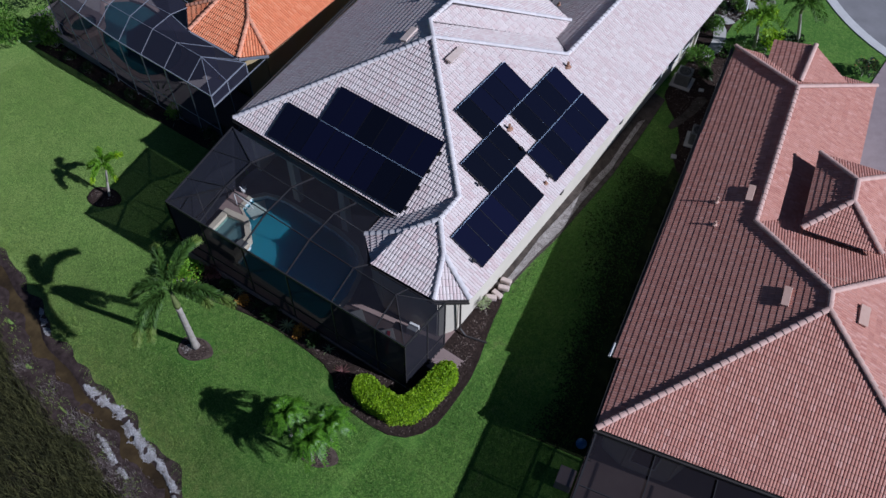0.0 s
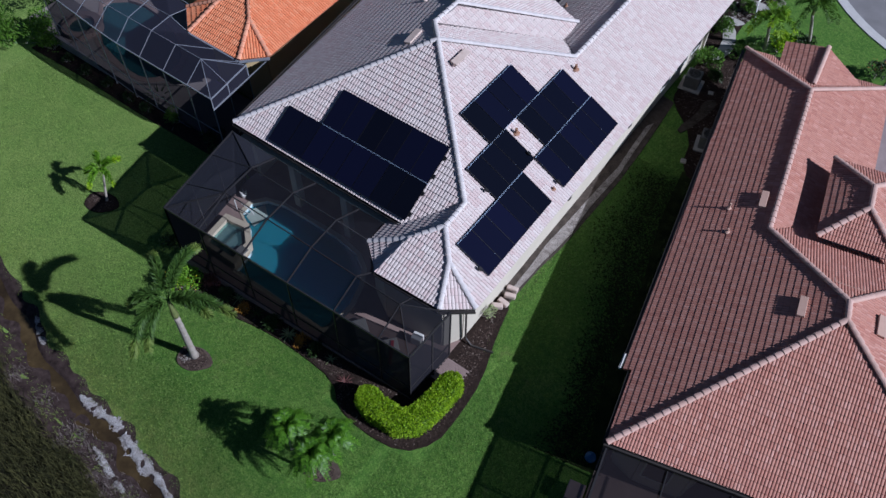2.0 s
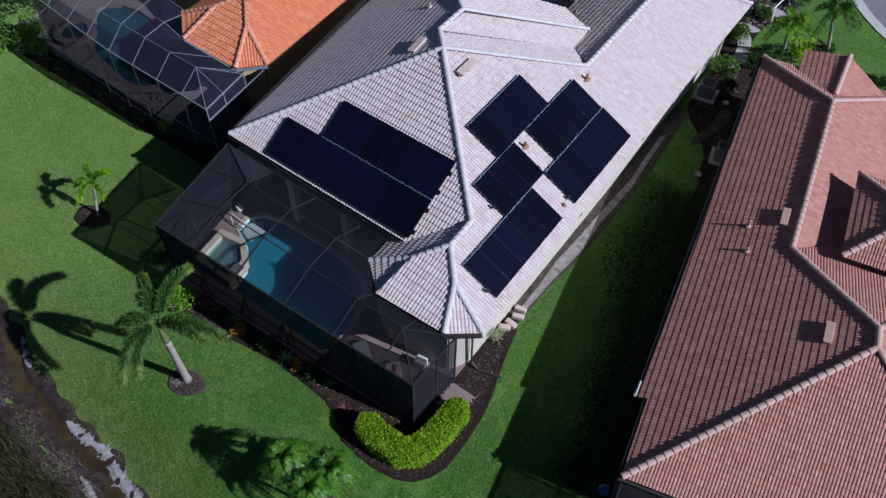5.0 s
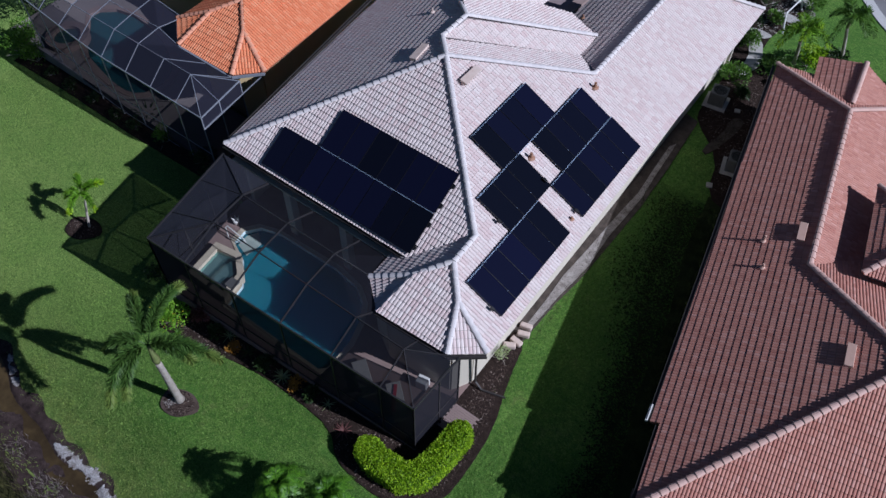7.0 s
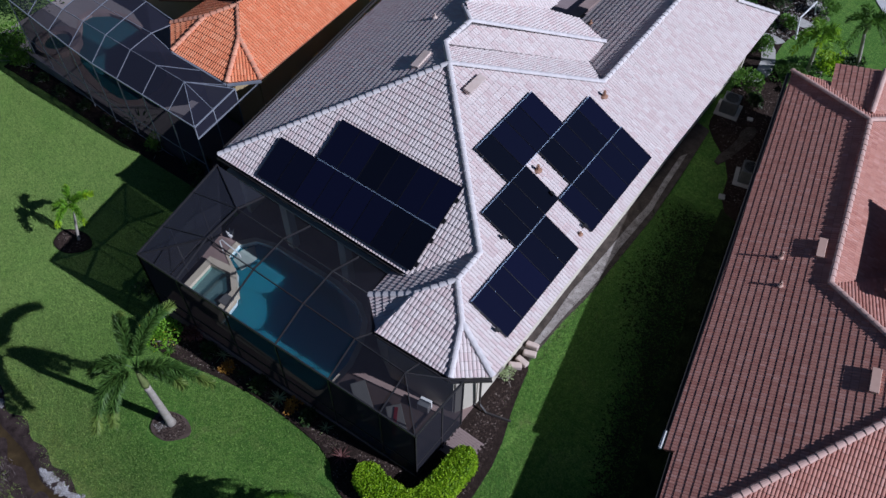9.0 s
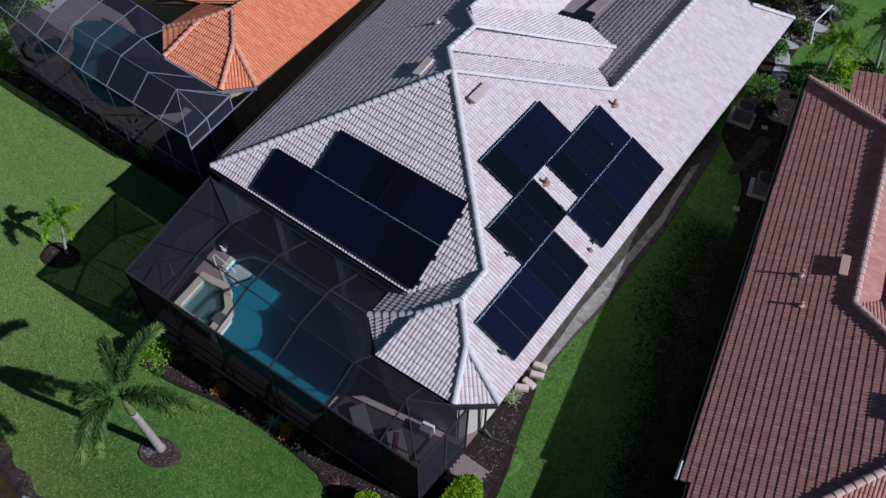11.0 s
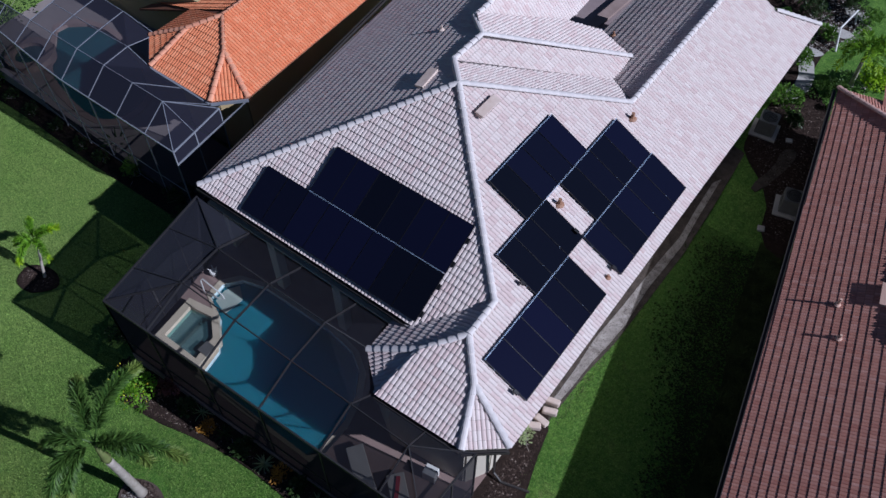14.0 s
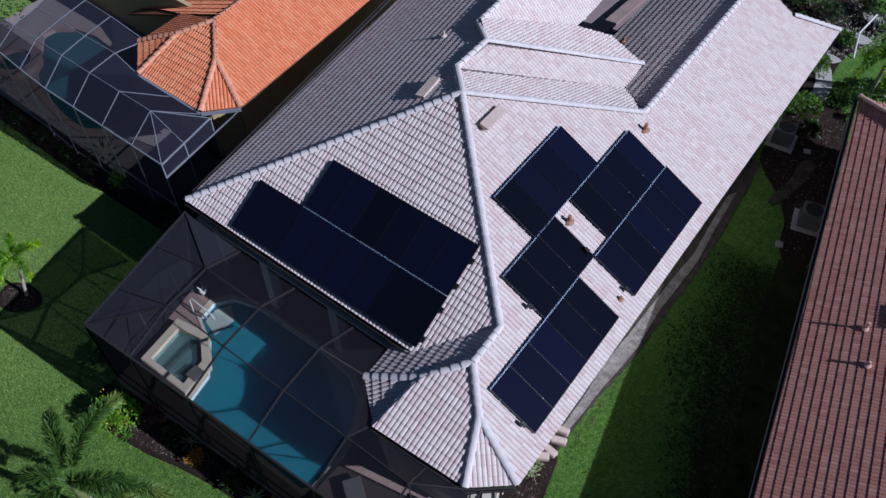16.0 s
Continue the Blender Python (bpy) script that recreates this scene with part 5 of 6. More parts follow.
tube(bm, [(-13.75, -1.75, 0.05), (-14.0, -1.6, 0.62), (-13.95, -1.52, 0.70), (-12.95, -1.5, 0.42), (-12.82, -1.52, 0.28), (-12.95, -1.62, 0.22), (-13.6, -1.72, 0.30)], 0.032, 8)
tagged(mesh_object("pool_handrail", bm, WHITE, smooth=True), "white bent tube handrail at the pool steps", "handrail")

bm = bmesh.new()
slab(bm, [(-13.32, -1.1), (-13.0, -0.55), (-12.4, -1.0), (-12.5, -1.9), (-13.25, -1.68)], -0.6, -0.075)
tagged(mesh_object("pool_step", bm, STEP), "pale greenish entry step awash in the pool", "pool step", kind="structure")
bm = bmesh.new()
tube(bm, [(0, 0, 0), (0, 0, 0.22), (0, 0, 0.26)], [0.12, 0.17, 0.15], 12)
for k in range(5):
    tube(bm, [(0.05 * math.cos(k * 1.26), 0.05 * math.sin(k * 1.26), 0.2), (0.2 * math.cos(k * 1.26), 0.2 * math.sin(k * 1.26), 0.42)], [0.03, 0.012], 5)
ob = tagged(mesh_object("deck_ornament", bm, WHITE), "small white ornament standing on the pool deck", "ornament")
ob.matrix_world = pose(-14.15, -0.85, 0.05)

# pool of the orange house
OPOOL = smooth_ring([(-33.6, 5.9), (-32.3, 4.8), (-30.8, 3.3), (-29.4, 2.9), (-27.4, 2.5), (-26.0, 2.5), (-25.2, 3.2), (-25.1, 4.4), (-25.8, 5.6), (-28.5, 7.0), (-32.0, 7.3)], 1)
deck_with_hole("pool_deck", [(-18.1, 1.5), (-36.0, 1.9), (-36.0, 9.0), (-24.0, 9.0), (-23.0, 5.0), (-18.5, 5.0)],
               OPOOL, -1.5, -0.72, PATIO, "greyish concrete deck under a screen")
pool("swimming_pool", OPOOL, 0.42, -2.1,
     "freeform dark green swimming pool with brown coping in a screened patio", -0.85, -0.72, PAVER, PAVER, POOL_GREEN)
sp = thing("spa", "round spa with a reddish paver rim beside a pool", "spa", at=(-32.45, 3.4, -0.72))
bm = bmesh.new()
for r0, r1, z0, z1 in ((1.25, 1.25, -0.3, 0.35), (1.25, 0.8, 0.35, 0.35), (0.8, 0.75, 0.35, -0.3)):
    ra = [bm.verts.new((r0 * math.cos(a), r0 * math.sin(a), z0)) for a in [math.pi * k / 12 for k in range(24)]]
    rb = [bm.verts.new((r1 * math.cos(a), r1 * math.sin(a), z1)) for a in [math.pi * k / 12 for k in range(24)]]
    for k in range(24):
        bm.faces.new((ra[k], ra[(k + 1) % 24], rb[(k + 1) % 24], rb[k]))
part("rim", bm, PAVER, sp)
bm = bmesh.new()
bmesh.ops.create_circle(bm, cap_ends=True, segments=24, radius=0.78, matrix=Matrix.Translation((0, 0, 0.15)))
part("water", bm, POOL_DARK, sp)


# ================= lanai furniture =================
def lounger(at, turn, mat, label):
    c = thing("sun_lounger", label, "lounger", "loungers by the pool", at=at, turn=turn)
    bm = bmesh.new()
    box(bm, -0.32, 0.32, -0.95, 0.35, 0.30, 0.40, 0.03)
    part("seat", bm, mat, c)
    bm = bmesh.new()
    box(bm, -0.32, 0.32, 0.0, 0.75, -0.05, 0.05, 0.03)
    bmesh.ops.rotate(bm, verts=bm.verts, cent=(0, 0, 0), matrix=Matrix.Rotation(radians(35), 3, 'X'))
    bmesh.ops.translate(bm, verts=bm.verts, vec=(0, 0.35, 0.36))
    part("backrest", bm, mat, c)
    for x in (-0.28, 0.28):
        for y in (-0.85, 0.3):
            bm = bmesh.new()
            box(bm, x - 0.02, x + 0.02, y - 0.02, y + 0.02, 0, 0.31)
            part("leg", bm, BRONZE, c)
    return c


lounger((-3.75, -3.75, 0.05), -125, CUSHION, "beige cushioned sun lounger on the pool deck")
lounger((-2.0, -3.75, 0.05), -130, CUSHION, "beige cushioned sun lounger with a red towel on it")
bm = bmesh.new()
pts = [(-0.1, -0.8, 0.46), (0.05, -0.3, 0.47), (0.2, 0.1, 0.46), (0.22, 0.4, 0.44)]
for (x0, y0, z0), (x1, y1, z1) in zip(pts, pts[1:]):
    bar(bm, (x0, y0, z0), (x1, y1, z1), 0.14, 0.05)
ob = tagged(mesh_object("towel", bm, RED_FABRIC), "rolled red towel lying on a sun lounger", "towel")
ob.matrix_world = pose(-2.0, -3.75, 0.02, 0, 0, -130)
bm = bmesh.new()
for k in range(5):
    box(bm, -0.95 + k * 0.38, -0.95 + k * 0.38 + 0.36, -0.30, 0.30, 0.0, 0.12, 0.04)
ob = tagged(mesh_object("pool_mat", bm, BLUE, smooth=False), "long blue quilted pool mat lying on the deck", "pool mat")
ob.matrix_world = pose(-2.55, -4.52, 0.06, 0, 0, 3)
bm = bmesh.new()
box(bm, -0.25, 0.25, -0.2, 0.2, 0, 0.55, 0.03)
ob = tagged(mesh_object("deck_box", bm, WHITE), "white box standing on the pool deck", "box")
ob.matrix_world = pose(-1.75, -2.35, 0.05, 0, 0, 10)

# ================= beds, paths, paving =================
patch("planting_bed", smooth_ring([(-14.6, -5.2), (-14.2, -6.9), (-11.6, -6.75), (-9.6, -6.25), (-7.6, -5.95), (-5.6, -5.95), (-3.6, -6.1), (-2.6, -7.0), (-1.0, -7.25), (0.9, -7.0),
                                   (1.85, -5.8), (1.90, -4.2), (1.75, -2.2), (0.98, 0.1), (0.55, 2.1), (-0.3, 2.2), (-0.35, -1.0), (-0.3, -4.9), (-6, -5.1)], 1), MULCH, "dark mulch planting bed round the pool cage", "planting bed", 0.03)
patch("wall_soil", [(-0.35, 2.0), (0.45, 2.0), (0.50, 3.4), (0.56, 4.6), (0.76, 6.2), (0.82, 7.5), (0.90, 9.8), (0.96, 12), (0.85, 15), (0.6, 19.0), (-0.35, 19.2)], SOIL, "dark bare soil strip along the house wall", "soil", 0.010)
GRAVEL_POLY = [(0.12, 2.8), (0.34, 2.6), (0.42, 3.6), (0.48, 5.0), (0.62, 6.2), (0.70, 7.3), (0.62, 8.6), (0.60, 9.6), (0.68, 11.2), (0.72, 12.4), (0.58, 14.0), (0.50, 15.4), (0.42, 16.8),
               (0.20, 16.4), (0.28, 14.6), (0.42, 12.6), (0.30, 11.0), (0.22, 9.2), (0.16, 7.8), (0.04, 6.0), (0.12, 4.4)]
patch("gravel_strip", GRAVEL_POLY, GRAVEL, "pale drip-line gravel along the house wall", "gravel strip", 0.022, 0.25)
# near-black patch that stands for the shade in the gap between houses
patch("gap_soil", [(-18.7, 1.6), (-15.3, 0.6), (-17.1, 19.5), (-19.2, 19.5)], MULCH, "dark ground patch standing in for shade between houses", "soil", 0.03, 1.0)
# soil here takes the dark mulch colour to stand for the houses' shade
patch("side_soil", smooth_ring([(0.5, 19.0), (2.6, 17.2), (3.2, 14.5), (4.8, 14.0), (3.2, 24.5), (0.2, 24.5), (0.2, 20)], 1), MULCH, "side yard soil, coloured darker in place of shade", "soil", 0.012)
patch("front_bed", smooth_ring([(-0.3, 24.4), (2.2, 22.8), (2.6, 24.2), (1.0, 26.0), (0.9, 28.5), (1.6, 30.5), (1.4, 34), (-6, 34), (-6, 25)], 1), MULCH, "dark mulch of a front bed", "soil", 0.014)
patch("walkway", smooth_ring([(0.35, 23.9), (1.0, 23.6), (1.5, 25.4), (0.6, 27.6), (-0.1, 27.2), (0.7, 25.3)], 1), CONCRETE, "pale concrete garden path", "path", 0.03)
for x, y, sx, sy in ((1.95, 21.0, 0.3, 0.25), (3.05, 15.2, 0.3, 0.3)):
    bm = bmesh.new()
    box(bm, -sx / 2, sx / 2, -sy / 2, sy / 2, 0, 0.1, 0.02)
    ob = tagged(mesh_object("utility_box", bm, CONCRETE), "small pale concrete box set in the side yard", "utility box", "boxes in the side yard")
    ob.matrix_world = pose(x, y, -0.02, 0, 0, 20)
patch("soil_path", smooth_ring([(1.6, 17.2), (2.1, 17.0), (2.7, 19.8), (2.5, 20.7), (1.9, 20.3), (2.05, 19)], 1), SOIL, "worn pale patch in the shaded side yard", "path", 0.02)
# soil colour kept near black to stand for shade in the side yard
YARD_SHADE = speckled("shade_dark_soil", (0.016, 0.022, 0.008), (0.050, 0.072, 0.024), 1.4, 18, 0.95, 0.8, spec=0.08, dist=0.05)


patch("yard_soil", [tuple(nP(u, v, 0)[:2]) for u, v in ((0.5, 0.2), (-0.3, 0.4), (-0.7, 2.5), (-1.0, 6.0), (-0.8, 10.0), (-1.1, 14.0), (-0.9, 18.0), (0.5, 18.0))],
      YARD_SHADE, "bare soil along a brown-roofed house, darkened in place of shade", "soil", 0.008, 0.4)
for cxy, rr, nm in (((-9.55, -8.95), (0.85, 0.62), "palm"), ((-20.6, -5.2), (0.95, 0.7), "small palm"), ((-1.45, -9.5), (0.9, 0.6), "palm clump")):
    patch("mulch_ring", [(cxy[0] + rr[0] * math.cos(a) * (1 + 0.1 * math.sin(3 * a)) * 1.0 + 0.25 * rr[1] * math.sin(a), cxy[1] + rr[1] * math.sin(a)) for a in [2 * math.pi * k / 20 for k in range(20)]],
          MULCH_PALE if nm != "small palm" else MULCH, "round mulch bed under a " + nm, "mulch ring", 0.03, 0.3)
# paver pad at the cage door, brick by brick
pad = thing("paver_pad", "small brick paver pad at the cage door", "paver pad", kind="structure")
bmp = bmesh.new()
box(bmp, -0.098, 0.098, -0.048, 0.048, -0.04, 0.03, 0.006)
me = bpy.data.meshes.new("paver")
bmp.to_mesh(me)
bmp.free()
me.materials.append(PAVER)
for i in range(6):
    for j in range(12):
        b = new("paver", me)
        b.parent = pad
        b.matrix_local = pose(-0.15 + i * 0.202 + (0.1 if j % 2 else 0), -3.35 + j * 0.102, 0.03, 0, 0, 0)
# road and kerb
ROADC = (14.5, 43.5)
def arc(r, a0, a1, n=40):
    return [(ROADC[0] + r * math.cos(radians(a0 + (a1 - a0) * k / n)), ROADC[1] + r * math.sin(radians(a0 + (a1 - a0) * k / n))) for k in range(n + 1)]
patch("road", arc(13.0, 150, 350) + [(60, 38), (60, 90), (-5, 90)], ASPHALT, "light grey asphalt street", "street", 0.03, 5)
kerb = arc(13.6, 150, 350)
inner = arc(12.98, 150, 350)
bm = bmesh.new()
rows = [[bm.verts.new((x, y, z)) for x, y, z in ((*a, -0.15), (*a, 0.035), (*b, 0.05), (*b, -0.15))] for a, b in zip(kerb, inner)]
for r0, r1 in zip(rows, rows[1:]):
    for k in range(3):
        bm.faces.new((r0[k], r0[k + 1], r1[k + 1], r1[k]))
bmesh.ops.recalc_face_normals(bm, faces=bm.faces[:])
tagged(mesh_object("kerb", bm, KERB), "pale concrete kerb along the street", "kerb", kind="structure")
patch("driveway", [(10.0, 31.2), (9.9, 27), (9.8, 23), (11.8, 16.5), (24, 17), (24, 31.6), (16, 31)], DRIVE, "mauve paver driveway", "driveway", 0.02, 3)


patch("forecourt", [(-16.2, 20.2), (-7.3, 20.2), (-7.3, 34.0), (-17.0, 34.0)], DRIVE, "mauve paver forecourt behind the house", "forecourt", 0.02, 2)
patch("entry_soil", [(-9.55, 20.3), (-7.35, 20.3), (-7.35, 30.0), (-9.0, 30.0)], MULCH, "dark soil beside an entry path", "soil", 0.045, 2)
bm = bmesh.new()
slab(bm, [(-10.35, 20.35), (-9.75, 20.35), (-9.05, 30.0), (-9.65, 30.0)], -0.1, 0.07)
tagged(mesh_object("entry_path", bm, PAVER), "grey concrete entry path in the house's shade", "path", kind="structure")
bm = bmesh.new()
box(bm, -0.20, 0.20, -0.30, 0.30, 0, 0.16, 0.04)
box(bm, -0.10, 0.10, -0.22, 0.10, 0.16, 0.24, 0.03)
ob = tagged(mesh_object("tool_case", bm, BLUE), "small blue plastic case lying on dark soil", "case")
ob.matrix_world = pose(-9.2, 22.4, 0.04, 0, 0, 25)


# ================= air conditioners, stones =================
def air_conditioner(x, y, turn):
    c = thing("air_conditioner", "grey outdoor air conditioner on a concrete pad", "air conditioner", "condensers in the side yard", at=(x, y, -0.01), turn=turn)
    bm = bmesh.new()
    box(bm, -0.62, 0.62, -0.62, 0.62, 0, 0.09, 0.01)
    part("pad", bm, CONCRETE, c, "concrete pad")
    bm = bmesh.new()
    box(bm, -0.43, 0.43, -0.43, 0.43, 0.09, 0.92, 0.05)
    part("casing", bm, METAL_GREY, c)
    bm = bmesh.new()
    tube(bm, [(0, 0, 0.9), (0, 0, 0.935)], [0.37, 0.36], 28)
    part("fan_grille", bm, DARK_METAL, c, "dark round fan grille")
    for r in (0.12, 0.22, 0.32):
        bm = bmesh.new()
        ring = [(r * math.cos(a), r * math.sin(a), 0.94) for a in [math.pi * k / 10 for k in range(21)]]
        tube(bm, ring, 0.006, 5, False)
        part("guard_ring", bm, METAL_GREY, c)
    for s in (-1, 1):
        for k in range(6):
            bm = bmesh.new()
            box(bm, s * 0.432 - 0.006, s * 0.432 + 0.006, -0.36, 0.36, 0.2 + k * 0.11, 0.23 + k * 0.11)
            part("louvre", bm, DARK_METAL, c)
    return c


air_conditioner(0.72, 20.95, 8)
air_conditioner(3.55, 17.0, 14)
for x, y, z, r in ((0.18, 2.65, 0, 12), (0.30, 2.25, 0, 20), (0.25, 1.75, 0, -8), (0.12, 1.4, 0, 30)):
    bm = bmesh.new()
    box(bm, -0.28, 0.28, -0.13, 0.13, 0, 0.24, 0.05)
    for v in bm.verts:
        v.co += 0.03 * noise.noise_vector(v.co * 5 + Vector((x, y, 0)))
    ob = tagged(mesh_object("stone_block", bm, VENT_PALE), "pinkish rough stone block beside the house wall", "stone", "stones beside the wall")
    ob.matrix_world = pose(x, y, z, 0, 0, r)
# downspout at the chamfered corner
bm = bmesh.new()
tube(bm, [(0.02, -1.35, 3.5), (-0.02, -1.1, 3.2), (-0.02, -1.0, 0.35), (0.35, -1.05, 0.1), (1.35, -0.75, 0.06)], 0.05, 8)
tagged(mesh_object("downspout", bm, FASCIA, house), "dark metal downspout")
# white pole frame in the front bed
bm = bmesh.new()
tube(bm, [(1.35, 28.7, 0.0), (1.0, 29.4, 0.9), (1.2, 31.4, 0.9), (1.4, 31.5, 0.0)], 0.05, 8)
tagged(mesh_object("pipe_frame", bm, WHITE), "white bent pipe frame standing in a front bed", "pipe frame")
# ball and block by the brown house
bm = bmesh.new()
bmesh.ops.create_uvsphere(bm, u_segments=20, v_segments=12, radius=0.24)
tube(bm, [(0, 0, 0.22), (0, 0, 0.27)], [0.05, 0.03], 8)
ob = tagged(mesh_object("buoy", bm, BLUE, smooth=True), "blue plastic float lying beside the patio", "float")
ob.matrix_world = pose(7.45, -2.5, 0.22)
bm = bmesh.new()
box(bm, -0.35, 0.35, -0.4, 0.4, 0, 0.7, 0.03)
ob = tagged(mesh_object("pump_box", bm, PAVER), "pinkish pump box beside the patio screen", "pump box")
ob.matrix_world = pose(7.7, -4.3, -0.02, 0, 0, 12)


# ================= plants =================
def leaf(bm, p, d, side_, l, w):
    """A folded leaf from p along d."""
    m_ = p + d * l * 0.45
    b = bm.verts.new(p)
    t = bm.verts.new(p + d * l)
    x = bm.verts.new(m_ + side_ * w)
    y = bm.verts.new(m_ - side_ * w)
    bm.faces.new((b, x, t, y))


def rand_dir(rng, up_bias=0.3):
    while True:
        v = Vector((rng.gauss(0, 1), rng.gauss(0, 1), rng.gauss(0, 1) + up_bias))
        if v.length > 0.2:
            return v.normalized()


def leafy(bm, rng, c, r, n, size, squash=0.8, lumps=7):
    """Leaves on a lumpy crown round c."""
    c = Vector(c)
    ls = [(Vector((rng.uniform(-1, 1), rng.uniform(-1, 1), rng.uniform(-0.6, 0.9))) * r * 0.55, r * rng.uniform(0.35, 0.6)) for _ in range(lumps)]
    for _ in range(n):
        o, q = rng.choice(ls)
        d = rand_dir(rng, 0.5)
        p = o + d * q * rng.uniform(0.75, 1.05)
        p.z *= squash
        if p.z < -r * 0.6:
            p.z = -r * 0.6
        dd = (d + rand_dir(rng) * 0.7).normalized()
        s = dd.cross(Vector((0, 0, 1)) + rand_dir(rng) * 0.3).normalized()
        leaf(bm, c + p, dd, s, size * rng.uniform(0.7, 1.3), size * 0.28)


def shrub(x, y, r, h, mat, label, n=420, size=0.13, seed=0, flower=None, nf=0, group=""):
    rng = random.Random(seed)
    z = gz(x, y)
    s = thing("shrub", label, "shrub", group, at=(x, y, z))
    bm = bmesh.new()
    for _ in range(7):
        d = rand_dir(rng, 1.4)
        d.z = abs(d.z)
        tube(bm, [(0, 0, -0.05), tuple(d * h * 0.35), tuple(d * h * 0.7)], [0.02, 0.014, 0.006], 5)
    part("stem", bm, BARK, s)
    bm = bmesh.new()
    leafy(bm, rng, (0, 0, h * 0.55), r, n, size, h / (2 * r) * 1.1, 9)
    part("foliage", bm, mat, s)
    if flower:
        bm = bmesh.new()
        leafy(bm, rng, (0, 0, h * 0.58), r * 1.05, nf, 0.07, h / (2 * r) * 1.1, 9)
        part("blossom", bm, flower, s)
    return s


def rosette(x, y, r, n, mat, label, seed, w=0.035, name="bromeliad", cat="plant", lift=0.75, group=""):
    """A rosette of strap leaves."""
    rng = random.Random(seed)
    s = thing(name, label, cat, group, at=(x, y, gz(x, y) + 0.03))
    bm = bmesh.new()
    for i in range(n):
        a = 2.4 * i + rng.uniform(-0.2, 0.2)
        e = lift * (0.4 + 0.9 * i / n)
        d = Vector((math.cos(a), math.sin(a), 0))
        sd = Vector((-d.y, d.x, 0))
        prev = None
        L = r * rng.uniform(0.8, 1.1)
        for k in range(4):
            t = k / 3
            p = d * L * t * math.cos(e * (1 - 0.5 * t)) + Vector((0, 0, L * (math.sin(e) * t - 0.45 * t * t)))
            ww = w * (1 - t) ** 0.6 + 0.002
            row = (bm.verts.new(p + sd * ww), bm.verts.new(p - sd * ww))
            if prev:
                bm.faces.new((prev[0], row[0], row[1], prev[1]))
            prev = row
    part("foliage", bm, mat, s)
    return s


# clipped L-shaped hedge
def hedge(path, half, h, label, seed):
    rng = random.Random(seed)
    s = thing("hedge", label, "hedge")
    bm = bmesh.new()
    core = bmesh.new()
    pts = [Vector((x, y, 0)) for x, y in path]
    segs = [(a, b, (b - a).length) for a, b in zip(pts, pts[1:])]
    tot = sum(l for _, _, l in segs)

    def at(d):
        for a, b, l in segs:
            if d <= l:
                return a + (b - a) * (d / l), (b - a).normalized()
            d -= l
        a, b, l = segs[-1]
        return b, (b - a).normalized()

    def half_at(d):
        e = min(d, tot - d)
        return half * math.sqrt(max(0.0, 1 - (1 - min(1, e / half)) ** 2))

    prev = None
    k = 0
    while k <= 46:
        d = tot * k / 46
        p, t = at(d)
        t2 = (at(min(tot, d + 0.4))[0] - at(max(0, d - 0.4))[0]).normalized()
        sd = Vector((-t2.y, t2.x, 0))
        w_ = max(0.05, half_at(d) * 0.88)
        z = gz(p.x, p.y)
        row = [core.verts.new(p + sd * w_ * a + Vector((0, 0, z + h * b))) for a, b in ((-1, 0), (-1, 0.75), (-0.7, 0.9), (0.7, 0.9), (1, 0.75), (1, 0))]
        if prev:
            for i in range(5):
                core.faces.new((prev[i], prev[i + 1], row[i + 1], row[i]))
        else:
            core.faces.new(row)
        prev = row
        k += 1
    core.faces.new(prev[::-1])
    part("twig_core", core, LEAF_GREEN, s, "dark inner twigs")
    for _ in range(17000):
        d = rng.uniform(0, tot)
        p, t = at(d)
        t2 = (at(min(tot, d + 0.4))[0] - at(max(0, d - 0.4))[0]).normalized()
        sd = Vector((-t2.y, t2.x, 0))
        w_ = half_at(d)
        u = rng.uniform(-1.75, 1.75)
        if abs(u) < 1:
            q = sd * u * w_ + Vector((0, 0, h * (1 - 0.1 * u * u) + 0.05 * noise.noise((d * 2, u * 2, 1))))
            nrm = Vector((0, 0, 1))
        else:
            q = sd * math.copysign(w_, u) + Vector((0, 0, h * (1 - (abs(u) - 1) / 0.75) * 0.9))
            nrm = sd * math.copysign(1, u)
        dd = (nrm * 0.35 + rand_dir(rng, 0.2)).normalized()
        s2 = dd.cross(rand_dir(rng)).normalized()
        q = p + q + nrm * rng.uniform(-0.06, 0.03)
        q.z += gz(p.x, p.y)
        leaf(bm, q, dd, s2, rng.uniform(0.055, 0.10), 0.026)
    part("foliage", bm, LEAF_LIME, s, "bright yellow-green leaves")
    return s


hedge([(-2.1, -5.95), (-1.1, -6.2), (0.05, -6.15), (0.6, -5.75), (0.78, -5.0), (0.86, -4.0), (0.92, -2.9)], 0.53, 0.9, "bright lime green clipped hedge curving round the cage corner", 11)


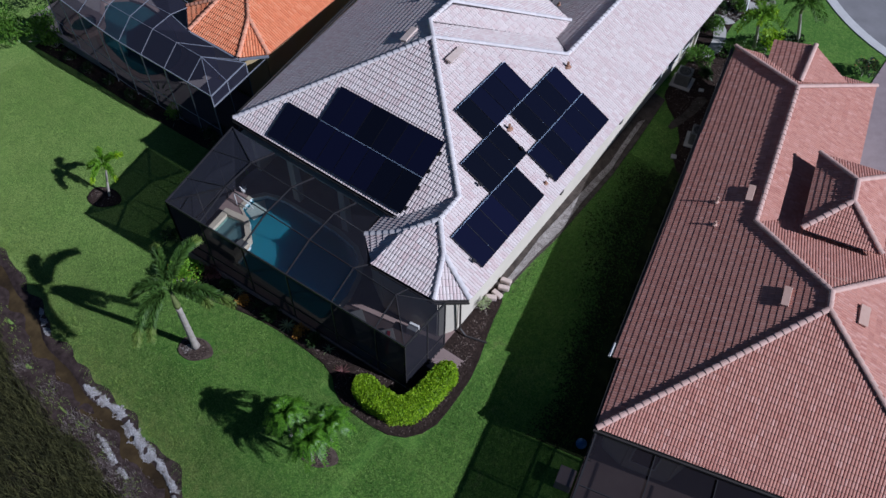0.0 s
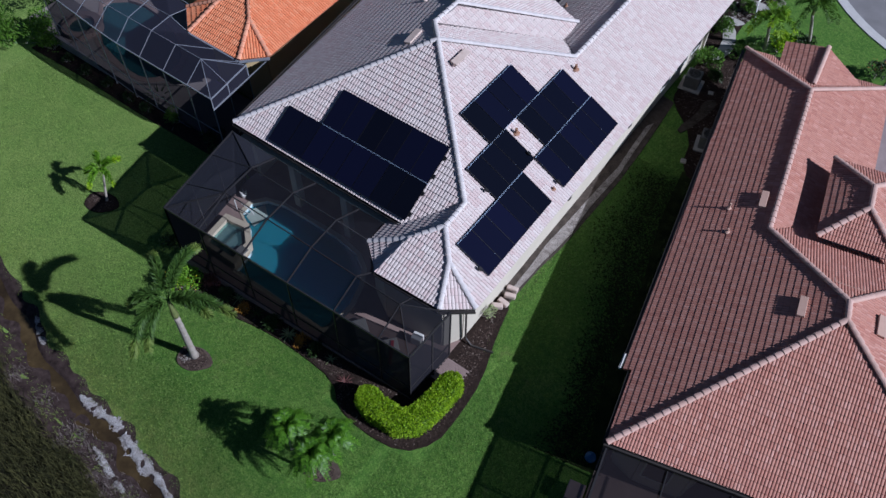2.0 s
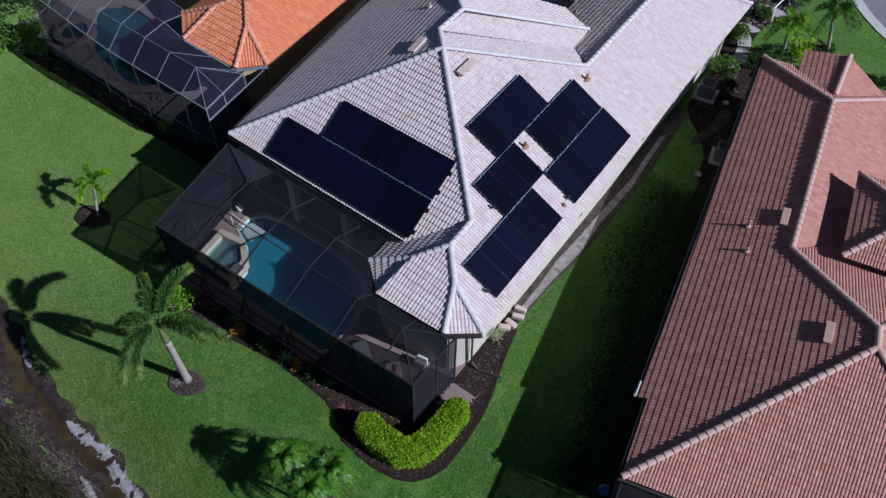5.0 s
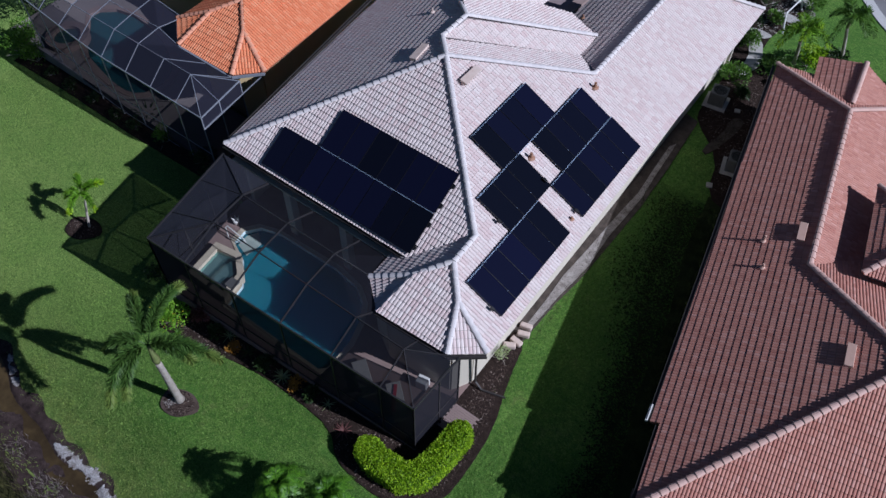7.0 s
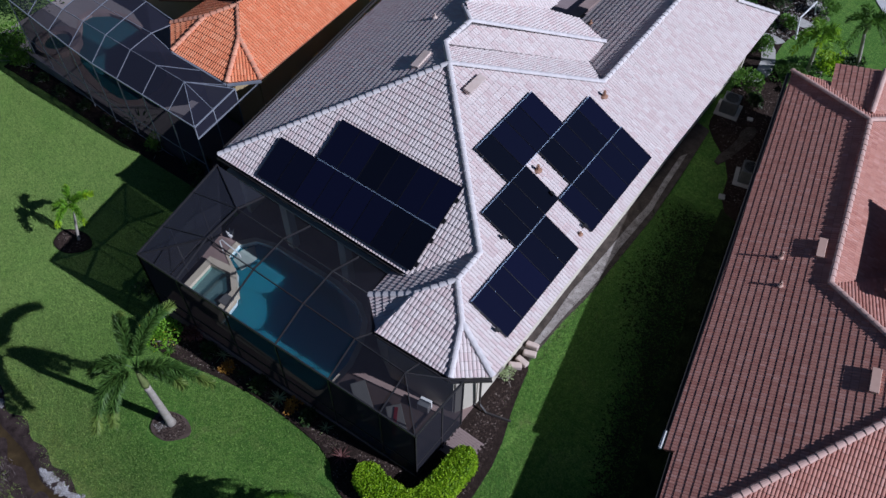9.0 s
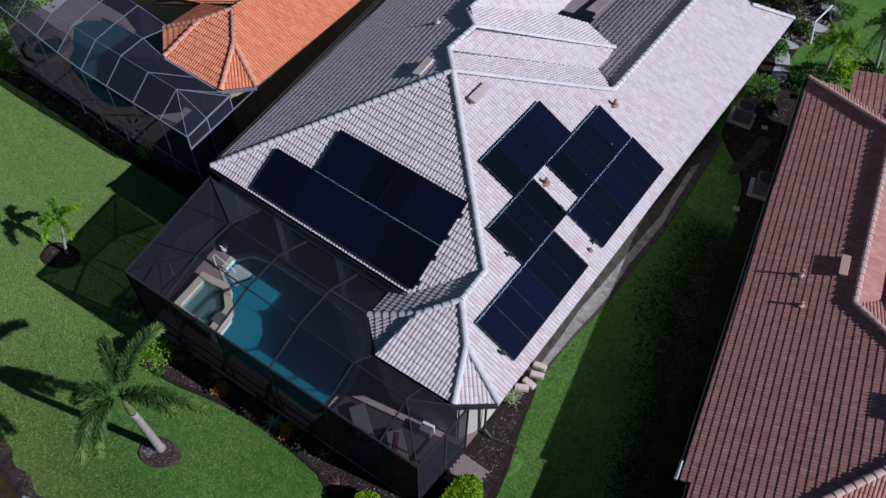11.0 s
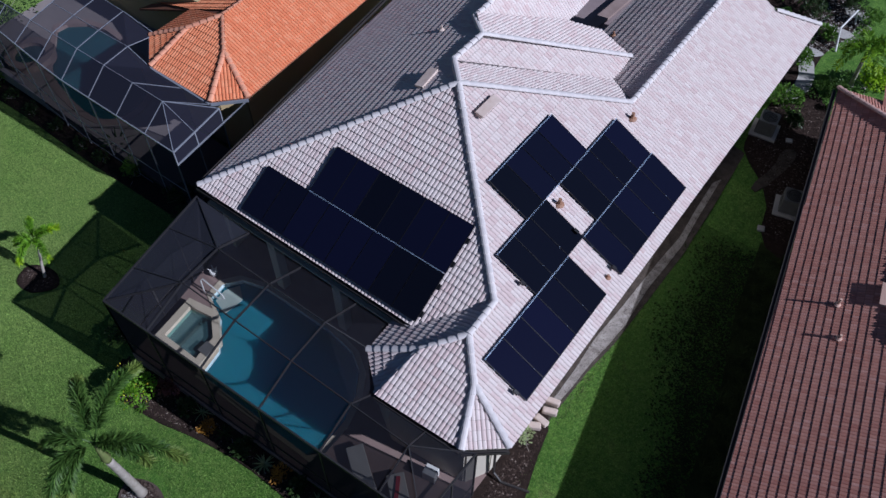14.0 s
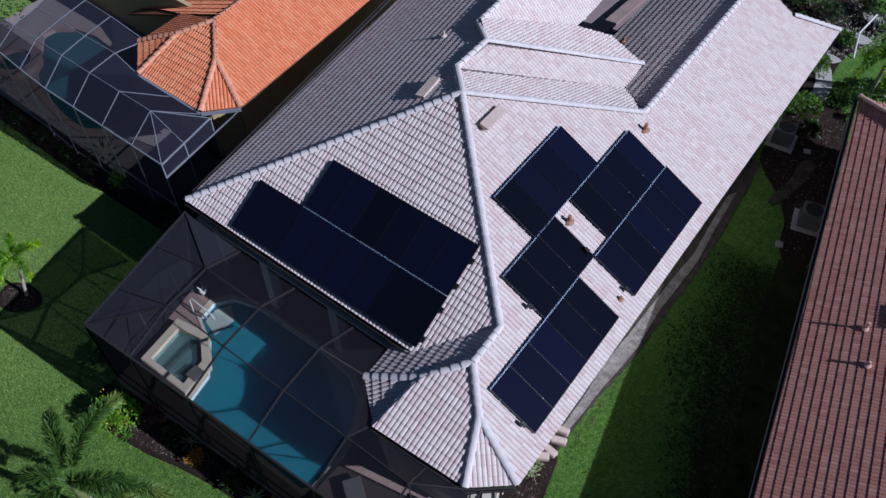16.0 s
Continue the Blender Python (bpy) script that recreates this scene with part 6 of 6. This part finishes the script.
def frond(bm, tip, rng, pts, nl, ll, lw, bushy=0.5, taper=0.6):
    """A feather frond along pts: a bowed midrib with leaflets round it; the outermost leaflets go to the bm tip."""
    n = len(pts) - 1
    d = pts[-1] - pts[0]
    sd = Vector((-d.y, d.x, 0)).normalized()
    tube(bm, pts, [0.03 * (1 - 0.85 * k / n) for k in range(n + 1)], 5)
    for i in range(nl):
        t = 0.14 + 0.86 * i / nl
        k = min(n - 1, int(t * n))
        f = t * n - k
        q = pts[k].lerp(pts[k + 1], f)
        ax = (pts[k + 1] - pts[k]).normalized()
        upv = sd.cross(ax).normalized()
        for s in (-1, 1):
            lift = rng.uniform(-bushy, bushy)
            ph = rng.uniform(0, 2 * math.pi)
            dd = (ax * rng.uniform(0.5, 0.9) + sd * math.cos(ph) + upv * math.sin(ph)).normalized() if bushy > 1.5 else (ax * rng.uniform(0.45, 0.75) + sd * s * (1 - 0.3 * abs(lift)) + upv * lift - Vector((0, 0, 0.18))).normalized()
            l = ll * (1 - taper * abs(t - 0.45) ** 1.5) * rng.uniform(0.85, 1.1)
            w = dd.cross(upv if abs(lift) < 0.5 else sd)
            if w.length < 0.05:
                continue
            leaf(tip if t > 0.82 else bm, q, dd, w.normalized(), l, lw)


def palm(name, x, y, top, r0, r1, tips, label, seed, leaf_mat, tip_mat, shaft=0.7, nl=46, ll=0.42, lw=0.018, bushy=0.9, group=""):
    """tips: for each frond its tip relative to the crown and how high it bows in between."""
    rng = random.Random(seed)
    z = gz(x, y)
    t = thing(name, label, "palm tree", group, at=(x, y, z))
    top = Vector(top) - Vector((x, y, z))
    bm = bmesh.new()
    n = 14
    pts, rad = [], []
    for k in range(n + 1):
        a = k / n
        pts.append((top.x * a ** 1.2, top.y * a ** 1.2, -0.05 + (top.z - shaft + 0.05) * a))
        rad.append((r0 * 1.45 if k == 0 else r0 + (r1 - r0) * a) * (1 + (0.05 if k % 2 else -0.03)))
    tube(bm, pts, rad, 12)
    part("trunk", bm, BARK, t, "pale ringed trunk", smooth=True)
    b = Vector(pts[-1])
    bm = bmesh.new()
    tube(bm, [b, b + (top - b) * 0.15, b + (top - b) * 0.5, top], [r1, r1 * 1.25, r1 * 0.9, r1 * 0.45], 10)
    part("crownshaft", bm, CROWNSHAFT, t, "green crownshaft", smooth=True)
    for d, bow in tips:
        bm, tip = bmesh.new(), bmesh.new()
        d = Vector(d)
        ctrl = top + Vector((d.x * 0.45, d.y * 0.45, max(d.z, 0.0) * 0.6 + bow))
        mid = [top * (1 - k / 10) ** 2 + ctrl * 2 * (1 - k / 10) * (k / 10) + (top + d) * (k / 10) ** 2 for k in range(11)]
        frond(bm, tip, rng, mid, nl, ll, lw, bushy)
        fo = part("frond", bm, leaf_mat, t)
        part("frond_tip", tip, tip_mat, fo)
    return t


def fan(n, seed, reach, drop, bow):
    """Tips of n fronds arching out all round."""
    rng = random.Random(seed)
    out = []
    for i in range(n):
        a = 2.4 * i + rng.uniform(-0.25, 0.25)
        k = (i + 0.5) / n
        r = reach * (0.45 + 0.55 * k) * rng.uniform(0.9, 1.1)
        out.append(((r * math.cos(a), r * math.sin(a), bow * (1 - k) - drop * k * rng.uniform(0.7, 1.2)), bow * rng.uniform(0.8, 1.2)))
    return out


palm("foxtail_palm", -9.64, -8.82, (-9.05, -9.06, 5.2), 0.17, 0.125,
     [((-0.75, 2.35, 0.35), 1.4), ((-1.75, 0.95, 0.55), 0.9), ((1.85, 1.45, -1.2), 1.0), ((1.35, 0.70, -0.7), 0.8), ((-0.55, -2.1, -2.1), 1.2), ((-0.15, -1.6, -1.9), 0.9), ((-1.5, -0.9, -0.6), 1.0)],
     "foxtail palm with a pale grey trunk and bushy drooping fronds", 21, LEAF_PALM, LEAF_PALM_TIP, shaft=1.25, nl=520, ll=0.38, lw=0.020, bushy=1.9)
palm("young_palm", -20.45, -4.94, (-20.42, -4.50, 1.25), 0.07, 0.05,
     [((-0.95, 0.50, 0.15), 0.55), ((0.35, 0.95, 0.20), 0.5), ((0.05, -1.0, -0.5), 0.5), ((0.95, -0.15, -0.45), 0.5), ((-0.75, -0.5, -0.3), 0.5), ((0.55, 0.6, 0.5), 0.4)],
     "small young palm with bright green fronds in a mulch ring", 22, LEAF_YOUNG, LEAF_LIME, shaft=0.35, nl=150, ll=0.27, lw=0.022, bushy=1.9)
for i, (x, y, h) in enumerate(((-1.43, -9.85, 2.0), (-1.32, -8.72, 1.95), (-2.95, -9.55, 2.15))):
    palm("pygmy_palm", x, y, (x + 0.1, y + 0.05, h), 0.07, 0.06, fan(34, 30 + i, 1.2, 0.75, 0.6), "clump of short feathery palms with glossy arching fronds on the lawn", 30 + i, LEAF_PYGMY, LEAF_PYGMY, shaft=0.15,
         nl=40, ll=0.22, lw=0.016, bushy=0.3, group="pygmy palms on the lawn")
palm("street_palm", 2.9, 26.64, (2.95, 24.9, 3.4), 0.12, 0.08, fan(9, 41, 1.5, 1.3, 0.7), "slender palm with yellow-green fronds in a front garden", 41, LEAF_STREET, LEAF_LIME, shaft=0.7, nl=90, ll=0.36, lw=0.022, bushy=1.2, group="palms in the front garden")
palm("street_palm", 5.04, 28.08, (4.65, 26.4, 4.2), 0.12, 0.08, fan(9, 42, 1.5, 1.3, 0.7), "slender palm with dark green fronds in a front garden", 42, LEAF_GREEN, LEAF_PALM, shaft=0.7, nl=90, ll=0.34, lw=0.02, bushy=1.2, group="palms in the front garden")

shrub(-12.9, -6.4, 0.85, 1.2, LEAF_YOUNG, "green shrub with yellow flowers beside the cage", 1300, 0.12, 51, FLOWER, 90)
shrub(-11.9, -5.5, 0.45, 0.6, LEAF_RED, "dull red-leaved shrub in a mulch bed", 300, 0.16, 52)
shrub(-9.5, -5.75, 0.35, 0.45, LEAF_GOLD, "low orange and yellow croton in a mulch bed", 260, 0.1, 53)
shrub(-6.0, -5.5, 0.38, 0.4, LEAF_GOLD, "low orange and green croton in a mulch bed", 220, 0.1, 54)
shrub(-7.9, -5.6, 0.5, 0.6, LEAF_DARK, "dark green shrub in a mulch bed", 300, 0.14, 55)
shrub(-10.7, -5.55, 0.4, 0.45, LEAF_DARK, "dark green shrub in a mulch bed", 260, 0.14, 56)
shrub(-5.2, -5.45, 0.4, 0.5, LEAF_DARK, "dark green shrub in a mulch bed", 240, 0.14, 57)
rosette(-12.2, -6.6, 0.35, 12, LEAF_GREEN, "small green strap-leaved plant in mulch", 61)
rosette(-6.85, -5.5, 0.5, 22, LEAF_PALE, "pale variegated strap-leaved plant in mulch", 62, 0.03)
rosette(-3.1, -5.9, 0.5, 16, LEAF_RED, "reddish spiky plant in mulch", 63, 0.03)
rosette(-8.9, -5.5, 0.5, 14, LEAF_DARK, "dark strap-leaved plant in mulch", 64, 0.03)
rosette(-10.2, -5.4, 0.55, 14, LEAF_PALE, "pale strap-leaved plant in mulch", 65, 0.02)
rosette(-4.4, -5.35, 0.4, 10, LEAF_PALE, "pale strap-leaved plant in mulch", 66, 0.02)
shrub(0.22, 0.75, 0.34, 0.8, LEAF_PALE, "sparse pale green weed beside the wall corner", 150, 0.10, 58)
shrub(-36.3, 0.3, 1.6, 2.2, LEAF_GREEN, "large rounded green shrub beside a lawn", 1600, 0.2, 71)
shrub(-34.4, 1.5, 1.3, 1.7, LEAF_GREEN, "rounded green shrub beside a pool cage", 1300, 0.18, 72)
shrub(-33.2, 1.5, 0.8, 1.0, LEAF_GREEN, "small green shrub beside a pool cage", 600, 0.16, 73)
shrub(-37.5, 4.5, 2.0, 3.0, LEAF_DARK, "dark shrub thicket beside a pool cage", 1500, 0.22, 74)
shrub(-21.9, 1.2, 0.5, 0.9, LEAF_GREEN, "small bright green shrub beside a cage", 420, 0.12, 75)
shrub(-19.0, 1.5, 0.6, 0.9, LEAF_DARK, "dark shrub in the gap between houses", 420, 0.15, 76)
shrub(-17.2, 0.2, 0.8, 1.0, LEAF_DARK, "dark shrub in the gap between houses", 420, 0.15, 77)
shrub(-15.6, -3.2, 0.7, 1.0, LEAF_DARK, "dark shrub along the pool cage", 420, 0.15, 78)
shrub(-15.2, -5.0, 0.6, 0.9, LEAF_DARK, "dark shrub along the pool cage", 380, 0.15, 79)
shrub(2.2, 25.3, 1.0, 1.1, LEAF_MID, "rounded dark green shrub on a front lawn", 1300, 0.13, 80)
shrub(0.75, 23.0, 0.95, 1.2, LEAF_GREEN, "rounded green shrub at the house corner", 1100, 0.15, 81)
shrub(0.0, 26.4, 0.7, 1.0, LEAF_GREEN, "rounded green shrub in a front bed", 700, 0.15, 82)
shrub(-0.6, 28.4, 0.8, 1.0, LEAF_DARK, "dark green shrub in a front bed", 700, 0.15, 83)
shrub(2.9, 24.3, 0.4, 0.4, LEAF_GREEN, "low green shrub in the side yard", 260, 0.12, 84)
shrub(3.6, 26.9, 0.8, 1.3, LEAF_LIME, "yellow-green shrub under a palm", 700, 0.18, 85)
shrub(4.6, 27.6, 0.8, 1.0, LEAF_DARK, "dark green shrub under a palm", 700, 0.18, 86)
shrub(9.2, 28.2, 0.7, 1.1, LEAF_DARK, "dark shrub with red blossom beside a driveway", 700, 0.15, 87, BLOSSOM, 90)
shrub(9.3, 25.5, 0.6, 0.9, LEAF_GREEN, "green shrub beside a driveway", 600, 0.15, 88)
shrub(9.5, 24.0, 0.55, 0.8, LEAF_GREEN, "green shrub beside a driveway", 600, 0.15, 89)
rosette(-24.2, 2.1, 1.1, 24, LEAF_DARK, "dark spiky cycad on a pool patio", 90, 0.06, "cycad", "cycad", 1.0)

for i, (x, y, r, h, mt) in enumerate(((-1.2, 26.0, 0.6, 0.9, LEAF_GREEN), (-2.2, 27.2, 0.8, 1.1, LEAF_DARK), (0.5, 29.6, 0.6, 0.7, LEAF_GREEN), (-0.6, 30.6, 0.9, 1.2, LEAF_DARK), (-3.2, 25.6, 0.7, 1.0, LEAF_GREEN),
                                      (1.9, 31.8, 0.7, 0.9, LEAF_GREEN), (-2.0, 31.5, 1.0, 1.4, LEAF_GREEN), (0.6, 32.6, 0.7, 0.9, LEAF_DARK), (2.3, 25.4, 0.4, 0.5, LEAF_DARK), (1.6, 22.2, 0.5, 0.6, LEAF_DARK))):
    shrub(x, y, r, h, mt, "leafy garden shrub in a mulched front bed", 600, 0.15, 200 + i, group="shrubs in the front bed")
for x, y, rx, ry in ((0.9, 30.3, 0.7, 0.5), (0.3, 27.9, 0.6, 0.4), (-1.4, 29.2, 0.5, 0.6), (1.1, 32.4, 0.6, 0.5)):
    patch("pale_gravel_patch", [(x + rx * math.cos(a) * (1 + 0.2 * math.sin(3 * a)), y + ry * math.sin(a) * (1 + 0.2 * math.cos(2 * a))) for a in [2 * math.pi * k / 16 for k in range(16)]], CONCRETE, "pale rubble patch in a front bed", "rubble", 0.035, 0.4)

patch("planting_bed", [(-17.6, 0.6), (-17.7, 1.4), (-34.5, 1.9), (-34.5, 0.7), (-30, 0.75), (-24, 0.55)], MULCH, "dark strip along a pool cage", "planting bed", 0.03, 0.8)
for i, (x, y) in enumerate(((-31.5, 1.2), (-29.6, 1.1), (-27.6, 1.1), (-25.6, 1.0), (-24.0, 1.0))):
    shrub(x, y, 0.4, 0.45, LEAF_DARK, "low dark shrub in a dark ground strip", 220, 0.12, 240 + i, group="low shrubs along the cage")
for y in (7.15, 13.2):
    bm = bmesh.new()
    box(bm, -0.22, 0.3, y - 0.14, y + 0.14, 2.55, 2.8, 0.02)
    part("wall_hood", bm, FASCIA, house, "dark metal exhaust hood under the eave")


def chips(name, mat, poly, n, size, label, category, seed, lift=0.03):
    """Loose bits scattered over a plan outline: small uneven flakes lying on the ground."""
    rs = np.random.RandomState(seed)
    px_, py_ = np.array([p[0] for p in poly]), np.array([p[1] for p in poly])
    x = rs.uniform(px_.min(), px_.max(), n * 3)
    y = rs.uniform(py_.min(), py_.max(), n * 3)
    hit = np.zeros(len(x), bool)
    j = len(poly) - 1
    for i in range(len(poly)):
        cross = ((py_[i] > y) != (py_[j] > y)) & (x < (px_[j] - px_[i]) * (y - py_[i]) / (py_[j] - py_[i] + 1e-9) + px_[i])
        hit ^= cross
        j = i
    x, y = x[hit][:n], y[hit][:n]
    vs, fs = [], []
    for a, b in zip(x, y):
        z = max(gz(a, b), -1.05) + lift
        t = rs.uniform(0, 6.28)
        l, w, h = size * rs.uniform(0.5, 1.6), size * rs.uniform(0.25, 0.7), size * rs.uniform(0.15, 0.5)
        c, d = math.cos(t), math.sin(t)
        k = len(vs)
        vs += [(a + c * l, b + d * l, z), (a - d * w, b + c * w, z), (a - c * l, b - d * l, z), (a + d * w, b - c * w, z), (a + c * l * 0.2, b + d * l * 0.2, z + h)]
        fs += [(k, k + 1, k + 4), (k + 1, k + 2, k + 4), (k + 2, k + 3, k + 4), (k + 3, k, k + 4)]
    me = bpy.data.meshes.new(name)
    me.from_pydata(vs, [], fs)
    me.materials.append(mat)
    return tagged(new(name, me), label, category, kind="stuff")


def tinted(name, stops):
    m = Mat(name, 0.95, 0, 0.06)
    g = m.node("ShaderNodeNewGeometry").outputs["Random Per Island"]
    return m.colour(m.ramp(g, stops)).m


CHIP_DARK = tinted("mulch_chip", [(0.0, (0.02, 0.014, 0.012)), (0.7, (0.06, 0.042, 0.036)), (0.93, (0.12, 0.085, 0.07)), (1.0, (0.30, 0.25, 0.22))])
CHIP_PALE = tinted("pale_stone", [(0.0, (0.10, 0.085, 0.075)), (0.5, (0.26, 0.235, 0.215)), (1.0, (0.52, 0.49, 0.46))])
BED_A = [(-3.4, -6.2), (-2.6, -6.9), (-1.0, -7.1), (0.8, -6.85), (1.6, -5.7), (1.6, -4.0), (1.4, -2.1), (0.8, -0.4), (0.6, 1.5), (0.1, 1.5), (0.0, -4.6), (-2.6, -5.3)]
BED_B = [(-14.4, -5.4), (-14.0, -6.7), (-11.6, -6.55), (-9.6, -6.05), (-7.6, -5.8), (-5.6, -5.8), (-3.6, -6.0), (-3.0, -5.2), (-13.9, -5.5)]
chips("mulch_chips", CHIP_DARK, BED_A, 5200, 0.045, "coarse dark mulch chips round the hedge", "mulch", 301)
chips("mulch_chips", CHIP_DARK, BED_B, 4200, 0.045, "coarse dark mulch chips along the pool cage", "mulch", 302)
for i, (cxy, r) in enumerate((((-9.55, -8.95), 0.72), ((-20.6, -5.2), 0.8), ((-1.45, -9.5), 0.7))):
    ring = [(cxy[0] + r * math.cos(a), cxy[1] + 0.75 * r * math.sin(a)) for a in [2 * math.pi * k / 16 for k in range(16)]]
    chips("mulch_chips", CHIP_DARK, ring, 700, 0.04, "loose mulch chips round a palm stem", "mulch", 303 + i)
chips("pale_stones", CHIP_PALE, [(-10.15, -9.3), (-9.75, -9.35), (-9.6, -9.0), (-9.95, -8.85)], 120, 0.04, "small pale stones on a palm's mulch ring", "stones", 307)
chips("gravel_stones", CHIP_PALE, GRAVEL_POLY, 2600, 0.022, "loose pale gravel stones along the wall", "gravel", 308, 0.02)
chips("fallen_bits", CHIP_DARK, [(0.0, 2.0), (0.85, 2.0), (0.85, 8), (0.65, 17), (0.0, 17)], 1500, 0.024, "dark leaf litter on the gravel strip", "litter", 309, 0.022)
RUBBLE = [(0.2, 27.3), (0.8, 28.0), (1.4, 29.2), (2.2, 29.9), (2.3, 31.6), (1.4, 33.2), (-0.4, 33.4), (-0.6, 30.6), (-0.2, 28.6)]
chips("rubble_stones", CHIP_PALE, RUBBLE, 900, 0.06, "pale broken rubble in a front bed", "rubble", 310, 0.03)
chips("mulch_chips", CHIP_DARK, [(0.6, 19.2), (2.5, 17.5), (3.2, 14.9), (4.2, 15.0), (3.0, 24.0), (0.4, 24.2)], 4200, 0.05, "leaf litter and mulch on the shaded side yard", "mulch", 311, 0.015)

for y0, y1 in ((18.3, 19.4), (20.2, 21.6), (22.2, 23.4)):
    bm = bmesh.new()
    box(bm, -0.24, -0.185, y0, y1, 0.95, 2.5)
    w = part("window", bm, GLASS, house, "dark window in a cream wall")
    for a, b, z0, z1 in ((y0 - 0.07, y1 + 0.07, 2.5, 2.58), (y0 - 0.07, y1 + 0.07, 0.87, 0.95), (y0 - 0.07, y0, 0.95, 2.5), (y1, y1 + 0.07, 0.95, 2.5)):
        bm = bmesh.new()
        box(bm, -0.21, -0.155, a, b, z0, z1)
        part("window_frame", bm, WHITE, w)


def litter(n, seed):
    """Dark flakes as painted shade over the narrow side yard, thinning out away from the brown house."""
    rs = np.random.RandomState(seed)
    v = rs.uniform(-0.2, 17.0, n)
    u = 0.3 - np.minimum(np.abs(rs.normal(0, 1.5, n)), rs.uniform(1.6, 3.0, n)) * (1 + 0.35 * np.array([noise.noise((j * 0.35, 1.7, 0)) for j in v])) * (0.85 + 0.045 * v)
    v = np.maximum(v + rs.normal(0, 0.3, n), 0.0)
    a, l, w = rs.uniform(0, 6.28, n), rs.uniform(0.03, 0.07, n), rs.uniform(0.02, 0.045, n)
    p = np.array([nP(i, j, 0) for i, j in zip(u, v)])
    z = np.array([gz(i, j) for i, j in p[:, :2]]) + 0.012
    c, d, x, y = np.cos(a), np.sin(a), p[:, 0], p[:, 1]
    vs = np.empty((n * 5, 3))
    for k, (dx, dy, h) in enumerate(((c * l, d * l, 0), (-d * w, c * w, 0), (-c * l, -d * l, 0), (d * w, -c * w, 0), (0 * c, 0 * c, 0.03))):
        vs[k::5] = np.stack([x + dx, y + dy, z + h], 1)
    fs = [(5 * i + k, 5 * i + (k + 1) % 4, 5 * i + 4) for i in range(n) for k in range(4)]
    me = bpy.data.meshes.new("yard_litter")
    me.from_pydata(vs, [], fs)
    me.materials.append(YARD_SHADE)
    return tagged(new("yard_litter", me), "dark flakes standing in for shade over a side yard", "litter", kind="stuff")


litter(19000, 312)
